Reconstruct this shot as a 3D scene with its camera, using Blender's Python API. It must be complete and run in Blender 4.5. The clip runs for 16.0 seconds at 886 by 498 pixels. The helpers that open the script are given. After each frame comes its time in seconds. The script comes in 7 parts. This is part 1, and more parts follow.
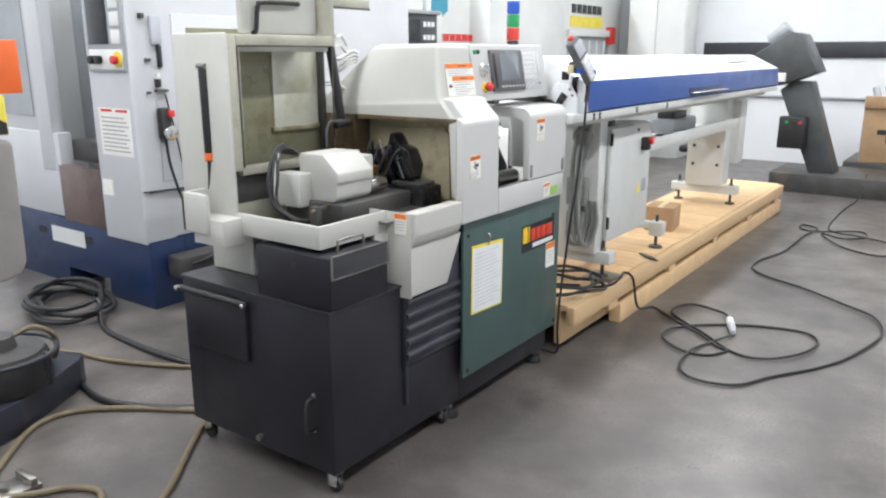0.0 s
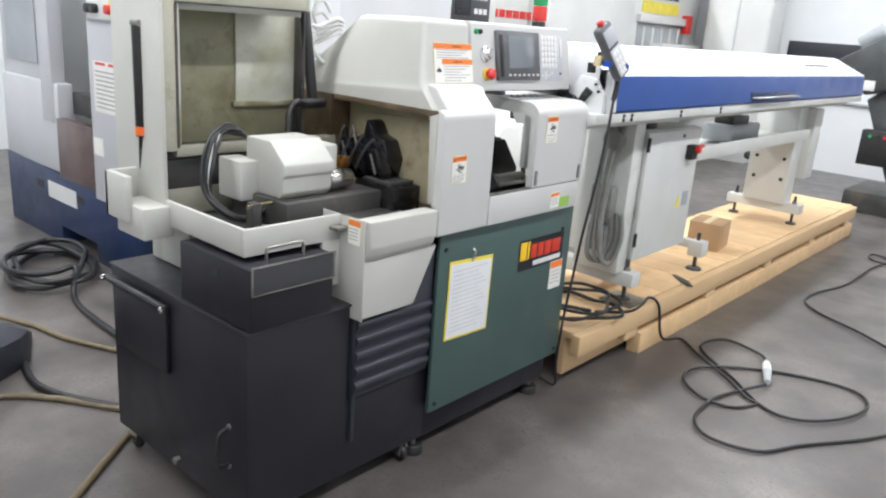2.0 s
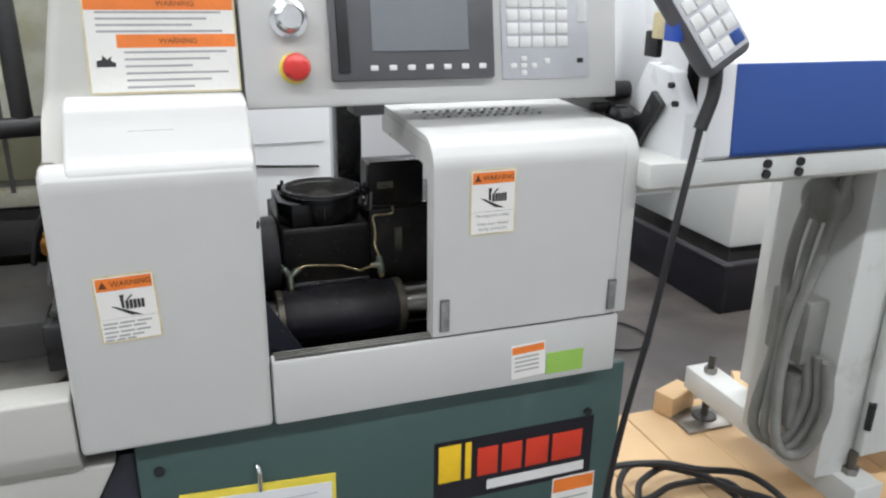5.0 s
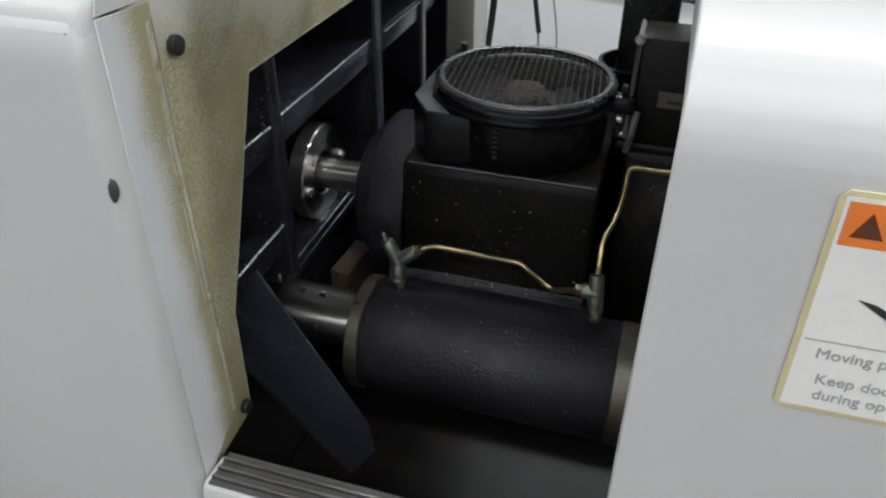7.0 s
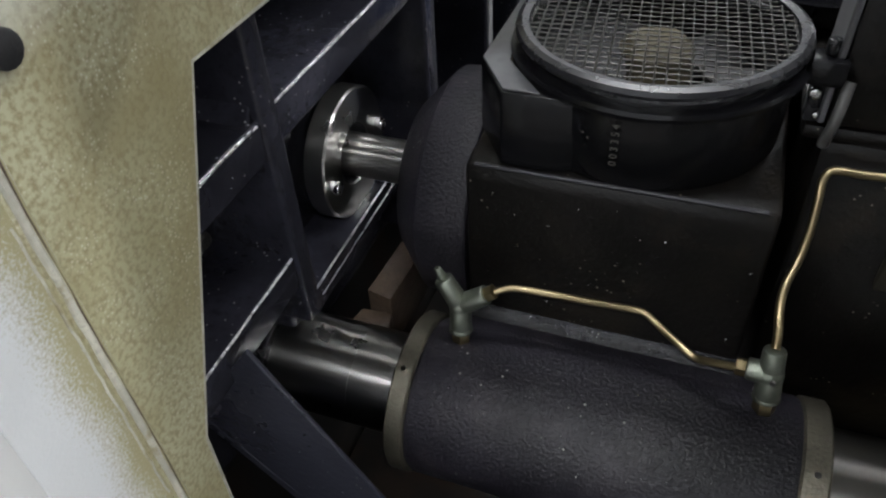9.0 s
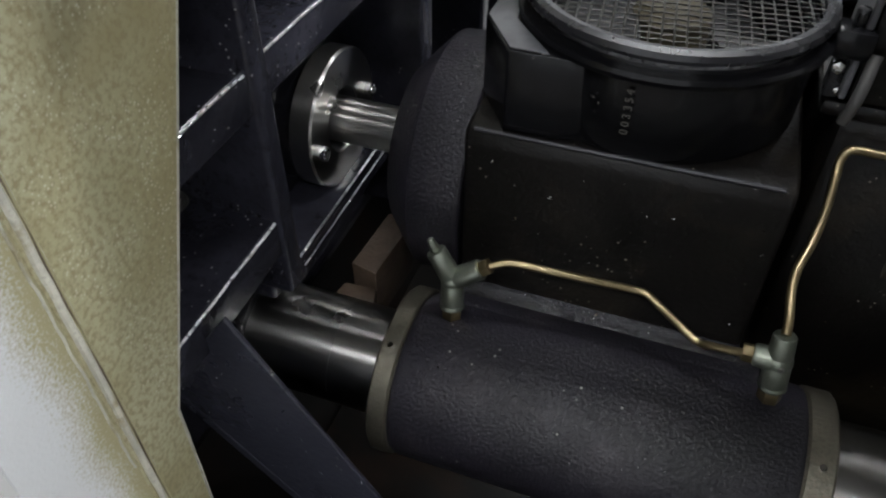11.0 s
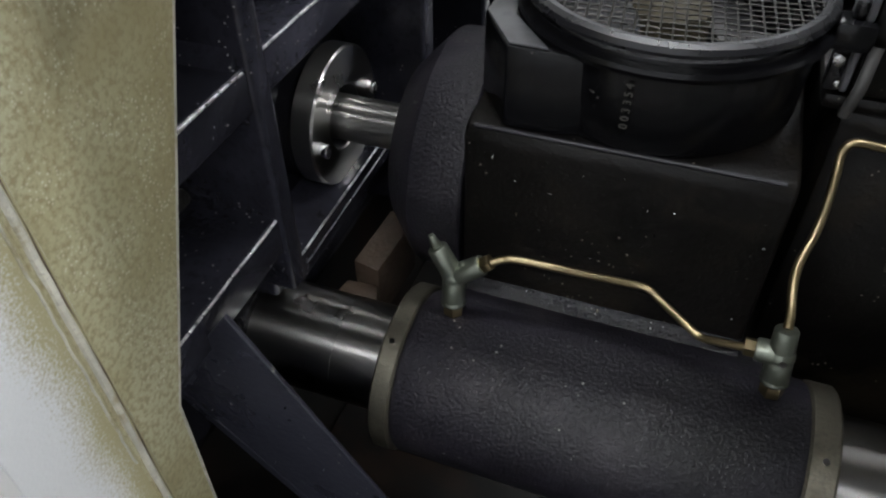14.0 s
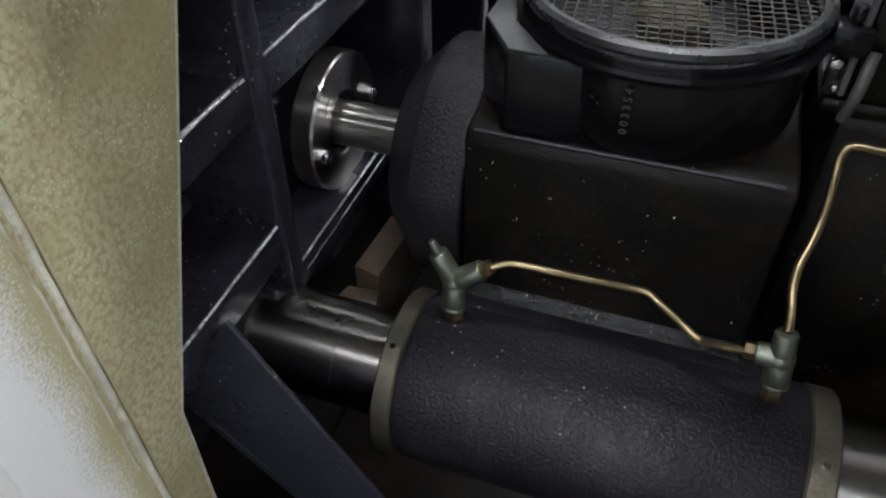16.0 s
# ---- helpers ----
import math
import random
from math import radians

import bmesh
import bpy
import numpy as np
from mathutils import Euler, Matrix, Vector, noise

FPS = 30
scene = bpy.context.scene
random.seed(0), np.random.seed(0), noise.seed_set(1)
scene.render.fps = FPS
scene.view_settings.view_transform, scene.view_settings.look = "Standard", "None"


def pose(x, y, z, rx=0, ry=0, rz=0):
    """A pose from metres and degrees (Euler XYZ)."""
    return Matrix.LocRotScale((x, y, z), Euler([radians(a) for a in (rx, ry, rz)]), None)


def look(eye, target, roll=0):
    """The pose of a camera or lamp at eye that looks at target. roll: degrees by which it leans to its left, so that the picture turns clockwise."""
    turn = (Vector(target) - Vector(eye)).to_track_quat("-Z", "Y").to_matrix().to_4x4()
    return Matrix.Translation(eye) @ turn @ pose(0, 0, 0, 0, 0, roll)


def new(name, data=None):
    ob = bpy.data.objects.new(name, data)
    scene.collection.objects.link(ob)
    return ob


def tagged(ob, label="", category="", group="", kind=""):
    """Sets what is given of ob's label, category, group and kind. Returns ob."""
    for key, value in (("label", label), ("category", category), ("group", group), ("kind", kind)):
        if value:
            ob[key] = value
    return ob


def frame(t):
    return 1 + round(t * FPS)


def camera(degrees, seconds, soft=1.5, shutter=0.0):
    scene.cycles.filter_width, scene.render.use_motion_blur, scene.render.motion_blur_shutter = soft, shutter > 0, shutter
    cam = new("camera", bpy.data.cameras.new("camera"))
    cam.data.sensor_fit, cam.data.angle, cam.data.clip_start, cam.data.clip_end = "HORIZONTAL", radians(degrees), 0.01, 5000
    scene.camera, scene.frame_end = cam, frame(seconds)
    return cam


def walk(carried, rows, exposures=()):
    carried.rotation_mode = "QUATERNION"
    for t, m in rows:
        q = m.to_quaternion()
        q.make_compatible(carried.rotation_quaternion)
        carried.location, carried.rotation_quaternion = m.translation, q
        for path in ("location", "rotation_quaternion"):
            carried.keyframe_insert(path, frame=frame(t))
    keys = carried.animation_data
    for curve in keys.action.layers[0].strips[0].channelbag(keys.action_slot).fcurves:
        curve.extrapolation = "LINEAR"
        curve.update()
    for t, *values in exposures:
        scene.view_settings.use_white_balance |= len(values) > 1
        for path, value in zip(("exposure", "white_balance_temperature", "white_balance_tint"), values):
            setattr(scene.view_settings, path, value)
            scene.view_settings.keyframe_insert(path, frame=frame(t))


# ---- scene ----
cam = camera(60.5, 16.0, 2.2)
EXPOSURES = [(0, 0.12), (2.0, 0.10), (3.2, 0.0), (5.3, -0.26), (6.0, -0.41), (6.5, -0.52), (7.0, -0.36), (7.5, 0.05), (8.2, 0.28), (10.3, 0.08), (11.0, 0.08), (16, 0.08)]
PATH = [
    (0, (-2.498, -1.663, 1.571), (-0.926, -0.534, 1.071), 0.0),
    (0.5, (-2.63, -1.703, 1.577), (-1.026, -0.605, 1.108), -0.2),
    (1, (-2.583, -1.704, 1.596), (-0.981, -0.617, 1.092), 1.2),
    (1.5, (-2.261, -1.708, 1.595), (-0.689, -0.598, 1.05), 5.9),
    (2, (-1.896, -1.604, 1.592), (-0.436, -0.361, 1.024), 4.4),
    (2.5, (-1.5, -1.527, 1.62), (-0.088, -0.216, 1.082), 1.9),
    (3, (-1.102, -1.52, 1.641), (0.223, -0.119, 1.115), 3.5),
    (3.2, (-0.961, -1.476, 1.643), (0.326, -0.05, 1.088), 3.3),
    (5.3, (0.266, -0.936, 1.532), (0.709, 0.889, 0.843), 0.2),
    (5.5, (0.352, -0.858, 1.519), (0.654, 0.983, 0.8), -0.3),
    (6, (0.48, -0.674, 1.498), (0.433, 1.161, 0.703), 0.3),
    (6.5, (0.478, -0.456, 1.455), (0.175, 1.284, 0.517), 1.1),
    (7, (0.47, -0.265, 1.414), (-0.008, 1.331, 0.307), 0.6),
    (7.5, (0.452, -0.148, 1.384), (-0.191, 1.307, 0.171), -0.6),
    (8, (0.404, -0.111, 1.367), (-0.209, 1.304, 0.094), -3.0),
    (8.2, (0.402, -0.089, 1.372), (-0.178, 1.318, 0.074), -4.2),
    (10.3, (0.38, -0.053, 1.347), (-0.158, 1.328, 0.004), -1.0),
    (10.5, (0.38, -0.054, 1.345), (-0.139, 1.336, 0.005), -0.2),
    (11, (0.38, -0.054, 1.344), (-0.123, 1.333, -0.007), 0.1),
    (11.5, (0.379, -0.055, 1.344), (-0.127, 1.33, -0.006), 0.0),
    (12, (0.382, -0.054, 1.345), (-0.138, 1.329, -0.003), -0.5),
    (12.5, (0.381, -0.054, 1.344), (-0.141, 1.329, -0.003), -0.5),
    (13, (0.381, -0.053, 1.344), (-0.134, 1.33, -0.005), -0.4),
    (13.5, (0.381, -0.054, 1.343), (-0.134, 1.329, -0.006), -0.6),
    (14, (0.383, -0.054, 1.343), (-0.135, 1.325, -0.009), -0.7),
    (14.5, (0.382, -0.054, 1.345), (-0.126, 1.331, -0.005), -0.6),
    (15, (0.382, -0.055, 1.343), (-0.129, 1.331, -0.005), -0.5),
    (15.5, (0.383, -0.055, 1.345), (-0.135, 1.326, -0.006), -0.7),
    (16, (0.382, -0.055, 1.344), (-0.134, 1.334, 0.0), -0.8),
]
walk(cam, [(t, look(eye, target, roll)) for t, eye, target, roll in PATH], EXPOSURES)

# ---- light ----
world = bpy.data.worlds.new("world")
scene.world = world
world.use_nodes = True
world.node_tree.nodes["Background"].inputs[0].default_value = (0.80, 0.86, 1.0, 1)
world.node_tree.nodes["Background"].inputs[1].default_value = 0.25
CEIL = 5.2


def tube_lamp(x, y, length, power):
    """The light of one row of fluorescent fittings that hangs along x."""
    d = bpy.data.lights.new("tube_light", "AREA")
    d.shape, d.size, d.size_y, d.energy, d.color = "RECTANGLE", length, 0.2, power, (0.95, 0.97, 1.0)
    ob = new("tube_light", d)
    ob.matrix_world = pose(x, y, CEIL - 0.42)
    return ob


LAMP_ROWS = [(1.3, -3.0), (1.3, 0.6), (1.3, 4.3)]
for lx, ly in LAMP_ROWS:
    tube_lamp(lx, ly, 14.0, 450)


# ---- materials ----
def mat(name, color, rough=0.5, metal=0.0, vary=0.12, scale=6.0, bump=0.0, grain=180.0, stain=None, stain_amount=0.4, stain_scale=3.0,
        rough_vary=0.12, coat=0.0, flecks=None, fleck_amount=0.0, fleck_scale=220.0, random_vary=0.0):
    """Painted, metal or mineral surface: base colour broken up at two scales, with stains, grain relief and flecks of dirt."""
    m = bpy.data.materials.new(name)
    m.use_nodes = True
    nt = m.node_tree
    b = nt.nodes["Principled BSDF"]
    tc = nt.nodes.new("ShaderNodeTexCoord")
    geo = nt.nodes.new("ShaderNodeNewGeometry")

    def noise_node(sc, detail=5.0, rgh=0.55):
        n = nt.nodes.new("ShaderNodeTexNoise")
        n.inputs["Scale"].default_value, n.inputs["Detail"].default_value, n.inputs["Roughness"].default_value = sc, detail, rgh
        nt.links.new(geo.outputs["Position"], n.inputs["Vector"])
        return n

    def mix(a, c, fac, blend="MIX"):
        x = nt.nodes.new("ShaderNodeMix")
        x.data_type, x.blend_type = "RGBA", blend
        for sock, v in ((x.inputs[6], a), (x.inputs[7], c), (x.inputs[0], fac)):
            if isinstance(v, bpy.types.NodeSocket):
                nt.links.new(v, sock)
            else:
                sock.default_value = v
        return x.outputs[2]

    def ramp(sock, lo, hi):
        r = nt.nodes.new("ShaderNodeMapRange")
        r.inputs[1].default_value, r.inputs[2].default_value = lo, hi
        nt.links.new(sock, r.inputs[0])
        return r.outputs[0]

    col = (*color, 1)
    dark = tuple(c * (1 - vary * 1.6) for c in color) + (1,)
    light = tuple(min(1, c * (1 + vary)) for c in color) + (1,)
    big = noise_node(scale)
    out = mix(dark, light, ramp(big.outputs[0], 0.3, 0.7))
    fine = noise_node(grain, 3.0, 0.6)
    out = mix(out, tuple(c * (1 - vary) for c in color) + (1,), ramp(fine.outputs[0], 0.5, 0.75))
    if random_vary:
        info = nt.nodes.new("ShaderNodeObjectInfo")
        r = ramp(info.outputs["Random"], 0, 1)
        out = mix(out, tuple(c * (1 - random_vary) for c in color) + (1,), r)
    if stain:
        st = noise_node(stain_scale, 6.0, 0.62)
        out = mix(out, (*stain, 1), ramp(st.outputs[0], 0.72 - stain_amount * 0.45, 0.80 - stain_amount * 0.25))
    if flecks:
        v = nt.nodes.new("ShaderNodeTexVoronoi")
        v.inputs["Scale"].default_value = fleck_scale
        nt.links.new(geo.outputs["Position"], v.inputs["Vector"])
        gate = noise_node(fleck_scale * 0.13, 2.0)
        mul = nt.nodes.new("ShaderNodeMath")
        mul.operation = "MULTIPLY"
        nt.links.new(ramp(v.outputs["Distance"], 0.16, 0.07), mul.inputs[0])
        nt.links.new(ramp(gate.outputs[0], 0.66 - fleck_amount * 0.25, 0.7 - fleck_amount * 0.25), mul.inputs[1])
        out = mix(out, (*flecks, 1), mul.outputs[0])
    nt.links.new(out, b.inputs["Base Color"])
    rn = noise_node(scale * 2.3, 4.0)
    rr = nt.nodes.new("ShaderNodeMapRange")
    rr.inputs[3].default_value, rr.inputs[4].default_value = max(0.03, rough - rough_vary), min(1, rough + rough_vary)
    nt.links.new(rn.outputs[0], rr.inputs[0])
    nt.links.new(rr.outputs[0], b.inputs["Roughness"])
    b.inputs["Metallic"].default_value = metal
    b.inputs["Coat Weight"].default_value = coat
    b.inputs["Coat Roughness"].default_value = 0.12
    if bump:
        bp = nt.nodes.new("ShaderNodeBump")
        bp.inputs["Strength"].default_value, bp.inputs["Distance"].default_value = min(1.0, bump), 0.0012
        nt.links.new(fine.outputs[0], bp.inputs["Height"])
        nt.links.new(bp.outputs[0], b.inputs["Normal"])
    return m


def glow(name, color, strength):
    m = bpy.data.materials.new(name)
    m.use_nodes = True
    b = m.node_tree.nodes["Principled BSDF"]
    b.inputs["Base Color"].default_value = (*color, 1)
    b.inputs["Emission Color"].default_value = (*color, 1)
    b.inputs["Emission Strength"].default_value = strength
    return m


def clear(name, color, rough=0.05, alpha=0.25):
    """A thin sheet of plastic or glass that lets most light straight through."""
    m = bpy.data.materials.new(name)
    m.use_nodes = True
    b = m.node_tree.nodes["Principled BSDF"]
    b.inputs["Base Color"].default_value = (*color, 1)
    b.inputs["Roughness"].default_value = rough
    b.inputs["Alpha"].default_value = alpha
    return m


M = {}
M["putty"] = mat("putty_paint", (0.485, 0.48, 0.445), 0.42, vary=0.05, scale=2.5, bump=0.12, grain=420, stain=(0.42, 0.41, 0.37), stain_amount=0.14, stain_scale=2.2)
M["putty_smooth"] = mat("satin_grey_paint", (0.55, 0.55, 0.535), 0.33, vary=0.035, scale=3, bump=0.05, grain=300, stain=(0.44, 0.44, 0.42), stain_amount=0.1, stain_scale=4)
M["cream"] = mat("cream_paint", (0.54, 0.535, 0.495), 0.45, vary=0.05, scale=4, bump=0.08, stain=(0.40, 0.37, 0.27), stain_amount=0.16, stain_scale=5)
M["oily_wall"] = mat("oily_splash_wall", (0.29, 0.28, 0.185), 0.30, vary=0.20, scale=3, bump=0.15, stain=(0.15, 0.125, 0.065), stain_amount=0.50, stain_scale=4)
M["green"] = mat("green_enamel", (0.050, 0.092, 0.085), 0.38, vary=0.08, scale=3, bump=0.1, grain=400, stain=(0.075, 0.12, 0.112), stain_amount=0.2, stain_scale=3)
M["black_paint"] = mat("black_cabinet_paint", (0.0135, 0.0130, 0.0185), 0.42, vary=0.18, scale=4, bump=0.18, grain=420, stain=(0.024, 0.023, 0.030), stain_amount=0.25, stain_scale=3)
# Mottled lighter black; carries the edge highlights of housing lip and tank lid.
M["edge_black"] = mat("lighter_edge_black_paint", (0.020, 0.0195, 0.024), 0.34, vary=0.3, scale=9, bump=0.2, grain=300, stain=(0.06, 0.058, 0.06), stain_amount=0.3, stain_scale=14)
M["black_paint"].node_tree.nodes["Principled BSDF"].inputs["Specular IOR Level"].default_value = 0.38
M["slate"] = mat("dark_slate_paint", (0.024, 0.026, 0.038), 0.4, vary=0.12, scale=5, bump=0.12, grain=400)
M["cast_black"] = mat("black_cast_enamel", (0.0065, 0.0065, 0.008), 0.25, vary=0.35, scale=14, bump=0.9, grain=420, flecks=(0.36, 0.36, 0.34), fleck_amount=0.34, fleck_scale=230,
                      stain=(0.022, 0.019, 0.016), stain_amount=0.4, stain_scale=20)
M["gloss_black"] = mat("gloss_black_enamel", (0.0085, 0.0085, 0.0105), 0.15, vary=0.3, scale=10, bump=0.05, grain=160, rough_vary=0.08, flecks=(0.30, 0.29, 0.27), fleck_amount=0.26, fleck_scale=240,
                       stain=(0.012, 0.010, 0.009), stain_amount=0.35, stain_scale=18)
M["grip_paint"] = mat("dusty_grip_recess", (0.24, 0.245, 0.24), 0.5, vary=0.3, scale=40, bump=0.1)
M["label_brown"] = mat("faded_signal_ink", (0.13, 0.035, 0.012), 0.6, vary=0.3, scale=60)
M["bed_black"] = mat("oily_black_casting", (0.030, 0.030, 0.040), 0.12, vary=0.4, scale=14, bump=0.22, grain=230, rough_vary=0.06, flecks=(0.30, 0.30, 0.30), fleck_amount=0.5, fleck_scale=230)
M["fan_black"] = mat("satin_black_enamel", (0.0055, 0.0055, 0.0065), 0.22, vary=0.4, scale=12, bump=0.10, grain=180, rough_vary=0.10, flecks=(0.20, 0.19, 0.17), fleck_amount=0.25, fleck_scale=240)
M["fan_black"].node_tree.nodes["Principled BSDF"].inputs["Specular IOR Level"].default_value = 0.28
M["stamp_grey"] = mat("stamp_grey", (0.050, 0.048, 0.040), 0.5)
M["cast_rough"] = mat("black_rough_casting", (0.0150, 0.0135, 0.0190), 0.40, vary=0.45, scale=12, bump=0.85, grain=520, flecks=(0.4, 0.4, 0.36), fleck_amount=0.30, fleck_scale=190,
                      stain=(0.034, 0.030, 0.036), stain_amount=0.4, stain_scale=22)
M["oily_black"] = mat("oily_black_sheet", (0.034, 0.035, 0.048), 0.30, vary=0.3, scale=10, bump=0.35, grain=260, flecks=(0.35, 0.34, 0.3), fleck_amount=0.25, fleck_scale=200)
M["black_plastic"] = mat("black_plastic", (0.017, 0.017, 0.018), 0.45, vary=0.2, scale=20, bump=0.25, grain=500)
M["rubber"] = mat("black_rubber", (0.015, 0.015, 0.016), 0.55, vary=0.25, scale=30, bump=0.3, grain=500)
M["steel"] = mat("ground_steel", (0.52, 0.51, 0.49), 0.22, metal=1.0, vary=0.08, scale=12, rough_vary=0.02, bump=0.03, grain=900)
M["dull_steel"] = mat("dull_steel", (0.34, 0.33, 0.31), 0.38, metal=1.0, vary=0.2, scale=14, bump=0.2, grain=500)
M["ring_metal"] = mat("oily_bronze_steel", (0.20, 0.185, 0.145), 0.4, metal=0.85, vary=0.3, scale=26, bump=0.3, grain=500)
M["brass"] = mat("tarnished_brass", (0.36, 0.29, 0.165), 0.33, metal=1.0, vary=0.25, scale=40)
M["zinc"] = mat("dull_zinc_fitting", (0.23, 0.25, 0.205), 0.38, metal=0.9, vary=0.2, scale=60, bump=0.2, grain=800)
M["chrome"] = mat("chrome", (0.72, 0.72, 0.72), 0.14, metal=1.0, vary=0.08, scale=10, rough_vary=0.05)
M["alu"] = mat("brushed_aluminium", (0.60, 0.60, 0.60), 0.32, metal=1.0, vary=0.1, scale=12, bump=0.1, grain=700)
M["screen_grey"] = mat("dark_grey_bezel", (0.105, 0.105, 0.112), 0.42, vary=0.1, scale=12, bump=0.1, grain=500)
M["screen"] = mat("screen_glass", (0.20, 0.215, 0.235), 0.12, vary=0.05, scale=3, coat=0.5)
M["keypad"] = mat("grey_keypad_film", (0.54, 0.55, 0.58), 0.4, vary=0.05, scale=12)
M["white_plastic"] = mat("white_plastic", (0.74, 0.74, 0.73), 0.4, vary=0.04, scale=12)
M["label_white"] = mat("label_white", (0.80, 0.79, 0.75), 0.45, vary=0.04, scale=10, stain=(0.66, 0.58, 0.36), stain_amount=0.12, stain_scale=22)
M["label_aged"] = mat("yellowed_label_edge", (0.64, 0.56, 0.33), 0.5, vary=0.15, scale=40)
M["label_orange"] = mat("label_orange", (0.86, 0.22, 0.035), 0.45, vary=0.08, scale=20)
M["label_black"] = mat("label_ink", (0.03, 0.03, 0.03), 0.5, vary=0.1, scale=20)
M["page_print"] = mat("page_print", (0.56, 0.57, 0.60), 0.6)
M["ink_grey"] = mat("label_small_print", (0.36, 0.36, 0.36), 0.5, vary=0.1, scale=30)
M["label_green"] = mat("label_green", (0.30, 0.52, 0.10), 0.5, vary=0.06, scale=14)
M["paper"] = mat("white_paper", (0.72, 0.73, 0.74), 0.55, vary=0.05, scale=7)
M["yellow"] = mat("yellow_vinyl", (0.80, 0.66, 0.08), 0.45, vary=0.08, scale=14)
M["logo_yellow"] = mat("logo_yellow", (0.85, 0.55, 0.02), 0.4, vary=0.05, scale=14)
M["logo_red"] = mat("logo_red", (0.62, 0.045, 0.02), 0.4, vary=0.05, scale=14)
M["red"] = mat("red_plastic", (0.62, 0.035, 0.03), 0.3, vary=0.08, scale=14)
M["tower_red"] = mat("red_lens", (0.62, 0.05, 0.04), 0.2, vary=0.05, scale=20)
M["tower_green"] = mat("green_lens", (0.03, 0.33, 0.12), 0.2, vary=0.05, scale=20)
M["tower_blue"] = mat("blue_lens", (0.03, 0.10, 0.50), 0.2, vary=0.05, scale=20)
M["conveyor_grey"] = mat("conveyor_dark_grey", (0.062, 0.068, 0.070), 0.42, vary=0.22, scale=5, bump=0.25, grain=140)
M["casing_grey"] = mat("worn_grey_casing", (0.25, 0.235, 0.22), 0.5, vary=0.12, scale=5, bump=0.2, grain=260, stain=(0.17, 0.16, 0.155), stain_amount=0.35)
M["drip_brown"] = mat("dull_brown_steel", (0.20, 0.145, 0.135), 0.35, metal=0.5, vary=0.25, scale=4)
M["blue"] = mat("blue_enamel", (0.018, 0.070, 0.29), 0.34, vary=0.07, scale=3, bump=0.06, grain=300)
M["feeder_white"] = mat("white_enamel", (0.74, 0.75, 0.76), 0.30, vary=0.03, scale=2.5, bump=0.05, stain=(0.62, 0.62, 0.60), stain_amount=0.1)
M["feeder_grey"] = mat("light_grey_enamel", (0.60, 0.61, 0.585), 0.4, vary=0.05, scale=4, bump=0.08, stain=(0.42, 0.41, 0.38), stain_amount=0.14)
M["pine"] = mat("pine_timber", (0.78, 0.535, 0.295), 0.6, vary=0.10, scale=9, bump=0.5, grain=150, stain=(0.60, 0.40, 0.22), stain_amount=0.22, stain_scale=5, random_vary=0.24)
M["cardboard"] = mat("cardboard", (0.42, 0.27, 0.15), 0.7, vary=0.08, scale=8, bump=0.3, grain=260)
M["concrete"] = mat("concrete_floor", (0.136, 0.122, 0.113), 0.34, vary=0.36, scale=2.6, bump=0.22, grain=60, stain=(0.078, 0.070, 0.067), stain_amount=0.58, stain_scale=1.0,
                    flecks=(0.06, 0.055, 0.055), fleck_amount=0.5, fleck_scale=22)
M["wall"] = mat("white_wall_paint", (0.76, 0.78, 0.80), 0.6, vary=0.04, scale=1.2, bump=0.15, grain=120)
M["wall_dark"] = mat("dark_wall_stripe", (0.035, 0.035, 0.045), 0.5, vary=0.15, scale=3)
M["ceiling"] = mat("ceiling_paint", (0.62, 0.62, 0.62), 0.7, vary=0.06, scale=1.5)
M["tube"] = glow("fluorescent_tube", (0.93, 0.97, 1.0), 5.0)
M["vmc"] = mat("pale_blue_grey_enamel", (0.56, 0.57, 0.59), 0.36, vary=0.035, scale=2.2, bump=0.06, grain=320)
M["navy"] = mat("navy_enamel", (0.012, 0.028, 0.085), 0.36, vary=0.12, scale=4, bump=0.1)
M["vmc_label"] = mat("pale_grey_label", (0.44, 0.455, 0.49), 0.4)
M["far_dark"] = mat("dark_grey_console", (0.055, 0.058, 0.065), 0.4)
M["far_white"] = mat("far_machine_white", (0.66, 0.67, 0.655), 0.42, vary=0.05, scale=2.5)
M["far_grey"] = mat("far_machine_grey", (0.36, 0.38, 0.40), 0.45, vary=0.08, scale=3)
M["iron"] = mat("dark_oiled_iron", (0.060, 0.058, 0.056), 0.45, vary=0.25, scale=6, bump=0.4, grain=120, stain=(0.11, 0.085, 0.06), stain_amount=0.3)
M["hose_brown"] = mat("tan_hose", (0.16, 0.125, 0.075), 0.55, vary=0.15, scale=20, bump=0.2)
M["cable"] = mat("black_cable", (0.018, 0.018, 0.020), 0.45, vary=0.2, scale=20)
M["grey_hose"] = mat("grey_conduit", (0.24, 0.24, 0.225), 0.45, vary=0.12, scale=20)
M["white_hose"] = mat("white_segmented_hose", (0.68, 0.68, 0.66), 0.4, vary=0.06, scale=20)
M["orange"] = mat("orange_vinyl", (0.86, 0.16, 0.03), 0.45, vary=0.06, scale=10)
M["window_film"] = mat("oil_filmed_window", (0.64, 0.64, 0.55), 0.22, vary=0.10, scale=5, stain=(0.48, 0.465, 0.30), stain_amount=0.42, stain_scale=4)
M["glass"] = clear("clear_plastic", (0.10, 0.10, 0.11), 0.06, 0.35)
M["stained_cream"] = mat("stained_cream_paint", (0.44, 0.43, 0.35), 0.42, vary=0.14, scale=7, bump=0.15, stain=(0.27, 0.25, 0.15), stain_amount=0.36, stain_scale=7)
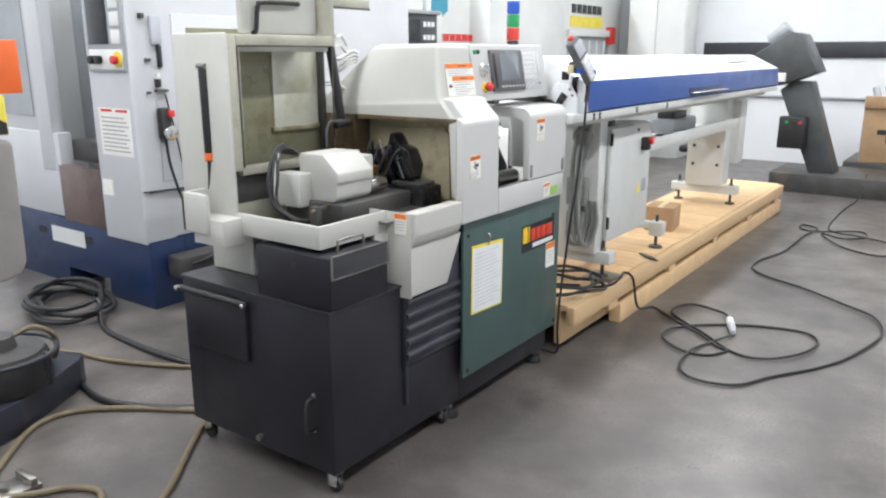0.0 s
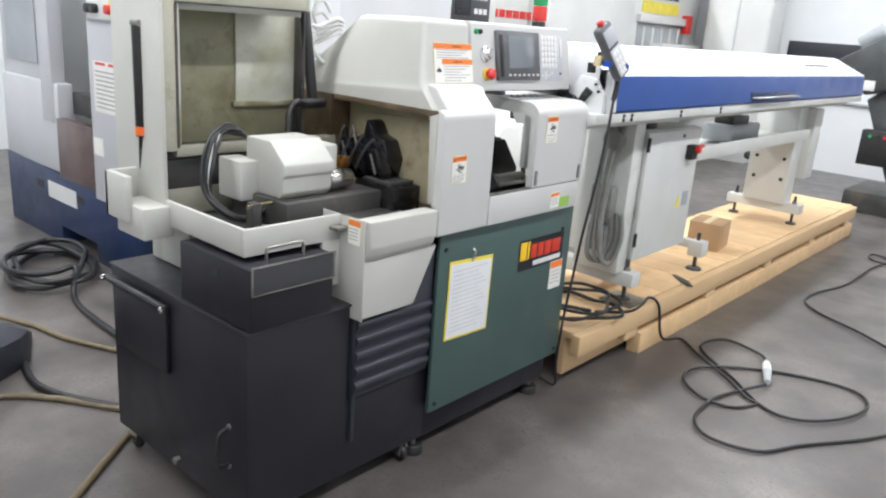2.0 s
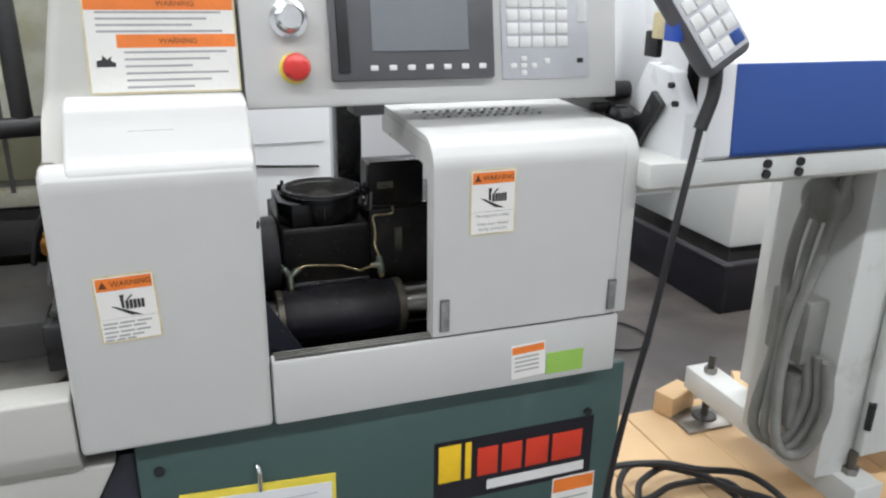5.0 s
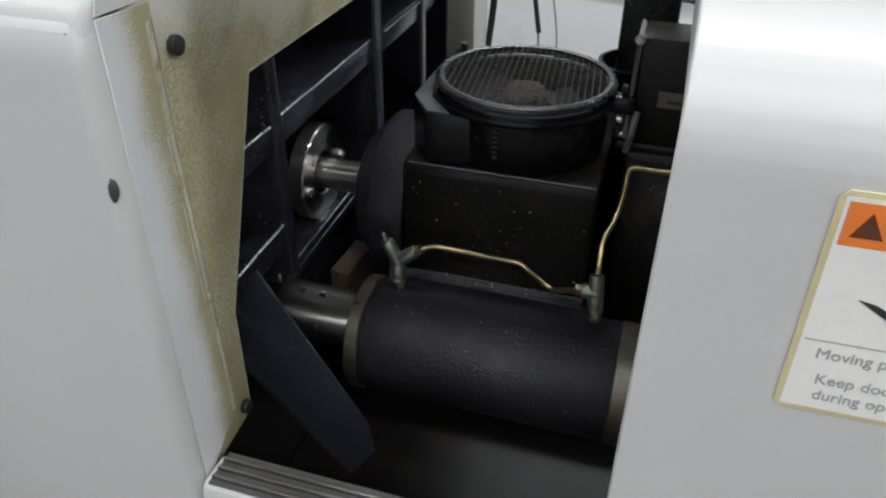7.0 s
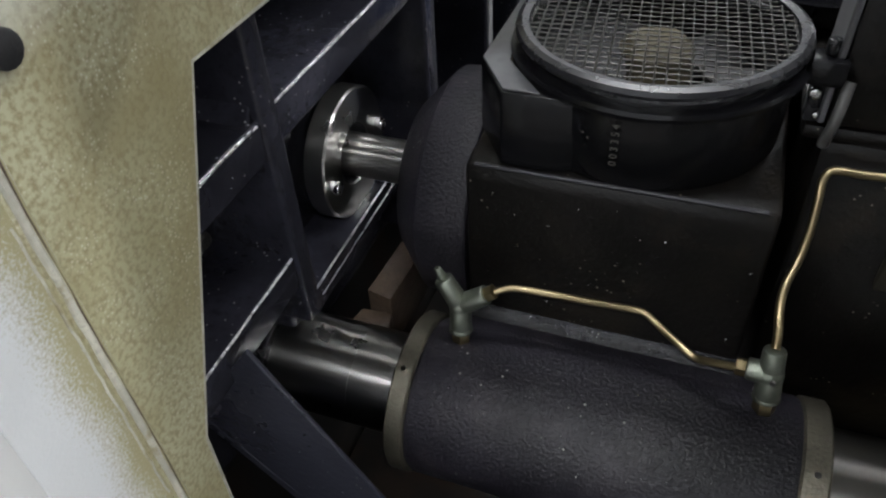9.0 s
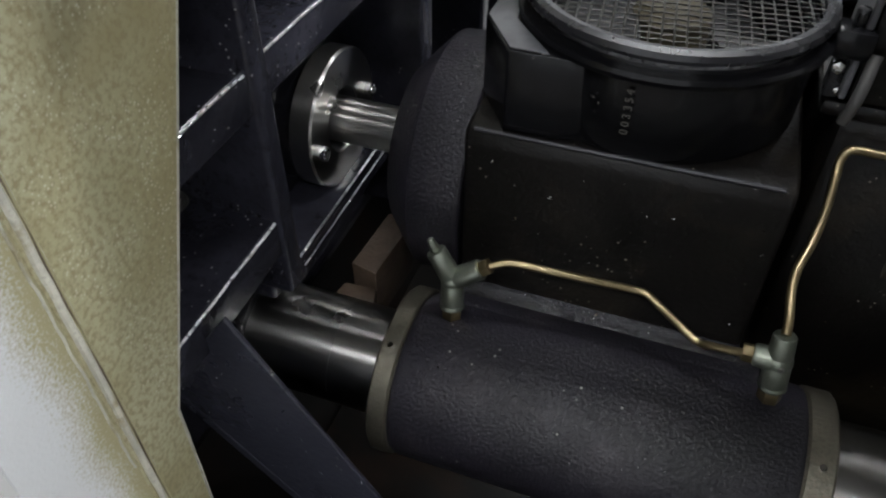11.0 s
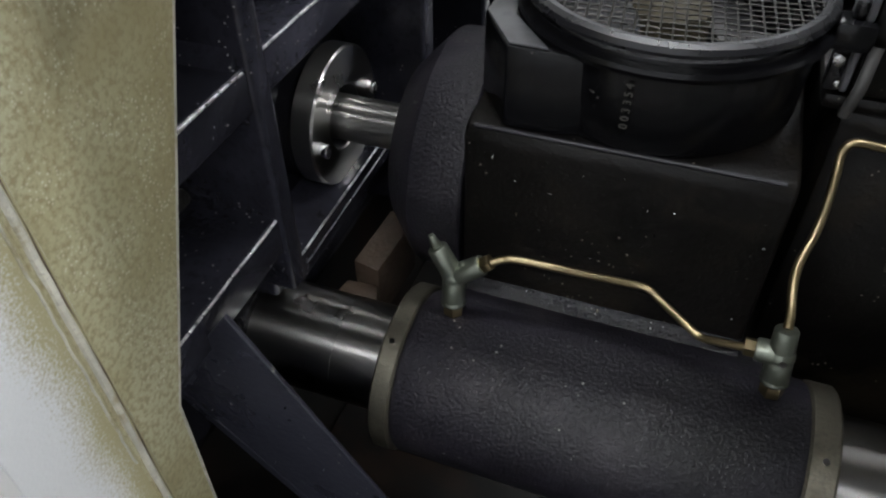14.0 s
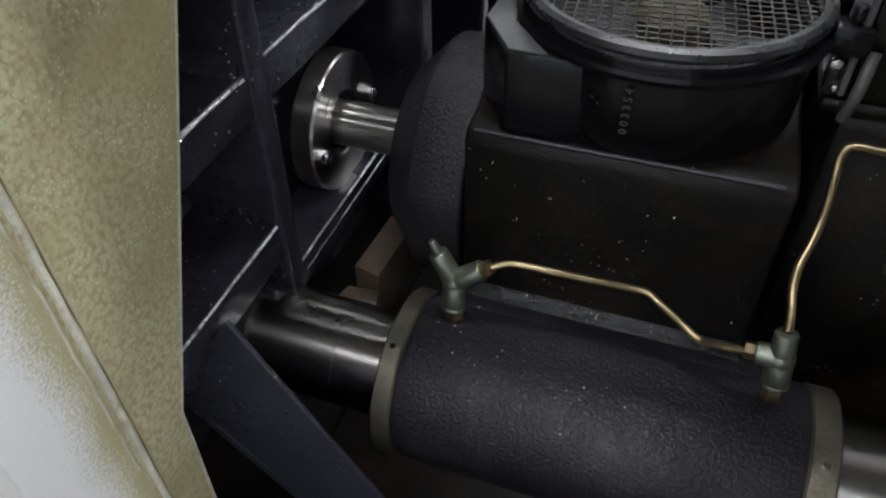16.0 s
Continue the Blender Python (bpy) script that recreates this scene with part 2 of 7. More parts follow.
M["rust_wall"] = mat("brown_oily_wall", (0.40, 0.355, 0.235), 0.38, vary=0.16, scale=6, bump=0.2, stain=(0.16, 0.095, 0.045), stain_amount=0.48, stain_scale=6)
# Grey with the ceiling's reflection on the fan block put into its colour.
M["lit_top_grey"] = mat("lit_block_top", (0.075, 0.077, 0.082), 0.32, metal=0.3, vary=0.3, scale=30, bump=0.05)
M["wire"] = mat("oily_wire", (0.048, 0.046, 0.042), 0.30, metal=0.75, vary=0.3, scale=60)
M["dark_glass"] = mat("dark_screen", (0.02, 0.022, 0.026), 0.12, vary=0.1, scale=5)
M["teal"] = mat("teal_sign", (0.05, 0.30, 0.42), 0.5, vary=0.05, scale=6)
M["shaft_steel"] = mat("turned_steel", (0.44, 0.43, 0.41), 0.28, metal=1.0, vary=0.06, scale=12, rough_vary=0.02, bump=0.02, grain=900)
b = M["shaft_steel"].node_tree.nodes["Principled BSDF"]
tn = M["shaft_steel"].node_tree.nodes.new("ShaderNodeTangent")
tn.direction_type, tn.axis = "RADIAL", "X"
M["shaft_steel"].node_tree.links.new(tn.outputs[0], b.inputs["Tangent"])
b.inputs["Anisotropic"].default_value, b.inputs["Anisotropic Rotation"].default_value = 0.85, 0.25
M["rim_grey"] = mat("worn_dark_rim", (0.015, 0.015, 0.017), 0.28, vary=0.2, scale=30, bump=0.05)
M["brown_grime"] = mat("brown_grime", (0.085, 0.060, 0.043), 0.42, vary=0.35, scale=40, bump=0.5, grain=300)
M["housing_black"] = mat("scuffed_black_enamel", (0.0068, 0.0060, 0.0054), 0.34, vary=0.4, scale=16, bump=0.45, grain=260, rough_vary=0.12, flecks=(0.26, 0.24, 0.20), fleck_amount=0.30, fleck_scale=210,
                         stain=(0.020, 0.016, 0.011), stain_amount=0.4, stain_scale=14)
M["housing_black"].node_tree.nodes["Principled BSDF"].inputs["Specular IOR Level"].default_value = 0.26
M["wet_casting"] = mat("oil_wet_casting", (0.011, 0.010, 0.014), 0.22, vary=0.4, scale=30, bump=1.0, grain=420, rough_vary=0.12, flecks=(0.5, 0.5, 0.47), fleck_amount=0.55, fleck_scale=260)
# Chips as flecks; the paler base paints in light on the pocket floor.
M["lit_swarf"] = mat("lit_oily_swarf", (0.052, 0.050, 0.044), 0.35, vary=0.5, scale=60, bump=0.9, grain=420, flecks=(0.5, 0.5, 0.48), fleck_amount=0.8, fleck_scale=330)
# Bright broken metal for the highlights modelled along the rib edges.
M["glint_steel"] = mat("bright_glint_metal", (0.75, 0.75, 0.76), 0.30, metal=1.0, vary=0.25, scale=120, bump=0.5, grain=600, stain=(0.10, 0.10, 0.11), stain_amount=0.42, stain_scale=130)
M["brown_oil"] = mat("brown_oil_film", (0.135, 0.098, 0.060), 0.32, vary=0.3, scale=9, bump=0.15, stain=(0.055, 0.036, 0.020), stain_amount=0.5, stain_scale=7)
M["dusty_hub"] = mat("dusty_brown_hub", (0.085, 0.070, 0.036), 0.6, vary=0.35, scale=60, bump=0.4, grain=400)
M["caulk"] = mat("dusty_caulk", (0.44, 0.43, 0.36), 0.55, vary=0.22, scale=60, bump=0.7, grain=700, stain=(0.24, 0.21, 0.12), stain_amount=0.4, stain_scale=70)
M["trough"] = mat("dark_oily_trough", (0.008, 0.0075, 0.007), 0.35, vary=0.3, scale=8, stain=(0.02, 0.012, 0.008), stain_amount=0.4, stain_scale=9)
M["trough"].node_tree.nodes["Principled BSDF"].inputs["Specular IOR Level"].default_value = 0.2
M["amber_metal"] = mat("coppery_tool", (0.55, 0.24, 0.05), 0.3, metal=0.8, vary=0.2, scale=30)


# ---- mesh helpers ----
def finish(name, bm, material, parent=None, label="", smooth=True, angle=38):
    me = bpy.data.meshes.new(name)
    bmesh.ops.recalc_face_normals(bm, faces=bm.faces[:])
    bm.to_mesh(me)
    bm.free()
    if smooth:
        me.polygons.foreach_set("use_smooth", [True] * len(me.polygons))
        me.set_sharp_from_angle(angle=radians(angle))
    me.materials.append(M[material] if isinstance(material, str) else material)
    ob = new(name, me)
    if parent:
        ob.parent = parent
    if label:
        ob["label"] = label
    return ob


part = finish


def thing(name, label, category, group="", kind="", at=(0, 0, 0)):
    ob = new(name)
    ob.empty_display_size = 0.05
    ob.location = at
    return tagged(ob, label, category, group, kind)


def B(*boxes, bevel=0.004, seg=2):
    """A bmesh of boxes (x0, x1, y0, y1, z0, z1) with softened edges."""
    bm = bmesh.new()
    for x0, x1, y0, y1, z0, z1 in boxes:
        add_box(bm, x0, x1, y0, y1, z0, z1, bevel, seg)
    return bm


def add_box(bm, x0, x1, y0, y1, z0, z1, bevel=0.0, seg=2):
    r = bmesh.ops.create_cube(bm, size=1.0)
    v = r["verts"]
    bmesh.ops.transform(bm, verts=v, matrix=Matrix.LocRotScale(((x0 + x1) / 2, (y0 + y1) / 2, (z0 + z1) / 2), None, (abs(x1 - x0), abs(y1 - y0), abs(z1 - z0))))
    if bevel:
        w = min(bevel, 0.45 * min(abs(x1 - x0), abs(y1 - y0), abs(z1 - z0)))
        e = list({e for q in v for e in q.link_edges})
        bmesh.ops.bevel(bm, geom=e, offset=w, segments=seg, profile=0.5, affect="EDGES")
    return bm


def prism(bm, pts, axis, a, b, bevel=0.0, seg=2):
    """A polygon drawn in the plane across an axis and drawn out along it from a to b."""
    def at(p, w):
        return {"x": (w, p[0], p[1]), "y": (p[0], w, p[1]), "z": (p[0], p[1], w)}[axis]
    lo, hi = [bm.verts.new(at(p, a)) for p in pts], [bm.verts.new(at(p, b)) for p in pts]
    fs = [bm.faces.new(lo), bm.faces.new(hi[::-1])]
    n = len(pts)
    for i in range(n):
        fs.append(bm.faces.new((lo[i], hi[i], hi[(i + 1) % n], lo[(i + 1) % n])))
    if bevel:
        bmesh.ops.recalc_face_normals(bm, faces=fs)
        bmesh.ops.bevel(bm, geom=list({e for f in fs for e in f.edges}), offset=bevel, segments=seg, profile=0.5, affect="EDGES")
    return bm


def P(pts, axis, a, b, bevel=0.003, seg=2):
    return prism(bmesh.new(), pts, axis, a, b, bevel, seg)


def add_cyl(bm, p0, p1, r0, r1=None, n=32, bevel=0.0):
    r1 = r0 if r1 is None else r1
    p0, p1 = Vector(p0), Vector(p1)
    d = p1 - p0
    r = bmesh.ops.create_cone(bm, cap_ends=True, segments=n, radius1=r0, radius2=r1, depth=d.length)
    m = Matrix.Translation((p0 + p1) / 2) @ d.to_track_quat("Z", "Y").to_matrix().to_4x4()
    bmesh.ops.transform(bm, verts=r["verts"], matrix=m)
    if bevel:
        rim = [e for e in {e for v in r["verts"] for e in v.link_edges} if any(len(f.verts) > 4 for f in e.link_faces)]
        bmesh.ops.bevel(bm, geom=rim, offset=bevel, segments=2, profile=0.5, affect="EDGES")
    return bm


def C(p0, p1, r0, r1=None, n=32, bevel=0.0):
    return add_cyl(bmesh.new(), p0, p1, r0, r1, n, bevel)


def lathe_profile(profile, origin, axis, n=40):
    """A turned part: (distance along axis, radius) pairs swept round the axis through origin."""
    bm = bmesh.new()
    axis = Vector(axis).normalized()
    u = axis.orthogonal().normalized()
    w = axis.cross(u)
    rings = []
    for s, r in profile:
        c = Vector(origin) + axis * s
        rings.append([bm.verts.new(c + (u * math.cos(2 * math.pi * k / n) + w * math.sin(2 * math.pi * k / n)) * max(r, 1e-4)) for k in range(n)])
    for a, b in zip(rings, rings[1:]):
        for k in range(n):
            bm.faces.new((a[k], a[(k + 1) % n], b[(k + 1) % n], b[k]))
    bm.faces.new(rings[0][::-1])
    bm.faces.new(rings[-1])
    return bm


def smooth_path(pts, steps=8):
    """Points along a Catmull-Rom curve through the given ones."""
    p = [Vector(q) for q in pts]
    p = [2 * p[0] - p[1], *p, 2 * p[-1] - p[-2]]
    out = []
    for i in range(1, len(p) - 2):
        for k in range(steps):
            t = k / steps
            a, b, c, d = p[i - 1], p[i], p[i + 1], p[i + 2]
            out.append(0.5 * ((2 * b) + (c - a) * t + (2 * a - 5 * b + 4 * c - d) * t * t + (3 * b - a - 3 * c + d) * t ** 3))
    out.append(p[-2])
    return out


def add_tube(bm, pts, r, n=10, steps=8):
    path = smooth_path(pts, steps) if steps else [Vector(q) for q in pts]
    up = Vector((0.13, 0.21, 1)).normalized()
    rings = []
    side = None
    for i, c in enumerate(path):
        d = (path[min(i + 1, len(path) - 1)] - path[max(i - 1, 0)]).normalized()
        side = (up - d * up.dot(d)).normalized() if side is None else (side - d * side.dot(d)).normalized()
        w = d.cross(side)
        rings.append([bm.verts.new(c + (side * math.cos(2 * math.pi * k / n) + w * math.sin(2 * math.pi * k / n)) * r) for k in range(n)])
    for a, b in zip(rings, rings[1:]):
        for k in range(n):
            bm.faces.new((a[k], a[(k + 1) % n], b[(k + 1) % n], b[k]))
    bm.faces.new(rings[0][::-1])
    bm.faces.new(rings[-1])
    return bm


def T(pts, r, n=10, steps=8):
    return add_tube(bmesh.new(), pts, r, n, steps)


def lettering(name, text, size, m, material, parent, label=""):
    """Flat letters in the built-in font, turned to mesh."""
    cu = bpy.data.curves.new(name, "FONT")
    cu.body, cu.size, cu.extrude, cu.align_x, cu.align_y = text, size, 0.0002, "CENTER", "CENTER"
    tmp = bpy.data.objects.new(name, cu)
    scene.collection.objects.link(tmp)
    me = bpy.data.meshes.new_from_object(tmp.evaluated_get(bpy.context.evaluated_depsgraph_get()))
    bpy.data.objects.remove(tmp)
    me.transform(m)
    me.materials.clear()
    me.materials.append(M[material])
    ob = new(name, me)
    ob.parent = parent
    if label:
        ob["label"] = label
    return ob


FRONT = Euler((radians(90), 0, 0)).to_matrix().to_4x4()


def oil_misted():
    """Paint under a dried film of oil mist and dust: olive and brown in clouds, with pale grains stuck in it."""
    m = bpy.data.materials.new("oil_misted_paint")
    m.use_nodes = True
    nt = m.node_tree
    b = nt.nodes["Principled BSDF"]
    geo = nt.nodes.new("ShaderNodeNewGeometry")

    def noise_at(sc, detail):
        n = nt.nodes.new("ShaderNodeTexNoise")
        n.inputs["Scale"].default_value, n.inputs["Detail"].default_value = sc, detail
        nt.links.new(geo.outputs["Position"], n.inputs["Vector"])
        return n.outputs[0]

    def span(sock, lo, hi, top=1.0):
        r = nt.nodes.new("ShaderNodeMapRange")
        r.inputs[1].default_value, r.inputs[2].default_value, r.inputs[4].default_value = lo, hi, top
        nt.links.new(sock, r.inputs[0])
        return r.outputs[0]

    def blend(a, c, fac):
        x = nt.nodes.new("ShaderNodeMix")
        x.data_type = "RGBA"
        for sock, v in ((x.inputs[6], a), (x.inputs[7], c), (x.inputs[0], fac)):
            if isinstance(v, bpy.types.NodeSocket):
                nt.links.new(v, sock)
            else:
                sock.default_value = v
        return x.outputs[2]

    col = blend((0.40, 0.385, 0.255, 1), (0.32, 0.298, 0.172, 1), span(noise_at(11, 5), 0.35, 0.65))
    col = blend(col, (0.24, 0.205, 0.105, 1), span(noise_at(22, 6), 0.46, 0.66, 0.75))
    col = blend(col, (0.225, 0.195, 0.105, 1), span(noise_at(430, 4), 0.44, 0.62, 0.8))
    v = nt.nodes.new("ShaderNodeTexVoronoi")
    v.inputs["Scale"].default_value = 560
    nt.links.new(geo.outputs["Position"], v.inputs["Vector"])
    mul = nt.nodes.new("ShaderNodeMath")
    mul.operation = "MULTIPLY"
    nt.links.new(span(v.outputs["Distance"], 0.34, 0.16), mul.inputs[0])
    nt.links.new(span(noise_at(38, 4), 0.44, 0.62, 0.55), mul.inputs[1])
    col = blend(col, (0.60, 0.58, 0.46, 1), mul.outputs[0])
    sep = nt.nodes.new("ShaderNodeSeparateXYZ")
    nt.links.new(geo.outputs["Position"], sep.inputs[0])
    up = nt.nodes.new("ShaderNodeMath")
    up.operation = "MULTIPLY_ADD"
    up.inputs[1].default_value = 0.14
    nt.links.new(noise_at(14, 5), up.inputs[0])
    nt.links.new(sep.outputs[2], up.inputs[2])
    col = blend(col, (0.54, 0.545, 0.50, 1), span(up.outputs[0], 1.325, 1.385, 0.92))
    nt.links.new(col, b.inputs["Base Color"])
    b.inputs["Roughness"].default_value = 0.42
    bp = nt.nodes.new("ShaderNodeBump")
    bp.inputs["Strength"].default_value, bp.inputs["Distance"].default_value = 0.6, 0.0006
    nt.links.new(noise_at(430, 4), bp.inputs["Height"])
    nt.links.new(bp.outputs[0], b.inputs["Normal"])
    return m


M["olive"] = oil_misted()


def splashed():
    """Column paint with oil mist that has crept in from the bay: thick and speckled by the edge, thin further out."""
    m = bpy.data.materials.new("oil_splashed_paint")
    m.use_nodes = True
    nt = m.node_tree
    b = nt.nodes["Principled BSDF"]
    geo = nt.nodes.new("ShaderNodeNewGeometry")
    sep = nt.nodes.new("ShaderNodeSeparateXYZ")
    nt.links.new(geo.outputs["Position"], sep.inputs[0])

    def noise_at(sc, detail):
        n = nt.nodes.new("ShaderNodeTexNoise")
        n.inputs["Scale"].default_value, n.inputs["Detail"].default_value = sc, detail
        nt.links.new(geo.outputs["Position"], n.inputs["Vector"])
        return n.outputs[0]

    def math_node(op, a, c):
        n = nt.nodes.new("ShaderNodeMath")
        n.operation = op
        for i, v in enumerate((a, c)):
            if isinstance(v, bpy.types.NodeSocket):
                nt.links.new(v, n.inputs[i])
            else:
                n.inputs[i].default_value = v
        return n.outputs[0]

    edge = math_node("ADD", math_node("MULTIPLY", sep.outputs[1], 42.0), math_node("MULTIPLY", sep.outputs[2], 1.5))
    edge = math_node("ADD", edge, math_node("MULTIPLY", noise_at(30, 5), 0.7))
    edge = math_node("ADD", edge, math_node("MULTIPLY", noise_at(900, 2), 1.3))
    r = nt.nodes.new("ShaderNodeMapRange")
    r.inputs[1].default_value, r.inputs[2].default_value = 3.95, 4.60
    nt.links.new(edge, r.inputs[0])
    mx = nt.nodes.new("ShaderNodeMix")
    mx.data_type = "RGBA"
    mx.inputs[6].default_value, mx.inputs[7].default_value = (0.56, 0.57, 0.57, 1), (0.31, 0.285, 0.165, 1)
    nt.links.new(r.outputs[0], mx.inputs[0])
    nt.links.new(mx.outputs[2], b.inputs["Base Color"])
    b.inputs["Roughness"].default_value = 0.4
    bp = nt.nodes.new("ShaderNodeBump")
    bp.inputs["Strength"].default_value, bp.inputs["Distance"].default_value = 0.4, 0.0008
    nt.links.new(noise_at(700, 2), bp.inputs["Height"])
    nt.links.new(bp.outputs[0], b.inputs["Normal"])
    return m


M["flange_paint"] = splashed()


# ---- the hall ----
def setting(name, bm, material, label, category):
    return tagged(finish(name, bm, material), label, category, kind="structure")


X0, X1, Y0, Y1 = -7.0, 9.6, -6.0, 7.0
setting("floor", B((X0, X1, Y0, Y1, -0.2, 0.0), bevel=0), "concrete", "worn grey concrete shop floor with oil stains", "floor")
setting("ceiling", B((X0, X1, Y0, Y1, CEIL, CEIL + 0.2), bevel=0), "ceiling", "plain pale grey shop ceiling", "ceiling")
setting("wall_east", B((X1, X1 + 0.2, Y0, Y1, 0, CEIL), bevel=0), "wall", "white painted wall with a dark stripe", "wall")
setting("wall_west", B((X0 - 0.2, X0, Y0, Y1, 0, CEIL), bevel=0), "wall", "plain white painted wall", "wall")
setting("wall_north", B((X0, X1, Y1, Y1 + 0.2, 0, CEIL), bevel=0), "wall", "plain white painted wall", "wall")
setting("wall_south", B((X0, X1, Y0 - 0.2, Y0, 0, CEIL), bevel=0), "wall", "plain white painted wall", "wall")
setting("trim", B((X1 - 0.03, X1 - 0.002, Y0, 2.1, 1.50, 1.72), bevel=0.003), "wall_dark", "dark stripe along the white wall", "trim")
for lx, ly in LAMP_ROWS:
    lamp = thing("ceiling_light", "long white fluorescent fitting hung from the ceiling", "lamp", "ceiling lights", at=(lx, ly, CEIL - 0.35))
    part("housing", B((-7.0, 7.0, -0.19, 0.19, 0.0, 0.06)), "white_plastic", lamp)
    for dy in (-0.1, 0.1):
        part("lamp_tube", C((-6.95, dy, -0.025), (6.95, dy, -0.025), 0.016, n=12), "tube", lamp, "glowing fluorescent tube")
    for dx in (-5.0, 0.0, 5.0):
        part("hanger", B((dx - 0.01, dx + 0.01, -0.01, 0.01, 0.06, 0.35), bevel=0), "dull_steel", lamp)

# ---- the lathe ----
lathe = thing("lathe", "putty grey and green swiss lathe with its covers open", "lathe")
# lower body
part("base_body", B((-0.335, 0.868, 0.075, 0.80, 0.20, 0.695), bevel=0.008), "black_paint", lathe, "dark inner machine base")
part("plinth", B((0.0, 0.86, 0.09, 0.74, 0.075, 0.20), bevel=0.006), "black_paint", lathe)
for fx in (0.045, 0.81):
    for fy in (0.13, 0.68):
        foot = part("levelling_foot", C((fx, fy, 0.0), (fx, fy, 0.035), 0.045, 0.038, 24, 0.004), "black_plastic", lathe)
        part("foot_bolt", C((fx, fy, 0.035), (fx, fy, 0.085), 0.014, n=12), "dull_steel", foot)
gp = part("front_panel", B((0.018, 0.873, 0.038, 0.056, 0.206, 0.893), bevel=0.005), "green", lathe, "dark green enamelled front panel")
for bx, bz in ((0.05, 0.235), (0.845, 0.235), (0.05, 0.835), (0.80, 0.80)):
    part("bolt_head", C((bx, 0.038, bz), (bx, 0.033, bz), 0.008, n=12), "black_plastic", gp)
# louvred panel with the light apron above it
lp = part("louvre_panel", P([(-0.345, 0.385), (0.016, 0.385), (0.016, 0.862), (-0.005, 0.862), (-0.105, 0.668), (-0.345, 0.668)], "y", 0.058, 0.08, 0.003), "slate", lathe, "dark slate panel with sloping louvres")
for i in range(5):
    z = 0.415 + i * 0.054
    part("louvre", P([(0.0575, z - 0.018), (0.046, z + 0.010), (0.0475, z + 0.020), (0.0575, z + 0.028)], "x", -0.343, 0.012, 0.002), "slate", lp)
part("apron", P([(-0.352, 0.672), (-0.108, 0.672), (-0.008, 0.866), (-0.352, 0.866)], "y", 0.032, 0.07, 0.005, 3), "putty", lathe, "putty grey lower apron panel")
part("side_apron", B((-0.357, -0.3525, 0.02, 0.62, 0.67, 0.999), bevel=0.002), "putty", lathe)
part("side_base", B((-0.347, -0.330, 0.06, 0.60, 0.22, 0.67), bevel=0.004), "slate", lathe)
# front lip of the working bay, the band below the side bay
part("front_lip", P([(0.0, 1.0), (0.0, 0.915), (0.012, 0.885), (0.034, 0.862), (0.06, 0.862), (0.06, 1.0)], "x", -0.351, -0.0505, 0.005, 3), "putty", lathe)
band = part("front_band", B((0.226, 0.823, 0.0, 0.032, 0.903, 1.012), bevel=0.006), "putty_smooth", lathe)
part("band_underside", B((0.02, 0.815, 0.058, 0.075, 0.862, 0.93), bevel=0.003), "black_paint", lathe)
# slide rails along the sill of the side bay
for i, ry in enumerate((0.009, 0.0165, 0.024)):
    part("slide_rail", B((0.232, 0.815, ry - 0.0012, ry + 0.0012, 1.0132, 1.0160), bevel=0.0008), "dull_steel", lathe)
part("rail_bed", B((0.232, 0.815, 0.004, 0.031, 1.0121, 1.0131), bevel=0), "iron", lathe)
# column between the two bays
part("column", P([(0.0, 0.903), (0.0, 1.298), (0.006, 1.314), (0.02, 1.324), (0.04, 1.324), (0.04, 0.903)], "x", -0.048, 0.2235, 0.009, 4), "putty_smooth", lathe, "smooth satin grey front column")
part("shoulder", P([(0.002, 1.300), (0.008, 1.318), (0.024, 1.330), (0.060, 1.368), (0.070, 1.386), (0.084, 1.394), (0.125, 1.398), (0.16, 1.40), (0.16, 1.30)], "x", -0.016, 0.2232, 0.006, 3), "putty_smooth", lathe)
# hood: upright at the foot, leaning in towards the top at its open end
bm = bmesh.new()
low = [(-0.046, 0.060, 1.318), (0.222, 0.060, 1.318), (0.222, 0.80, 1.318), (-0.046, 0.80, 1.318)]
mid = [(-0.044, 0.116, 1.386), (0.222, 0.116, 1.386), (0.222, 0.785, 1.36), (-0.040, 0.785, 1.36)]
top = [(-0.012, 0.155, 1.607), (0.222, 0.157, 1.607), (0.222, 0.55, 1.603), (0.070, 0.545, 1.603)]
rings = [[bm.verts.new(p) for p in ring] for ring in (low, mid, top)]
for r0, r1 in zip(rings, rings[1:]):
    for k in range(4):
        bm.faces.new((r0[k], r0[(k + 1) % 4], r1[(k + 1) % 4], r1[k]))
bm.faces.new(rings[0][::-1])
bm.faces.new(rings[2])
bmesh.ops.recalc_face_normals(bm, faces=bm.faces[:])
bmesh.ops.bevel(bm, geom=[e for e in bm.edges if min(v.co.z for v in e.verts) > 1.34], offset=0.022, segments=5, profile=0.5, affect="EDGES")
part("hood", bm, "putty", lathe, "putty grey hood over the headstock")
part("bay_back_post", B((-0.046, 0.055, 0.565, 0.80, 0.93, 1.317), bevel=0.006), "brown_oil", lathe, "brown oil-filmed rear post")
part("bay_end_wall", B((0.126, 0.214, 0.70, 0.712, 0.80, 1.316), bevel=0.002), "iron", lathe)
part("bay_frame_top", B((-0.05, -0.03, 0.03, 0.545, 1.300, 1.320), bevel=0.004), "brown_oil", lathe)
part("bay_frame_edge", P([(0.03, 1.012), (0.052, 1.012), (0.066, 1.30), (0.03, 1.312)], "x", -0.052, -0.034, 0.003), "putty", lathe)
part("bay_inner_wall", B((0.045, 0.058, 0.04, 0.56, 0.93, 1.32), bevel=0.002), "rust_wall", lathe, "oil-stained inner splash wall")
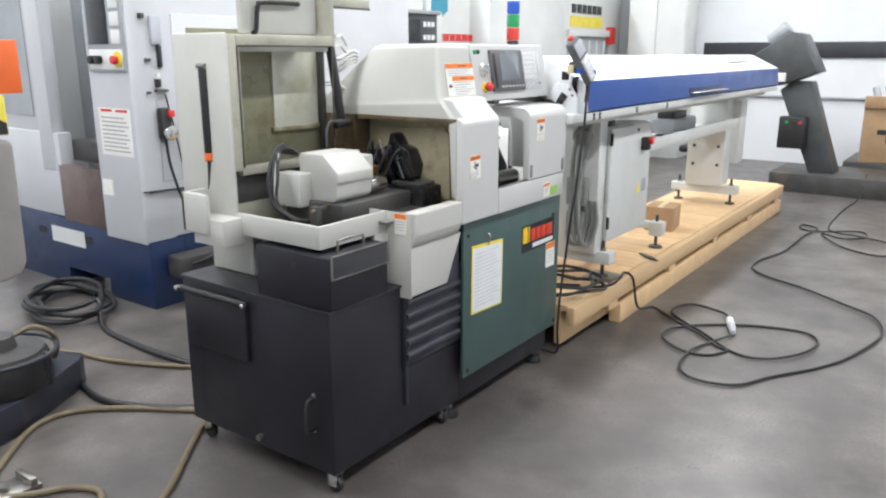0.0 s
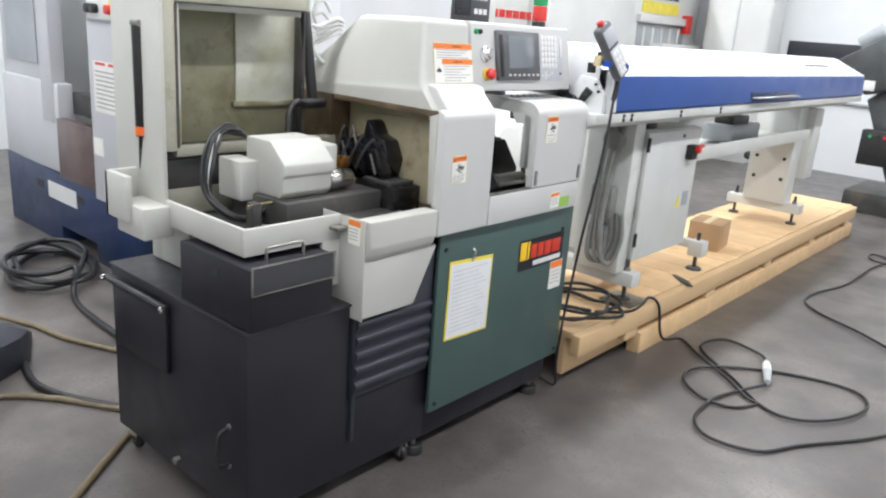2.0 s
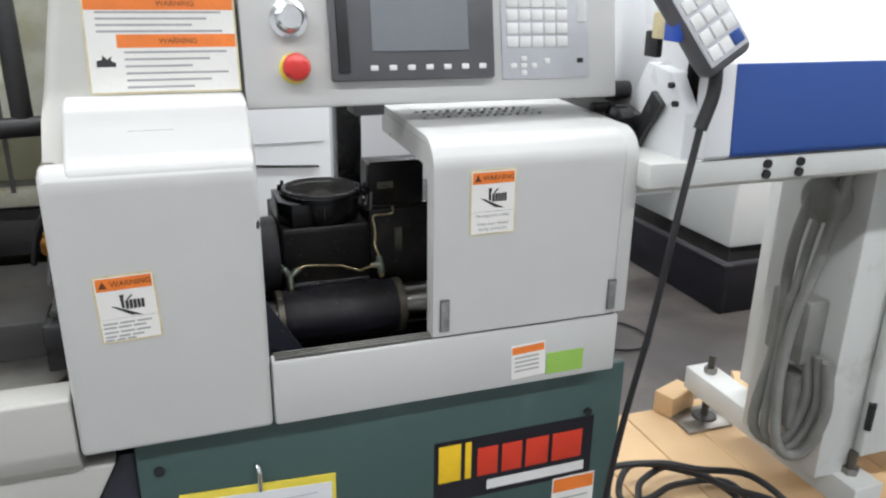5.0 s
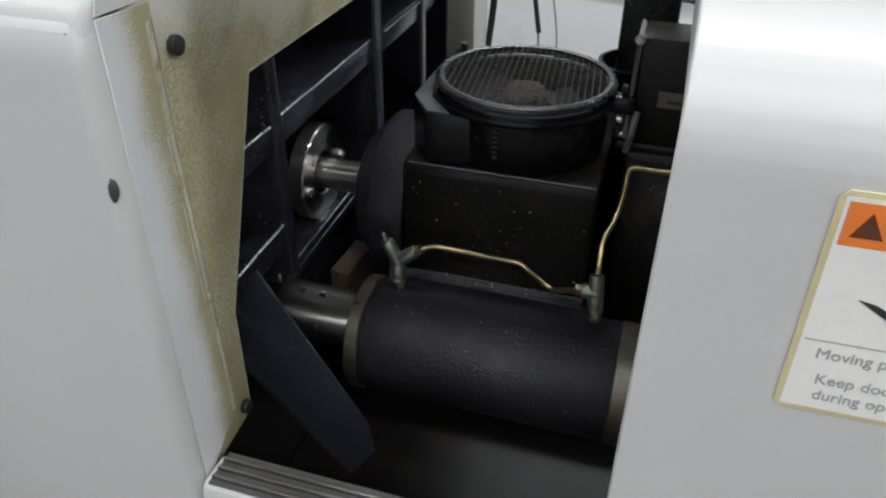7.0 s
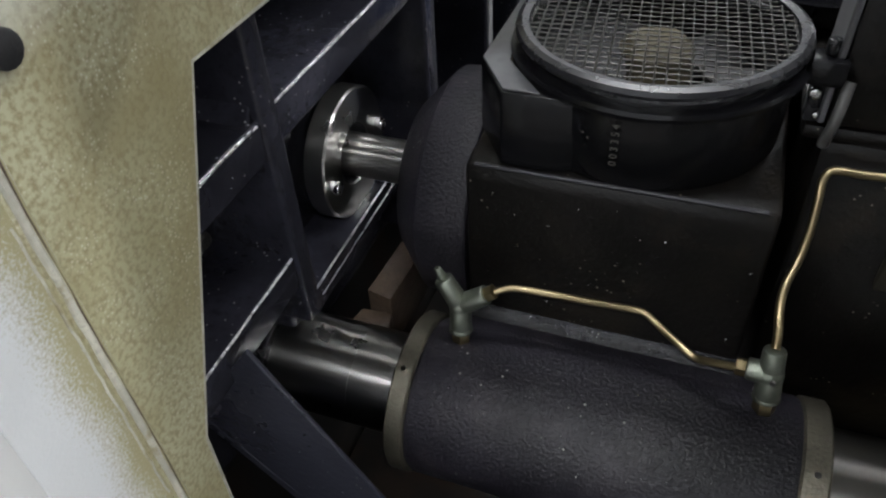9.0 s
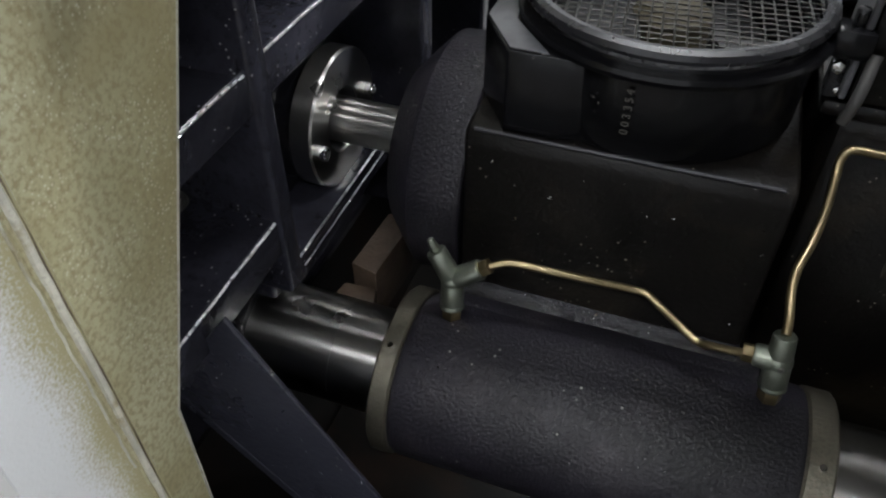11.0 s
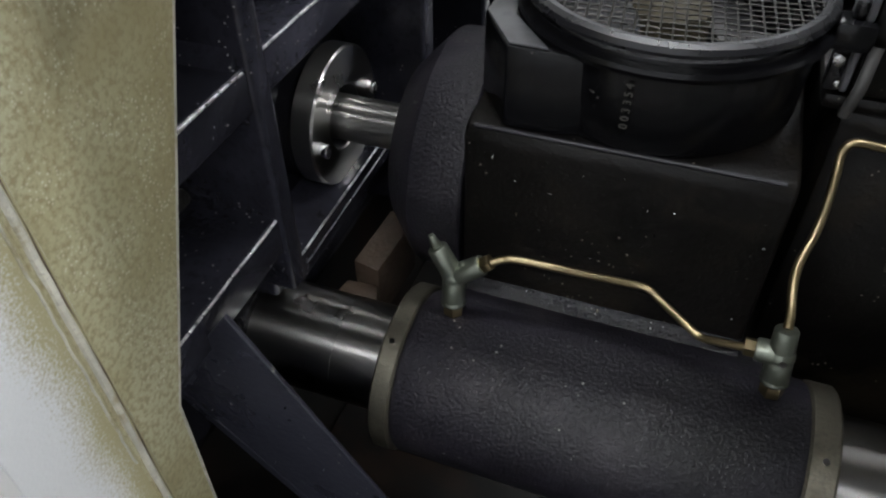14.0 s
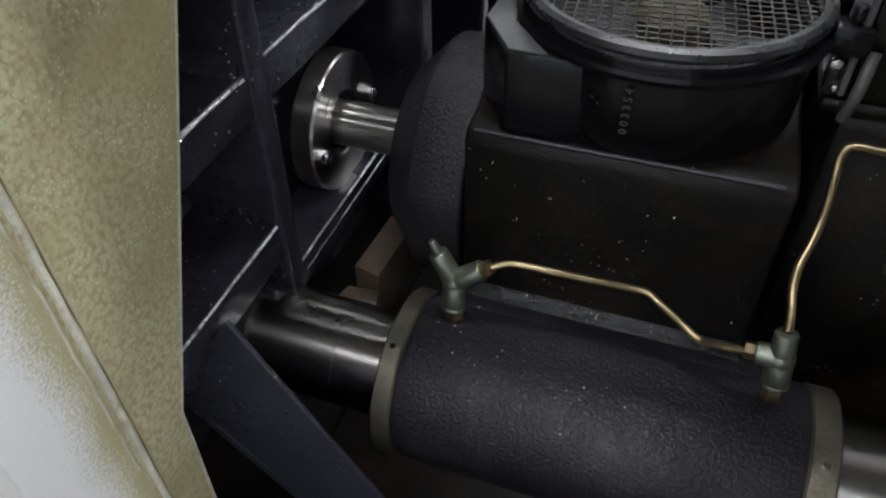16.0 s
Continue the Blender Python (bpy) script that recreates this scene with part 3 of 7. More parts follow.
part("bay_inner_plate", P([(0.12, 0.98), (0.45, 0.98), (0.485, 1.03), (0.485, 1.262), (0.15, 1.275), (0.12, 1.25)], "x", 0.030, 0.045, 0.006), "rust_wall", lathe)
part("bay_side_wall", B((-0.035, 0.05, 0.042, 0.052, 1.0, 1.31), bevel=0.002), "rust_wall", lathe)
part("bay_floor", B((-0.34, 0.05, 0.05, 0.78, 0.915, 0.93), bevel=0), "iron", lathe)
# side plate of the side bay
plate = part("side_plate", P([(0.014, 1.002), (0.014, 1.31), (0.05, 1.355), (0.12, 1.385), (0.55, 1.395), (0.55, 1.245), (0.134, 1.2435), (0.0765, 1.097), (0.0755, 1.008), (0.03, 1.002)], "x", 0.216, 0.2235, 0.0012, 1), "olive", lathe, "oil-stained side plate")
side = part("hood_side_panel", P([(0.012, 1.3115), (0.212, 1.3060), (0.2205, 1.3085), (0.2260, 1.3160), (0.247, 1.373), (0.262, 1.41), (0.19, 1.41), (0.125, 1.388), (0.060, 1.360), (0.034, 1.338), (0.016, 1.322)], "x", 0.2237, 0.2246, 0.0004, 1), "putty_smooth", lathe, "satin grey side panel of the hood")
part("panel_gap", T([(0.2240, 0.066, 1.3095), (0.2240, 0.14, 1.3073), (0.2240, 0.205, 1.3053), (0.2240, 0.2205, 1.3075), (0.2240, 0.2275, 1.3165), (0.2240, 0.247, 1.371), (0.2240, 0.262, 1.409)], 0.0009, 6, 5), "iron", side)
flange = part("column_flange", P([(0.012, 1.004), (0.012, 1.3105), (0.0515, 1.3085), (0.0515, 1.24), (0.0575, 1.05), (0.058, 1.03), (0.02, 1.004)], "x", 0.2236, 0.2246, 0.0004, 1), "flange_paint", lathe, "oil-splashed return of the column")
def seam(name, y_off, r, material, wobble, seed, x=0.2242, z0=1.300, z1=1.030):
    """A run of caulk or dirt down the joint between column and side plate, slightly uneven."""
    g = random.Random(seed)
    pts = []
    for k in range(28):
        z = z0 + (z1 - z0) * k / 27
        y = 0.0482 + (1.24 - min(z, 1.24)) * 0.0305 + y_off
        pts.append((x + g.uniform(-0.3, 0.3) * wobble, y + g.uniform(-1, 1) * wobble, z))
    return part(name, T(pts, r, 8, 3), material, flange)


seam("flange_bead", 0.0, 0.0016, "caulk", 0.00020, 3)
seam("flange_groove", 0.0021, 0.0008, "brown_grime", 0.00018, 5, 0.2239)
seam("dirt_line", 0.0033, 0.0004, "caulk", 0.00025, 6, 0.2236)
seam("dirt_line", -0.0024, 0.0007, "olive", 0.00035, 8, 0.2246)
seam("flange_bead", -0.0042, 0.0005, "caulk", 0.00030, 9, 0.2247, 1.24, 1.10)
EDGE = [(0.55, 1.245), (0.134, 1.2435), (0.0765, 1.097), (0.0755, 1.008)]
for (ya, za), (yb, zb) in zip(EDGE, EDGE[1:]):
    part("worn_edge", T([(0.2226, ya, za), (0.2226, (ya + yb) / 2 + 0.0002, (za + zb) / 2), (0.2226, yb, zb)], 0.00085, 6, 5), "caulk", plate)
for sy, sz in ((0.064, 1.283), (0.067, 1.02)):
    part("screw", C((0.2235, sy, sz), (0.2285, sy, sz), 0.0055, n=16, bevel=0.001), "black_plastic", plate)
bm = bmesh.new()
bmesh.ops.create_icosphere(bm, subdivisions=3, radius=1.0)
for v in bm.verts:
    k = 1 + 0.35 * noise.noise(v.co * 2.3)
    v.co = Vector((v.co.x * 0.0030, v.co.y * 0.0019 * k + v.co.z * 0.0006, v.co.z * 0.0062 * k))
bm.transform(Matrix.Translation((0.2203, 0.0016, 1.229)))
part("dent", bm, "iron", flange, "dark chipped dent in the paint")
# sliding cover
ROLL = [(0.052 - 0.052 * math.cos(radians(a)), 1.283 + 0.052 * math.sin(radians(a))) for a in range(0, 91, 9)]
INNER = [(0.052 - 0.042 * math.cos(radians(a)), 1.281 + 0.042 * math.sin(radians(a))) for a in range(90, -1, -9)]
cover = part("sliding_cover", P([(0.0, 1.016)] + ROLL + [(0.30, 1.345), (0.30, 1.334)] + INNER + [(0.010, 1.016)], "x", 0.479, 0.806, 0.0008, 1), "putty_smooth", lathe, "satin grey sliding cover")
part("cover_side", P([(0.0105, 1.016)] + [(y + 0.0004, z - 0.0004) for y, z in INNER[::-1]] + [(0.30, 1.333), (0.30, 1.295), (0.060, 1.288), (0.042, 1.28), (0.034, 1.26), (0.030, 1.016)], "x", 0.480, 0.484, 0.0008, 1), "putty_smooth", cover)
part("cover_end", P([(0.0008, 1.016)] + [(y + 0.0008, z - 0.0006) for y, z in ROLL] + [(0.30, 1.343), (0.30, 1.016)], "x", 0.8063, 0.834, 0.003, 3), "putty_smooth", cover)
for hx in (0.499, 0.802):
    grip = part("grip_slot", B((hx - 0.0078, hx + 0.0078, -0.0035, 0.001, 1.025, 1.080), bevel=0.001), "screen_grey", cover, "recessed grip with a dark outline")
    part("grip_recess", B((hx - 0.0062, hx + 0.0066, -0.0042, -0.0036, 1.0268, 1.0770), bevel=0), "grip_paint", grip)
# rows of vent slots at the back of the cover top
for r in range(3):
    for c in range(16):
        vx = 0.512 + c * 0.0140
        vy = 0.160 + r * 0.024
        vz = 1.3362 + (vy - 0.052) * 0.0403
        bm = P([(0, -0.004), (0.005, -0.006), (0.0105, 0.004), (0.0055, 0.006)], "z", -0.001, 0.0015, 0.0004, 1)
        bm.transform(Matrix.Translation((vx, vy, vz)))
        part("vent_slot", bm, "far_grey" if (r + c) % 3 == 0 else "white_plastic", cover)
# control panel
ctl = part("control_panel", P([(0.116, 1.370), (0.116, 1.378), (0.157, 1.601), (0.163, 1.607), (0.24, 1.607), (0.24, 1.370)], "x", 0.226, 0.850, 0.004, 2), "putty_smooth", lathe, "satin grey control panel with screen and keys")
PT = math.degrees(math.atan2(0.041, 0.223))


def on_panel(x, z, off=0.0):
    """A place on the control panel's sloping face, with its normal towards the front."""
    y = 0.116 + (z - 1.378) * 0.041 / 0.223 - off
    return Matrix.Translation((x, y, z)) @ Euler((radians(90 - PT), 0, 0)).to_matrix().to_4x4()


def slab(name, x, z, w, h, d, material, parent, label="", off=0.0, bevel=0.002):
    bm = B((-w / 2, w / 2, -h / 2, h / 2, 0, d), bevel=bevel)
    bm.transform(on_panel(x, z, off))
    return part(name, bm, material, parent, label)


def round_knob(name, x, z, prof, material, parent, label=""):
    bm = lathe_profile(prof, (0, 0, 0), (0, 0, 1), 28)
    bm.transform(on_panel(x, z))
    return part(name, bm, material, parent, label)


mon = slab("monitor_bezel", 0.486, 1.494, 0.264, 0.178, 0.018, "screen_grey", ctl, "dark grey monitor bezel", bevel=0.005)
slab("screen", 0.494, 1.510, 0.156, 0.118, 0.003, "screen", mon, "grey switched-off screen", off=0.018, bevel=0.001)
slab("bezel_rim", 0.372, 1.495, 0.018, 0.15, 0.006, "black_plastic", mon, off=0.017)
for i in range(7):
    slab("soft_key", 0.418 + i * 0.0295, 1.428, 0.012, 0.008, 0.003, "white_plastic", mon, off=0.018, bevel=0.001)
kp = slab("keypad", 0.716, 1.490, 0.160, 0.175, 0.003, "keypad", ctl, "grey membrane keypad", bevel=0.001)
for r in range(6):
    for c in range(5):
        slab("key", 0.655 + c * 0.0225, 1.565 - r * 0.0205, 0.0195, 0.0175, 0.0022, "white_plastic", kp, off=0.003, bevel=0.0008)
slab("card_slot", 0.782, 1.53, 0.016, 0.075, 0.003, "white_plastic", kp, off=0.003, bevel=0.0008)
for c, (kx, kz) in enumerate(((0.656, 1.425), (0.674, 1.425), (0.692, 1.425), (0.674, 1.436), (0.674, 1.414), (0.716, 1.432), (0.778, 1.432))):
    slab("arrow_key", kx, kz, 0.011, 0.008, 0.002, "white_plastic" if c < 6 else "black_plastic", kp, off=0.003, bevel=0.0008)
round_knob("selector_dial", 0.296, 1.497, [(0, 0.028), (0.008, 0.028), (0.010, 0.021), (0.028, 0.019), (0.031, 0.016), (0.031, 0.0)], "chrome", ctl, "chrome selector dial")
ring = round_knob("emergency_ring", 0.300, 1.428, [(0, 0.0225), (0.006, 0.0225), (0.008, 0.020), (0.008, 0.0)], "yellow", ctl, "yellow emergency stop ring")
round_knob("emergency_stop", 0.300, 1.428, [(0.006, 0.012), (0.016, 0.012), (0.018, 0.0195), (0.026, 0.0205), (0.033, 0.017), (0.036, 0.009), (0.0365, 0.0)], "red", ring, "red mushroom stop button")
for bx, cc in ((0.252, "tower_green"), (0.276, "black_plastic")):
    round_knob("push_button", bx, 1.574, [(0, 0.010), (0.004, 0.010), (0.005, 0.007), (0.009, 0.007), (0.009, 0.0)], cc, ctl)
part("panel_bracket", B((0.394, 0.442, 0.138, 0.20, 1.351, 1.3695), bevel=0.002), "screen_grey", lathe)
part("panel_arm", C((0.85, 0.16, 1.375), (0.90, 0.16, 1.375), 0.016, n=20), "black_plastic", lathe)
part("panel_post", B((0.425, 0.475, 0.44, 0.49, 0.95, 1.40), bevel=0.004), "cast_black", lathe, "black upright behind the side bay")
part("bay_rear_post", B((0.226, 0.2585, 0.555, 0.615, 0.93, 1.40), bevel=0.003), "cream", lathe)


# warning labels
def sticker(x0, z0, x1, z1, y, kind, parent=lathe, tilt=0.0, aged=True, words=False):
    """A warning label on the machine's front: an orange head with the signal word, a picture and lines of small print."""
    w, h = x1 - x0, z1 - z0
    base = Matrix.Translation((x0 + w / 2, y, z0 + h / 2)) @ Euler((0, radians(tilt), 0)).to_matrix().to_4x4()

    def bar(name, ax, az, bx, bz, off, material, par):
        bm = B((ax - w / 2, bx - w / 2, -off - 0.0002, -off + 0.0001, az - h / 2, bz - h / 2), bevel=0)
        bm.transform(base)
        return part(name, bm, material, par)

    bm = P([(-w / 2 + 0.003, -h / 2), (w / 2 - 0.003, -h / 2), (w / 2, -h / 2 + 0.003), (w / 2, h / 2 - 0.003), (w / 2 - 0.003, h / 2), (-w / 2 + 0.003, h / 2), (-w / 2, h / 2 - 0.003), (-w / 2, -h / 2 + 0.003)], "y", -0.0008, 0.0, 0)
    bm.transform(base)
    s = part("warning_label", bm, "label_aged" if aged else "label_white", parent, "white warning label with an orange head and yellowed edge")
    e = 0.0025 if aged else 0.0
    bar("label_face", e, e, w - e, h - e, 0.0009, "label_white", s)
    if kind == "hand":
        hz = h - 0.022
        bar("label_head", 0.004, hz, w - 0.004, h - 0.004, 0.0012, "label_orange", s)
        lettering("label_word", "WARNING", 0.0108, base @ Matrix.Translation((0.0085, -0.0016, hz + 0.009 - h / 2)) @ FRONT, "label_brown", s)
        tri = P([(-w / 2 + 0.007, hz + 0.004 - h / 2), (-w / 2 + 0.018, hz + 0.004 - h / 2), (-w / 2 + 0.0125, hz + 0.0145 - h / 2)], "y", -0.0018, -0.0014, 0)
        tri.transform(base)
        part("label_sign", tri, "label_brown", s)
        spots = [("label_picture", [(-0.022, -0.001), (-0.010, -0.0085), (0.002, -0.0165), (0.0175, -0.0185), (-0.0155, -0.0022)]),
                 ("label_picture", [(-0.0094, 0.014), (-0.0035, 0.0142), (-0.0048, 0.0075), (-0.0045, -0.0065), (-0.0085, -0.004), (-0.0087, 0.006)]),
                 ("label_picture", [(-0.001, 0.0072), (0.0062, 0.0135), (0.0078, 0.0128), (0.0012, 0.0058)])]
        for i in range(5):
            spots.append(("label_stripe", [(-0.003 + i * 0.0050, -0.0075), (0.0009 + i * 0.0050, -0.0075), (0.0011 + i * 0.0050, 0.0055), (-0.0028 + i * 0.0050, 0.0055)]))
        for nm, poly in spots:
            pic = P(poly, "y", -0.0016, -0.0012, 0)
            pic.transform(base @ Matrix.Translation((0.001, 0, h / 2 - 0.0435)))
            part(nm, pic, "label_black", s)
        bar("label_rule", 0.004, h * 0.36, w - 0.004, h * 0.365, 0.0012, "ink_grey", s)
        if words:
            for zz, line in ((0.29, "Moving parts inside."), (0.165, "Keep door closed"), (0.085, "during operation.")):
                lettering("small_print", line, 0.0072, base @ Matrix.Translation((0.0, -0.0013, h * (zz - 0.5) + 0.001)) @ FRONT, "ink_grey", s)
        else:
            for zz, ww in ((0.28, 0.9), (0.22, 0.8), (0.15, 0.86), (0.085, 0.74), (0.035, 0.6)):
                for k in range(3):
                    a = 0.005 + k * (w * ww - 0.006) / 3
                    bar("small_print", a, h * zz, a + (w * ww - 0.014) / 3, h * zz + 0.0026, 0.0012, "ink_grey", s)
    elif kind == "small":
        bar("label_head", 0.002, h * 0.74, w - 0.002, h - 0.003, 0.0012, "label_orange", s)
        for i in range(4):
            bar("small_print", 0.006, h * (0.6 - i * 0.13), w - 0.012, h * (0.6 - i * 0.13) + 0.003, 0.0012, "ink_grey", s)
    else:
        for zt in (h - 0.003, h * 0.60):
            bar("label_head", 0.003 if zt > h * 0.8 else w * 0.2, zt - 0.018, w - 0.003, zt, 0.0012, "label_orange", s)
            lettering("label_word", "WARNING", 0.0105, base @ Matrix.Translation((0.02, -0.0016, zt - 0.0095 - h / 2)) @ FRONT, "label_brown", s)
        for i in range(6):
            bar("small_print", w * 0.24, h * 0.41 - i * 0.0095, w * (0.92 - 0.12 * (i % 3)), h * 0.41 - i * 0.0095 + 0.0028, 0.0012, "ink_grey", s)
        for i in range(4):
            bar("small_print", w * 0.08, h * 0.81 - i * 0.0085, w * (0.9 - 0.1 * (i % 3)), h * 0.81 - i * 0.0085 + 0.0028, 0.0012, "ink_grey", s)
        pic = P([(-0.012, -0.006), (0.012, -0.006), (0.013, -0.001), (0.006, 0.003), (0.008, 0.009), (0.002, 0.004), (-0.004, 0.010), (-0.005, 0.004), (-0.012, 0.002)], "y", -0.0016, -0.0012, 0)
        pic.transform(base @ Matrix.Translation((-w * 0.38, 0, -h * 0.18)))
        part("label_picture", pic, "label_black", s)
    return s


sticker(0.0, 1.078, 0.079, 1.177, -0.0002, "hand", tilt=-2)
sticker(0.537, 1.182, 0.614, 1.286, -0.0002, "hand", tilt=-0.6, words=True)
sticker(0.620, 0.918, 0.683, 0.981, -0.0002, "small", aged=False, tilt=-3)
part("green_label", B((0.686, 0.757, -0.0012, 0.0, 0.917, 0.957), bevel=0), "label_green", lathe, "plain green rectangular label")
big = sticker(-0.101, -0.067, 0.101, 0.067, 0.0, "big")
big.matrix_basis = pose(0.120, 0.1285, 1.465, -10.2, 0, 0)
edge_label = sticker(-0.0295, -0.0415, 0.0295, 0.0415, 0.0, "small")
edge_label.matrix_basis = pose(-0.3576, 0.068, 0.955, 0, 0, -90)
white_tag = sticker(0.737, 0.538, 0.827, 0.664, 0.0372, "small", aged=False)

# job sheet in its yellow-edged sleeve, hung from a hook
sheet = thing("job_sheet", "white job sheet in a yellow-edged sleeve on the green panel", "paper")
part("sleeve", P([(0.070, 0.482), (0.318, 0.472), (0.322, 0.773), (0.074, 0.786)], "y", 0.0335, 0.0365, 0.0006, 1), "yellow", sheet, "yellow-edged plastic sleeve")
pg = part("page", P([(0.077, 0.490), (0.311, 0.480), (0.315, 0.759), (0.081, 0.773)], "y", 0.0322, 0.0333, 0.0004, 1), "paper", sheet, "white printed page")
for i in range(15):
    z = 0.742 - i * 0.0165
    part("print_line", B((0.096, 0.29 - 0.05 * ((i * 7) % 4) / 3, 0.0316, 0.032, z, z + 0.0032), bevel=0), "page_print", pg)
part("hook", T([(0.198, 0.034, 0.768), (0.198, 0.026, 0.788), (0.198, 0.024, 0.808), (0.196, 0.030, 0.818), (0.193, 0.037, 0.813)], 0.004), "chrome", sheet, "chrome wire hook")

# brand mark as plain shapes
mark = part("brand_mark", B((0.498, 0.815, 0.0368, 0.0378, 0.662, 0.790), bevel=0), "black_paint", lathe, "brand mark of plain yellow and red shapes on black")
for i, (x, w) in enumerate(((0.506, 0.042), (0.556, 0.012), (0.580, 0.040), (0.628, 0.040), (0.676, 0.046), (0.730, 0.062))):
    zt = 0.782 if i < 2 else 0.765
    part("brand_shape", B((x, x + w, 0.0352, 0.0366, 0.706, zt), bevel=0.0006), "logo_yellow" if i < 2 else "logo_red", mark)
part("brand_bar", B((0.60, 0.80, 0.0355, 0.0365, 0.674, 0.694), bevel=0), "white_plastic", mark)

# ---- machinery in the side bay ----
RX = 0.200
bed = part("bed_casting", B((0.06, 0.125, 0.05, 0.80, 0.80, 1.36), bevel=0.004), "bed_black", lathe, "glossy black ribbed bed casting")


def rib(y0, z0, y1, z1, w, x0=0.12, x1=RX):
    """A cast rib that stands out from the bed between two points of its face."""
    d = Vector((y1 - y0, z1 - z0))
    n = Vector((-d.y, d.x)).normalized() * (w / 2)
    pts = [(y0 + n.x, z0 + n.y), (y1 + n.x, z1 + n.y), (y1 - n.x, z1 - n.y), (y0 - n.x, z0 - n.y)]
    return part("rib", P(pts, "x", x0, x1, 0.0026, 4), "bed_black", bed)


rib(0.06, 1.167, 0.200, 1.168, 0.024)
rib(0.192, 1.168, 0.60, 1.169, 0.024, 0.121, RX - 0.0022)
rib(0.2015, 1.040, 0.1985, 1.33, 0.015, 0.122, RX + 0.0018)
rib(0.07, 1.078, 0.205, 1.0815, 0.024)
rib(0.222, 1.0165, 0.42, 1.0210, 0.021, 0.121, 0.1825)
rib(0.40, 0.95, 0.41, 1.33, 0.020, 0.122, RX + 0.0024)
rib(0.06, 1.275, 0.60, 1.27, 0.020, 0.121, RX - 0.0040)
rib(0.55, 0.90, 0.55, 1.33, 0.020)
rib(0.66, 0.90, 0.66, 1.33, 0.030)
rib(0.41, 0.99, 0.66, 0.985, 0.022, 0.121, RX - 0.0030)
# Added beads that stand in for lamp highlights on the rib edges.
for x, ya, za, yb, zb in ((RX - 0.0004, 0.08, 1.1772, 0.1905, 1.1782), (RX - 0.0026, 0.2075, 1.1786, 0.42, 1.1794), (RX - 0.0004, 0.090, 1.0895, 0.1925, 1.0925), (0.1822, 0.2300, 1.0268, 0.37, 1.0305), (0.1822, 0.2380, 1.0168, 0.37, 1.0210), (RX - 0.0004, 0.43, 1.1775, 0.54, 1.1770)):
    g = random.Random(int(ya * 1000))
    pts = [(x, ya + (yb - ya) * k / 12, za + (zb - za) * k / 12 + g.uniform(-0.00035, 0.00035)) for k in range(13)]
    part("rubbed_edge", T(pts, 0.00075, 7, 3), "glint_steel", bed, "thin bright bead standing in for the rib edge's highlight")
gus = part("gusset", P([(0.1930, 1.0700), (0.2100, 1.0800), (0.2230, 1.0500), (0.2230, 1.0250), (0.1960, 1.0280)], "x", 0.121, RX - 0.0120, 0.003, 3), "bed_black", bed)
for fy, fz, sy, sz in ((0.2070, 1.1795, 1, 1), (0.1910, 1.1795, -1, 1), (0.2085, 1.1555, 1, -1), (0.1930, 1.1550, -1, -1)):
    bmf = P([(fy - 0.003 * sy, fz - 0.003 * sz), (fy + 0.010 * sy, fz - 0.003 * sz), (fy + 0.003 * sy, fz + 0.002 * sz), (fy - 0.003 * sy, fz + 0.010 * sz)], "x", 0.121, RX - 0.0035, 0.0012, 2)
    part("rib_fillet", bmf, "bed_black", bed)
# Paler than the bed: light on this floor is in its colour.
part("rib_back", B((0.12, 0.150, 0.06, 0.196, 1.062, 1.100), bevel=0.006), "lit_swarf", bed, "pocket floor with oily chips, paler where light reaches it")

AY, AZ = 0.323, 1.0705
fl = part("flange", lathe_profile([(0.002, 0.0450), (0.003, 0.0462), (0.0160, 0.0462), (0.0172, 0.0452), (0.0172, 0.0222), (0.0166, 0.0216), (0.003, 0.0216), (0.003, 0.0)], (0.157, AY, AZ + 0.0008), (1, 0, 0), 64), "shaft_steel", lathe, "polished steel flange with cap screws")
# Added black liner: the bore's shade is put into its colour.
part("flange_bore", lathe_profile([(0.0034, 0.0214), (0.0162, 0.0214), (0.0164, 0.0210), (0.0160, 0.0206), (0.0038, 0.0204), (0.0038, 0.0)], (0.157, AY, AZ + 0.0008), (1, 0, 0), 48), "cable", fl, "bore liner, black for the shade inside")
part("flange_barrel", lathe_profile([(0, 0.0440), (0.028, 0.0440), (0.0290, 0.0430), (0.0290, 0.0)], (0.1305, AY, AZ), (1, 0, 0), 56), "gloss_black", fl)
part("flange_ring", lathe_profile([(0, 0.0625), (0.030, 0.0640), (0.034, 0.0620), (0.035, 0.0560), (0.034, 0.0)], (0.112, AY + 0.004, AZ + 0.001), (1, 0, 0), 48), "gloss_black", fl)
for k in (4, 184):
    a = radians(k)
    y, z = AY + 0.0365 * math.cos(a), AZ + 0.0365 * math.sin(a)
    sc = part("cap_screw", C((0.1735, y, z), (0.1802, y, z), 0.0046, n=16, bevel=0.001), "chrome", fl)
    part("hex_socket", C((0.1797, y, z), (0.18035, y, z), 0.0022, n=6), "cable", sc)
part("spindle_shaft", lathe_profile([(0, 0.0140), (0.001, 0.0150), (0.0012, 0.0150), (0.0818, 0.0150), (0.082, 0.0150), (0.082, 0.0)], (0.152, AY, AZ), (1, 0, 0), 48), "shaft_steel", lathe, "bright ground steel shaft")
part("end_disc", lathe_profile([(0, 0.0), (0, 0.050), (0.0005, 0.0515), (0.001, 0.0525), (0.0185, 0.0718), (0.019, 0.0722), (0.0205, 0.0738), (0.0215, 0.0745), (0.022, 0.0748), (0.0515, 0.0765), (0.052, 0.0765), (0.053, 0.0755), (0.053, 0.0)], (0.226, AY, AZ - 0.006), (1, 0, 0), 56), "cast_rough", lathe, "rough black round end cover")
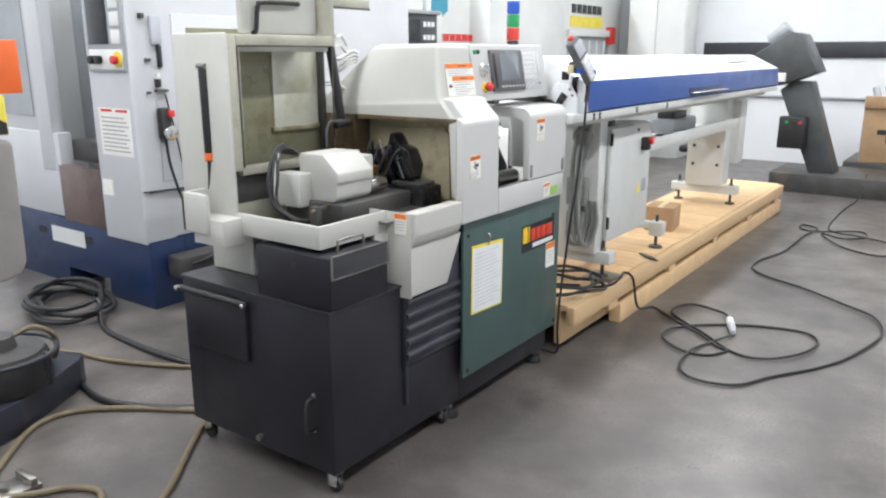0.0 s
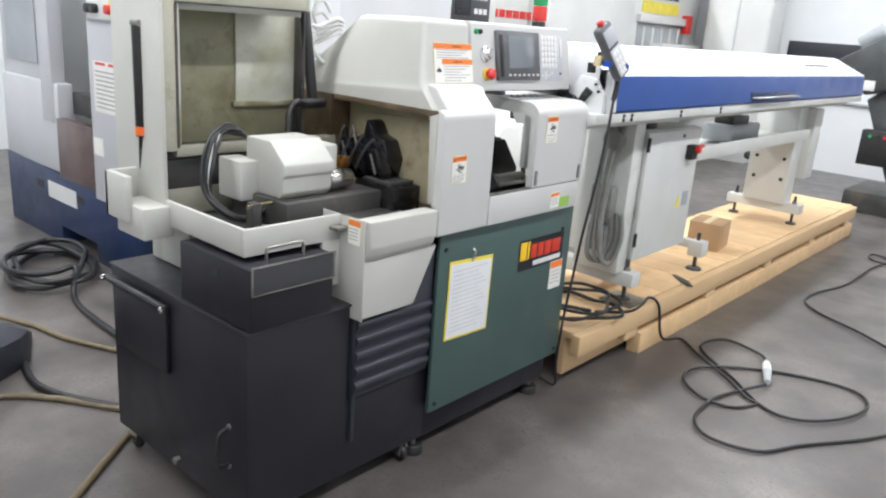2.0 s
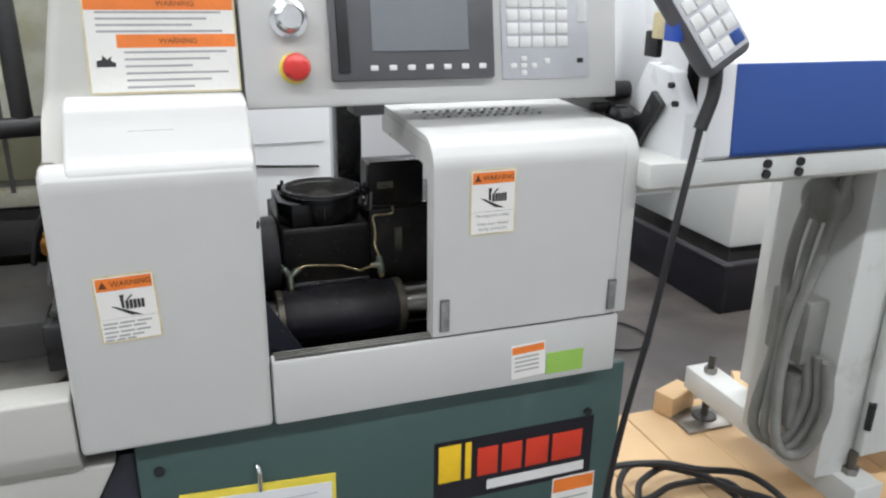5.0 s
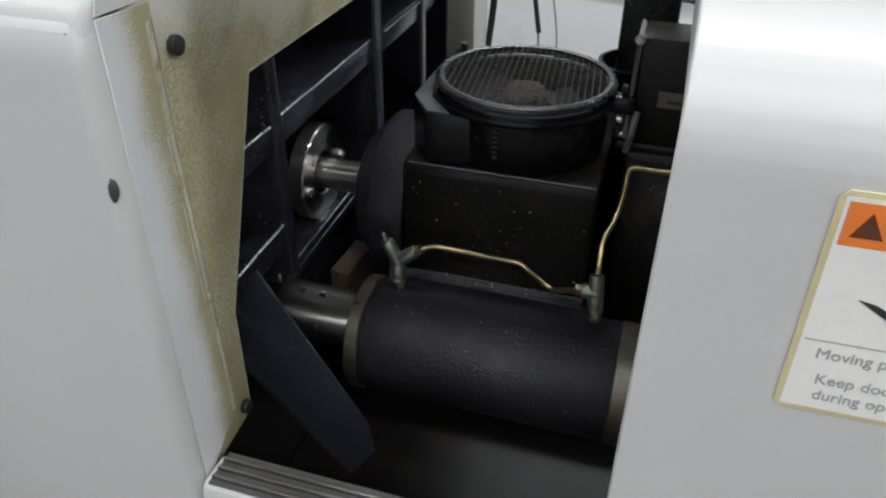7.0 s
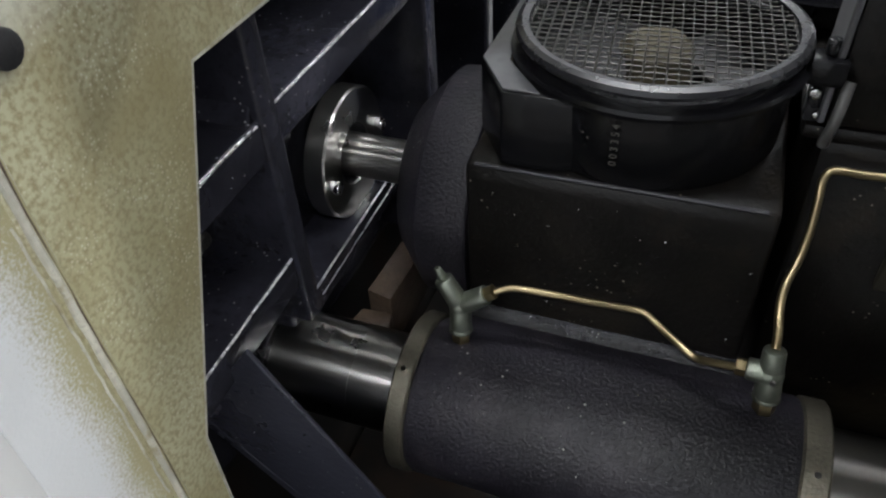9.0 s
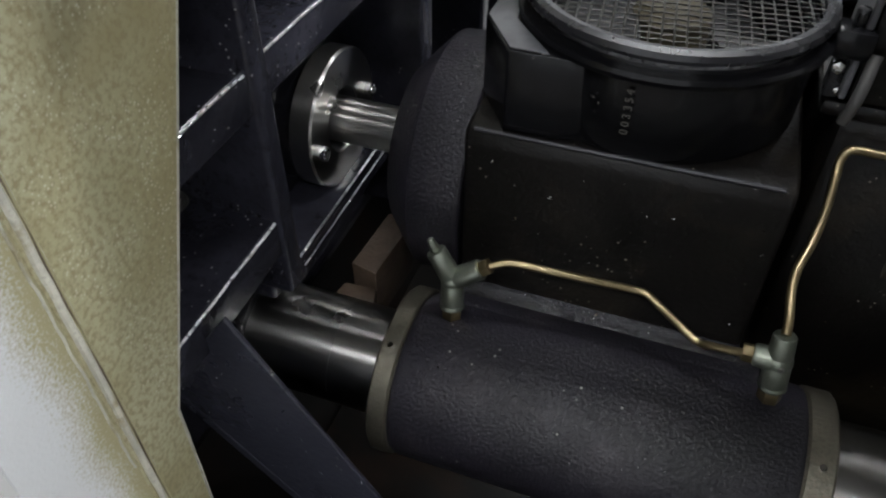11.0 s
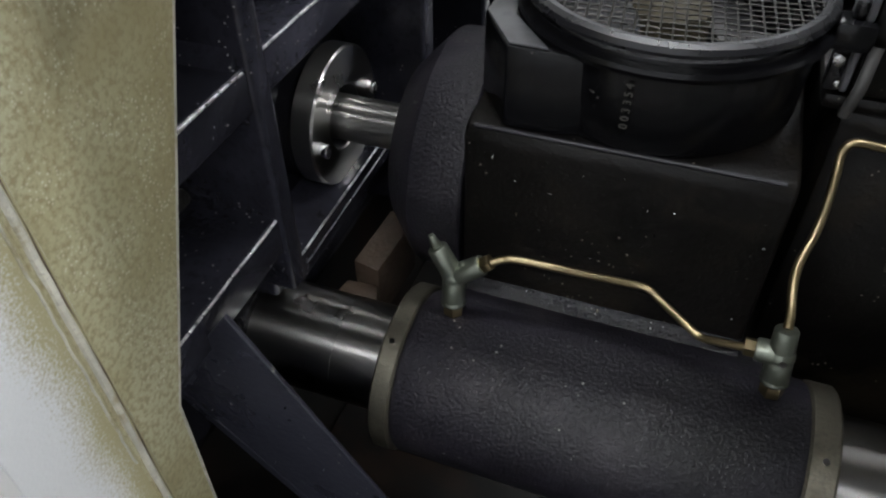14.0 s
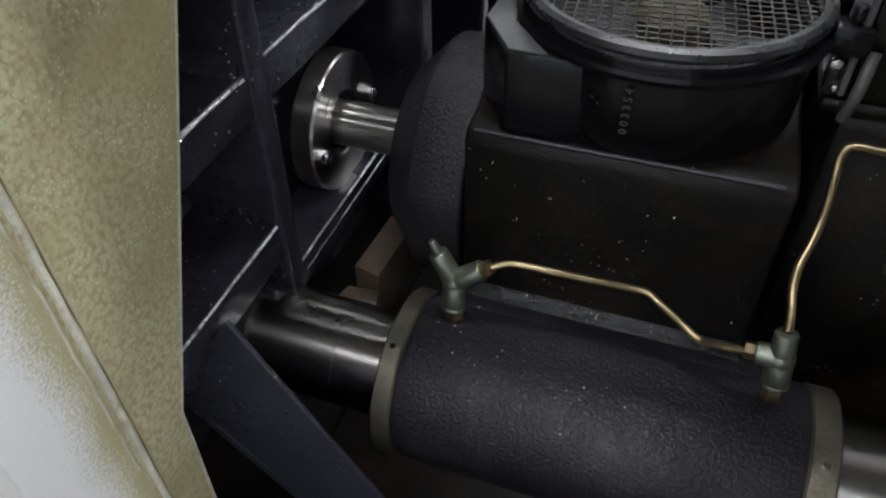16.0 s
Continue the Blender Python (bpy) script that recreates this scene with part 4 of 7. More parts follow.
hs = part("spindle_housing", P([(0.254, 1.1390), (0.2455, 1.1370), (0.2430, 1.1310), (0.2430, 0.96), (0.46, 0.96), (0.46, 1.139)], "x", 0.283, 0.438, 0.0025, 3), "housing_black", lathe, "black enamelled spindle housing with scuffed edge")
# Scuffed top edge; its highlight is modelled as a lighter bead.
part("housing_lip", T([(0.288, 0.2448, 1.1378), (0.33, 0.2444, 1.1380), (0.38, 0.2446, 1.1379), (0.432, 0.2452, 1.1375)], 0.0013, 8, 6), "edge_black", hs, "scuffed edge with its highlight in the colour")
rb = part("rear_housing", P([(0.452, 0.97), (0.452, 1.148), (0.69, 1.145), (0.79, 1.02), (0.79, 0.90), (0.452, 0.90)], "y", 0.298, 0.46, 0.005), "housing_black", lathe, "black rear bearing housing")
part("housing_plate", B((0.442, 0.66, 0.300, 0.47, 1.146, 1.1545), bevel=0.003), "housing_black", rb)
part("rear_ring", lathe_profile([(0, 0.0), (0, 0.0785), (0.0012, 0.0800), (0.0155, 0.0800), (0.0170, 0.0785), (0.017, 0.0)], (0.500, 0.374, 1.083), (1, 0, 0), 56), "ring_metal", rb, "bronze-grey bearing ring")
tb = part("terminal_box", B((0.4515, 0.56, 0.300, 0.345, 1.1545, 1.238), bevel=0.003), "housing_black", rb, "black upright terminal box")
part("box_edge", P([(0.4470, 1.157), (0.4505, 1.157), (0.4515, 1.238), (0.4480, 1.240)], "y", 0.298, 0.340, 0.0008, 1), "screen_grey", tb, "bare metal edge of the box")
part("box_knob", C((0.4500, 0.300, 1.236), (0.4500, 0.292, 1.238), 0.0040, n=14, bevel=0.001), "dull_steel", tb)
part("name_plate", B((0.469, 0.500, 0.2985, 0.2997, 1.186, 1.199), bevel=0), "ring_metal", tb)
part("plate_mark", B((0.476, 0.489, 0.2980, 0.2984, 1.190, 1.192), bevel=0), "label_black", tb)
part("box_lug", B((0.4405, 0.4480, 0.302, 0.312, 1.1545, 1.180), bevel=0.002), "rim_grey", tb)
part("lug_bolt", C((0.4430, 0.302, 1.172), (0.4430, 0.298, 1.172), 0.0032, n=6, bevel=0.0006), "chrome", tb)
part("lug_bolt", C((0.4460, 0.302, 1.160), (0.4460, 0.299, 1.160), 0.0020, n=12, bevel=0.0006), "chrome", tb)
part("rear_dish", lathe_profile([(0, 0.030), (0.014, 0.036), (0.0155, 0.036), (0.0155, 0.033), (0.003, 0.027), (0.003, 0.0)], (0.446, 0.428, 1.160), (0, 0, 1), 40), "fan_black", rb)

# fan motor on top of the housing
FX, FY, FZ = 0.3655, 0.3105, 1.195
fan = part("fan_motor", P([(FX - 0.0835, FY - 0.034), (FX - 0.0640, FY - 0.0640), (FX - 0.0390, FY - 0.0640), (FX - 0.010, FY - 0.058), (FX - 0.010, FY - 0.03), (FX - 0.030, FY + 0.075), (FX - 0.0835, FY + 0.06)], "z", 1.139, 1.181, 0.0012, 2), "fan_black", lathe, "black fan motor with a wire mesh guard")
part("fan_body", lathe_profile([(0, 0.0655), (0.004, 0.0675), (0.0495, 0.0692), (0.050, 0.0690), (0.050, 0.063), (0.049, 0.0625), (0.006, 0.0615), (0.006, 0.0)], (FX, FY, 1.138), (0, 0, 1), 64), "fan_black", fan)
bm = lathe_profile([(0, 0.060), (0.0005, 0.0738), (0.003, 0.0746), (0.005, 0.0738), (0.005, 0.060)], (FX, FY, 1.1805), (0, 0, 1), 72)
for f in [f for f in bm.faces if len(f.verts) > 4]:
    bm.faces.remove(f)
part("guard_seat", bm, "fan_black", fan)
# Added thin plate whose lighter colour stands in for reflected light.
part("block_top", P([(FX - 0.0825, FY - 0.0335), (FX - 0.0635, FY - 0.0628), (FX - 0.045, FY - 0.0628), (FX - 0.068, FY - 0.034), (FX - 0.0745, FY), (FX - 0.068, FY + 0.034), (FX - 0.055, FY + 0.052), (FX - 0.0825, FY + 0.052)], "z", 1.1812, 1.1820, 0.0003, 1), "lit_top_grey", fan, "top of the block, lighter grey for the reflection on it")
bm = lathe_profile([(0, 0.066), (0.001, 0.0715), (0.003, 0.0724), (0.0055, 0.0716), (0.0068, 0.0690), (0.006, 0.0655), (0.0, 0.0652)], (FX, FY, 1.190), (0, 0, 1), 72)
for f in [f for f in bm.faces if len(f.verts) > 4]:
    bm.faces.remove(f)
part("guard_rim", bm, "rim_grey", fan, "grey-black round guard rim")
bm = bmesh.new()
RG = 0.0650
for k in range(-12, 13):
    s = k * 0.0053
    half = math.sqrt(max(RG * RG - s * s, 0))
    if half < 0.006:
        continue
    m = max(3, int(half / 0.0053) * 2)
    for turn in (0, 1):
        pts = []
        for j in range(m + 1):
            u = -half + 2 * half * j / m
            wav = 0.0002 * (1 if (j + k + turn) % 2 else -1)
            x, y = (u, s) if turn == 0 else (s, u)
            c, n = math.cos(0.09), math.sin(0.09)
            pts.append((FX + x * c - y * n, FY + x * n + y * c, 1.1945 + wav))
        add_tube(bm, pts, 0.00046, 5, 0)
part("mesh_guard", bm, "wire", fan, "woven steel wire mesh")
part("fan_hub", lathe_profile([(0, 0.019), (0.036, 0.019), (0.041, 0.014), (0.0425, 0.0)], (FX, FY, 1.145), (0, 0, 1), 32), "dusty_hub", fan, "dusty brown fan hub")
for k in range(7):
    bm = B((0.03, 0.062, -0.014, 0.014, -0.001, 0.001), bevel=0.0005)
    bm.transform(Matrix.Translation((FX, FY, 1.162)) @ Matrix.Rotation(2 * math.pi * k / 7, 4, "Z") @ Matrix.Rotation(radians(24), 4, "X"))
    part("fan_blade", bm, "cable", fan)
for a in (-0.12, 2.5):
    x, y = FX + 0.080 * math.cos(a), FY + 0.078 * math.sin(a)
    lug = part("guard_lug", B((x - 0.009, x + 0.009, y - 0.008, y + 0.008, 1.178, 1.192), bevel=0.003), "fan_black", fan)
    part("lug_screw", C((x, y, 1.192), (x, y, 1.200), 0.0032, n=14, bevel=0.001), "rim_grey", lug)
part("eye_bolt", T([(FX + 0.086, FY - 0.02, 1.150), (FX + 0.088, FY - 0.022, 1.165), (FX + 0.090, FY - 0.015, 1.182)], 0.0028), "iron", fan)
lettering("stamped_number", "0 0 3 3 5 4", 0.0052, Matrix.Translation((0.3585, FY - 0.0704, 1.1648)) @ FRONT @ Matrix.Rotation(radians(90), 4, "Z"), "stamp_grey", fan)

# lower cylinder with its rod
CY, CZ = 0.204, 0.991
cy = part("cylinder", lathe_profile([(0, 0.0455), (0.004, 0.0480), (0.200, 0.0484), (0.203, 0.0470), (0.203, 0.0)], (0.2700, CY, CZ), (1, 0, 0), 72), "cast_rough", lathe, "rough black cast cylinder")
for rx, rw in ((0.2592, 0.0115), (0.4722, 0.0138)):
    part("cylinder_ring", lathe_profile([(0, 0.0), (0.0, 0.0478), (0.0012, 0.0492), (rw - 0.0012, 0.0492), (rw, 0.0480), (rw, 0.0)], (rx, CY, CZ), (1, 0, 0), 72), "ring_metal", cy, "bare metal end ring")
for sx in (0.265, 0.479):
    part("ring_pin", C((sx, CY - 0.0210, CZ + 0.0435), (sx, CY - 0.0222, CZ + 0.0462), 0.0016, n=10), "chrome", cy)
part("cylinder_web", P([(0.200, 0.990), (0.2420, 0.990), (0.2420, 1.0325), (0.2395, 1.0316), (0.2360, 1.0314), (0.2325, 1.0320), (0.2290, 1.0332), (0.2240, 1.0345), (0.2000, 1.0340)], "x", 0.282, 0.4500, 0.0004, 1), "cast_rough", cy)
part("web_fillet", P([(0.2345, 1.0300), (0.2440, 1.0300), (0.2440, 1.0400), (0.2428, 1.0368), (0.2408, 1.0340), (0.2380, 1.0323)], "x", 0.2845, 0.4380, 0.0005, 1), "wet_casting", cy, "oil-wet fillet below the housing")
part("piston_rod", lathe_profile([(0, 0.0300), (0.0015, 0.0315), (0.0568, 0.0315), (0.0571, 0.0311), (0.0574, 0.0311), (0.0577, 0.0315), (0.091, 0.0315), (0.091, 0.0)], (0.170, CY, CZ), (1, 0, 0), 72), "shaft_steel", lathe, "polished steel rod")
part("rod_collar", lathe_profile([(0, 0.0385), (0.043, 0.0385), (0.047, 0.0365), (0.047, 0.0)], (0.126, CY, CZ), (1, 0, 0), 48), "cast_black", lathe)
part("rear_rod", lathe_profile([(0, 0.0365), (0.2, 0.0365), (0.2, 0.0)], (0.486, CY, CZ), (1, 0, 0), 48), "shaft_steel", lathe)
gpl = part("dark_plate", P([(0.166, 1.030), (0.213, 1.097), (0.293, 0.965), (0.297, 0.935), (0.278, 0.905)], "y", 0.124, 0.1265, 0.0006, 1), "oily_black", lathe, "oily black guard strip with a worn edge")
part("plate_lip", P([(0.166, 1.030), (0.278, 0.905), (0.274, 0.899), (0.162, 1.024)], "y", 0.1242, 0.152, 0.0008, 1), "oily_black", gpl)
part("bay_trough", B((0.13, 0.82, 0.06, 0.60, 0.70, 0.715), bevel=0), "trough", lathe, "dark oily chip trough")
part("trough_front", B((0.13, 0.815, 0.060, 0.073, 0.72, 0.935), bevel=0), "trough", lathe)
part("trough_back", B((0.13, 0.84, 0.602, 0.62, 0.70, 0.97), bevel=0), "trough", lathe)
part("trough_end", B((0.822, 0.84, 0.076, 0.60, 0.70, 0.93), bevel=0), "trough", lathe)
part("trough_end", B((0.112, 0.128, 0.076, 0.60, 0.70, 0.90), bevel=0), "trough", lathe)
part("grime_block", P([(0.200, 0.266), (0.203, 0.322), (0.222, 0.318), (0.219, 0.262)], "z", 0.955, 1.000, 0.0012, 2), "brown_grime", lathe, "brown grimy block below the disc")
part("grime_block", P([(0.193, 0.246), (0.196, 0.262), (0.218, 0.264), (0.222, 0.250)], "z", 0.93, 0.985, 0.0015, 2), "brown_grime", lathe)

# lubrication line with its elbows
lt = part("oil_line", T([(0.305, 0.217, 1.074), (0.311, 0.22, 1.076), (0.318, 0.222, 1.077), (0.334, 0.225, 1.075), (0.359, 0.231, 1.07), (0.379, 0.236, 1.066), (0.386, 0.236, 1.065), (0.393, 0.233, 1.062), (0.408, 0.222, 1.06), (0.415, 0.218, 1.059), (0.422, 0.214, 1.063), (0.434, 0.209, 1.069)], 0.0021, 10, 5), "brass", lathe, "thin bent brass oil line")
part("oil_line_up", T([(0.448, 0.211, 1.085), (0.448, 0.217, 1.089), (0.447, 0.23, 1.095), (0.448, 0.24, 1.101), (0.452, 0.252, 1.107), (0.455, 0.266, 1.116), (0.456, 0.279, 1.127), (0.456, 0.284, 1.133), (0.458, 0.286, 1.138), (0.463, 0.287, 1.139), (0.472, 0.288, 1.138), (0.487, 0.289, 1.138), (0.495, 0.29, 1.139), (0.497, 0.291, 1.145), (0.496, 0.293, 1.152)], 0.0022, 10, 5), "brass", lt)


def elbow(base, joint, arm, tip, nipple=None):
    """A cast oil elbow: hex foot, round body and two stubs, one of which takes the line."""
    base, joint, arm, tip = Vector(base), Vector(joint), Vector(arm), Vector(tip)
    el = part("elbow", C(base - Vector((0, 0, 0.004)), base + (joint - base) * 0.30, 0.0056, n=6, bevel=0.0008), "brass", lt, "brass hex foot")
    bm = C(base + (joint - base) * 0.26, joint, 0.0064, 0.0062, 20, 0.0015)
    bmesh.ops.create_icosphere(bm, subdivisions=3, radius=0.0066, matrix=Matrix.Translation(joint))
    add_cyl(bm, joint, arm, 0.0060, 0.0056, 20, 0.0012)
    add_cyl(bm, joint, tip, 0.0060, 0.0054, 20, 0.0012)
    part("elbow_body", bm, "zinc", el, "dull zinc elbow fitting")
    part("foot_collar", C(base + (joint - base) * 0.20, base + (joint - base) * 0.34, 0.0068, n=18, bevel=0.001), "zinc", el)
    d = (arm - joint).normalized()
    part("line_nut", C(arm - d * 0.0005, arm + d * 0.0050, 0.0045, n=6, bevel=0.0006), "brass", el)
    if nipple:
        part("bleed_nipple", C(tip, nipple, 0.0030, 0.0018, 12, 0.0005), "zinc", el)
    else:
        part("tip_bead", C(joint + Vector((0.001, -0.0064, 0.001)), joint + Vector((0.001, -0.0076, 0.001)), 0.0014, n=10), "dull_steel", el)


elbow((0.289, 0.211, 1.04), (0.288, 0.215, 1.062), (0.303, 0.217, 1.073), (0.278, 0.216, 1.079), (0.275, 0.216, 1.086))
elbow((0.451, 0.205, 1.051), (0.449, 0.208, 1.071), (0.438, 0.209, 1.07), (0.448, 0.211, 1.085))

# bright chips caught on the oily parts
rnd = random.Random(11)
bm = bmesh.new()
spots = []
for k in range(70):
    a, x = radians(rnd.uniform(20, 165)), rnd.uniform(0.285, 0.465)
    spots.append((x, CY + 0.0486 * math.cos(a), CZ + 0.0486 * math.sin(a)))
for k in range(34):
    u, w = rnd.random(), rnd.random()
    spots.append((0.172 + 0.10 * u + 0.030 * w, 0.1238, 1.030 - 0.112 * u + 0.045 * w))
for k in range(60):
    spots.append((0.1254, rnd.uniform(0.08, 0.39), rnd.uniform(1.09, 1.26)))
for k in range(50):
    spots.append((0.1505, rnd.uniform(0.10, 0.19), rnd.uniform(1.064, 1.098)))
for k in range(40):
    spots.append((rnd.uniform(0.288, 0.435), rnd.uniform(0.2305, 0.2412), 1.0378))
for k in range(40):
    spots.append((rnd.uniform(0.288, 0.432), 0.2426, rnd.uniform(1.05, 1.13)))
for k in range(26):
    spots.append((0.2004, rnd.uniform(0.10, 0.27), rnd.uniform(1.158, 1.178)))
for q in spots:
    e = rnd.choice((0.0003, 0.0004, 0.0005, 0.0009))
    m = Matrix.Translation(q) @ Euler((rnd.uniform(0, 6), rnd.uniform(0, 6), rnd.uniform(0, 6))).to_matrix().to_4x4() @ Matrix.Diagonal((e * rnd.uniform(1, 2.4), e, e * 0.5, 1))
    bmesh.ops.create_cube(bm, size=1.0, matrix=m)
tagged(finish("metal_chips", bm, "chrome", smooth=False), "tiny bright metal chips stuck to the oily castings", "chips", kind="stuff")

# ---- working bay ----
part("splash_wall", B((-0.70, -0.02, 0.775, 0.79, 0.92, 1.66), bevel=0.002), "oily_wall", lathe, "oil-filmed rear splash wall")
part("bay_window", B((-0.315, -0.062, 0.764, 0.775, 1.27, 1.60), bevel=0.002), "window_film", lathe, "oil-filmed window pane")
part("bay_window_sill", B((-0.33, -0.05, 0.756, 0.775, 1.252, 1.272), bevel=0.002), "olive", lathe)
fr = part("door_frame", B((-0.705, -0.665, 0.555, 0.585, 1.15, 1.635), (-0.665, -0.175, 0.555, 0.585, 1.595, 1.635), (-0.665, -0.02, 0.56, 0.59, 1.13, 1.165), bevel=0.004), "stained_cream", lathe, "stained cream door frame of the bay")
part("frame_shadow_gap", B((-0.665, -0.175, 0.5535, 0.5548, 1.592, 1.598), bevel=0), "iron", fr)
part("frame_gasket", B((-0.667, -0.659, 0.5525, 0.5548, 1.16, 1.592), bevel=0), "iron", fr)
part("frame_gasket", B((-0.183, -0.175, 0.556, 0.5592, 1.16, 1.592), bevel=0), "iron", fr)
part("frame_lining", B((-0.665, -0.645, 0.565, 0.775, 1.16, 1.60), (-0.665, -0.18, 0.575, 0.775, 1.575, 1.595), bevel=0.002), "olive", fr)
part("door_rail", B((-0.215, -0.155, 0.56, 0.61, 1.595, 2.02), bevel=0.004), "stained_cream", lathe)
part("upper_rail", B((-0.155, 0.070, 0.565, 0.600, 1.750, 1.785), bevel=0.004), "stained_cream", lathe)
part("rail_seal", B((-0.155, 0.066, 0.560, 0.5648, 1.744, 1.752), bevel=0.001), "iron", lathe)
part("rear_seal", B((-0.062, -0.040, 0.735, 0.7635, 1.13, 2.0), bevel=0.003), "iron", lathe, "dark grimy seal at the bay's rear edge")
part("raised_door", B((-0.60, -0.215, 0.60, 0.625, 1.64, 2.05), bevel=0.008), "cream", lathe, "raised cream bay door")
part("door_handle", T([(-0.546, 0.60, 1.64), (-0.545, 0.582, 1.655), (-0.540, 0.578, 1.72), (-0.532, 0.578, 1.742), (-0.51, 0.578, 1.75), (-0.345, 0.578, 1.753), (-0.325, 0.60, 1.752)], 0.009), "black_plastic", lathe)
part("side_wall", B((-0.715, -0.70, 0.555, 0.86, 0.93, 1.64), bevel=0.006), "cream", lathe)
part("side_wall_back", B((-0.70, -0.02, 0.79, 0.86, 0.93, 1.64), (-0.60, -0.35, 0.79, 0.86, 0.72, 0.935), (-0.345, -0.02, 0.79, 0.86, 0.40, 0.935), bevel=0.004), "cream", lathe)
part("bay_ledge", B((-0.70, -0.02, 0.60, 0.775, 1.115, 1.135), (-0.70, -0.02, 0.60, 0.62, 1.02, 1.115), bevel=0.003), "iron", lathe)
part("bay_lower_wall", B((-0.70, -0.33, 0.60, 0.612, 0.93, 1.02), bevel=0.002), "stained_cream", lathe)
part("bay_pan", B((-0.70, -0.33, 0.14, 0.61, 0.922, 0.932), bevel=0), "iron", lathe, "oily dark chip pan")
# tray rim
part("tray_front", B((-0.712, -0.352, 0.135, 0.150, 0.918, 1.0), bevel=0.004), "putty", lathe)
part("tray_side", B((-0.712, -0.697, 0.150, 0.60, 0.918, 1.0), bevel=0.004), "putty", lathe)
part("tray_skirt", B((-0.425, -0.352, 0.137, 0.16, 0.765, 0.93), bevel=0.004), "putty", lathe)
part("lower_flank", B((-0.60, -0.345, 0.61, 0.63, 0.72, 0.92), (-0.60, -0.585, 0.63, 0.80, 0.72, 0.935), bevel=0.004), "putty", lathe)
# gas strut and its box
st = part("gas_strut", C((-0.715, 0.685, 1.18), (-0.718, 0.683, 1.52), 0.017, n=24, bevel=0.003), "black_plastic", lathe, "black gas strut with an orange band")
part("strut_rod", C((-0.70, 0.72, 0.99), (-0.715, 0.685, 1.19), 0.009, n=16), "black_plastic", st)
part("strut_band", C((-0.715, 0.685, 1.185), (-0.7153, 0.6848, 1.212), 0.0185, n=24), "orange", st)
part("strut_pin", C((-0.718, 0.665, 1.525), (-0.718, 0.71, 1.525), 0.010, n=16), "dull_steel", st)
part("strut_box", B((-0.80, -0.70, 0.53, 0.70, 0.885, 0.985), bevel=0.004), "putty", lathe)
part("strut_bracket", B((-0.815, -0.795, 0.60, 0.74, 0.93, 1.075), (-0.815, -0.70, 0.72, 0.74, 0.93, 1.075), bevel=0.004), "putty", lathe)
# milling unit
mu = part("tool_unit", P([(0.285, 1.03), (0.268, 1.05), (0.268, 1.098), (0.256, 1.106), (0.258, 1.140), (0.33, 1.205), (0.452, 1.205), (0.458, 1.195), (0.458, 1.04), (0.44, 1.03)], "x", -0.482, -0.285, 0.005, 2), "putty", lathe, "light grey enclosed tool unit")
part("unit_motor", B((-0.545, -0.470, 0.395, 0.52, 1.008, 1.133), bevel=0.004), "putty", mu)
part("unit_collar", B((-0.285, -0.235, 0.30, 0.43, 1.06, 1.185), bevel=0.006), "putty", mu)
part("unit_nose", C((-0.285, 0.30, 1.072), (-0.185, 0.30, 1.068), 0.036, 0.033, 28, 0.004), "steel", mu, "steel tool nose")
part("unit_base", B((-0.50, -0.10, 0.22, 0.52, 0.94, 1.03), bevel=0.006), "iron", mu)
part("guide_plate", P([(-0.40, 0.10), (-0.10, 0.10), (-0.02, 0.22), (-0.10, 0.30), (-0.42, 0.30)], "z", 0.955, 0.968, 0.003), "dull_steel", lathe)
for i in range(8):
    o, w = 0.011 * (i % 3), 0.009 * (i // 3)
    part("bay_cable", T([(-0.48 + o, 0.50 - w, 1.215 - o), (-0.54, 0.48 + o, 1.240 - o - w), (-0.61 + o + w, 0.46, 1.205 - w), (-0.655 + o + 0.7 * w, 0.44 - o, 1.12), (-0.655 + o, 0.42, 1.04), (-0.61 + o, 0.38 - w, 0.975 + 0.3 * w), (-0.54, 0.35 - o, 0.955 + o), (-0.46, 0.33, 0.985 + o), (-0.42, 0.30, 1.0)], (0.0055, 0.0065, 0.004)[i % 3], 8, 6), "cable" if i != 4 else "white_hose", mu)
part("brass_nipple", T([(-0.60, 0.28, 1.02), (-0.55, 0.285, 1.022), (-0.49, 0.295, 1.02)], 0.006), "brass", mu)
part("cable_gland", C((-0.475, 0.30, 1.02), (-0.44, 0.30, 1.02), 0.020, 0.016, 20, 0.003), "black_plastic", mu)
part("post_block", B((-0.585, -0.555, 0.27, 0.31, 0.92, 1.03), bevel=0.004), "iron", mu)
# black tube with its elbow
bt = part("coolant_tube", C((-0.142, 0.552, 1.30), (-0.152, 0.593, 1.60), 0.019, n=24, bevel=0.003), "black_plastic", lathe, "black upright coolant tube")
part("tube_head", C((-0.20, 0.53, 1.287), (-0.09, 0.555, 1.287), 0.019, n=20, bevel=0.004), "black_plastic", bt)
part("tube_bend", T([(-0.19, 0.53, 1.29), (-0.24, 0.52, 1.295), (-0.275, 0.51, 1.26), (-0.285, 0.50, 1.20)], 0.011), "black_plastic", bt)
# gang tools in the recess
gt = part("gang_tool_post", P([(0.27, 1.04), (0.25, 1.12), (0.28, 1.185), (0.33, 1.20), (0.35, 1.235), (0.37, 1.25), (0.385, 1.20), (0.42, 1.18), (0.47, 1.17), (0.48, 1.10), (0.42, 1.03)], "x", -0.045, 0.03, 0.006), "gloss_black", lathe, "black gang tool holders")
part("tool_slide", B((-0.10, 0.03, 0.16, 0.36, 0.93, 1.045), bevel=0.006), "cast_black", gt)
part("slide_cap", B((-0.09, 0.025, 0.19, 0.33, 1.045, 1.058), bevel=0.004), "iron", gt)
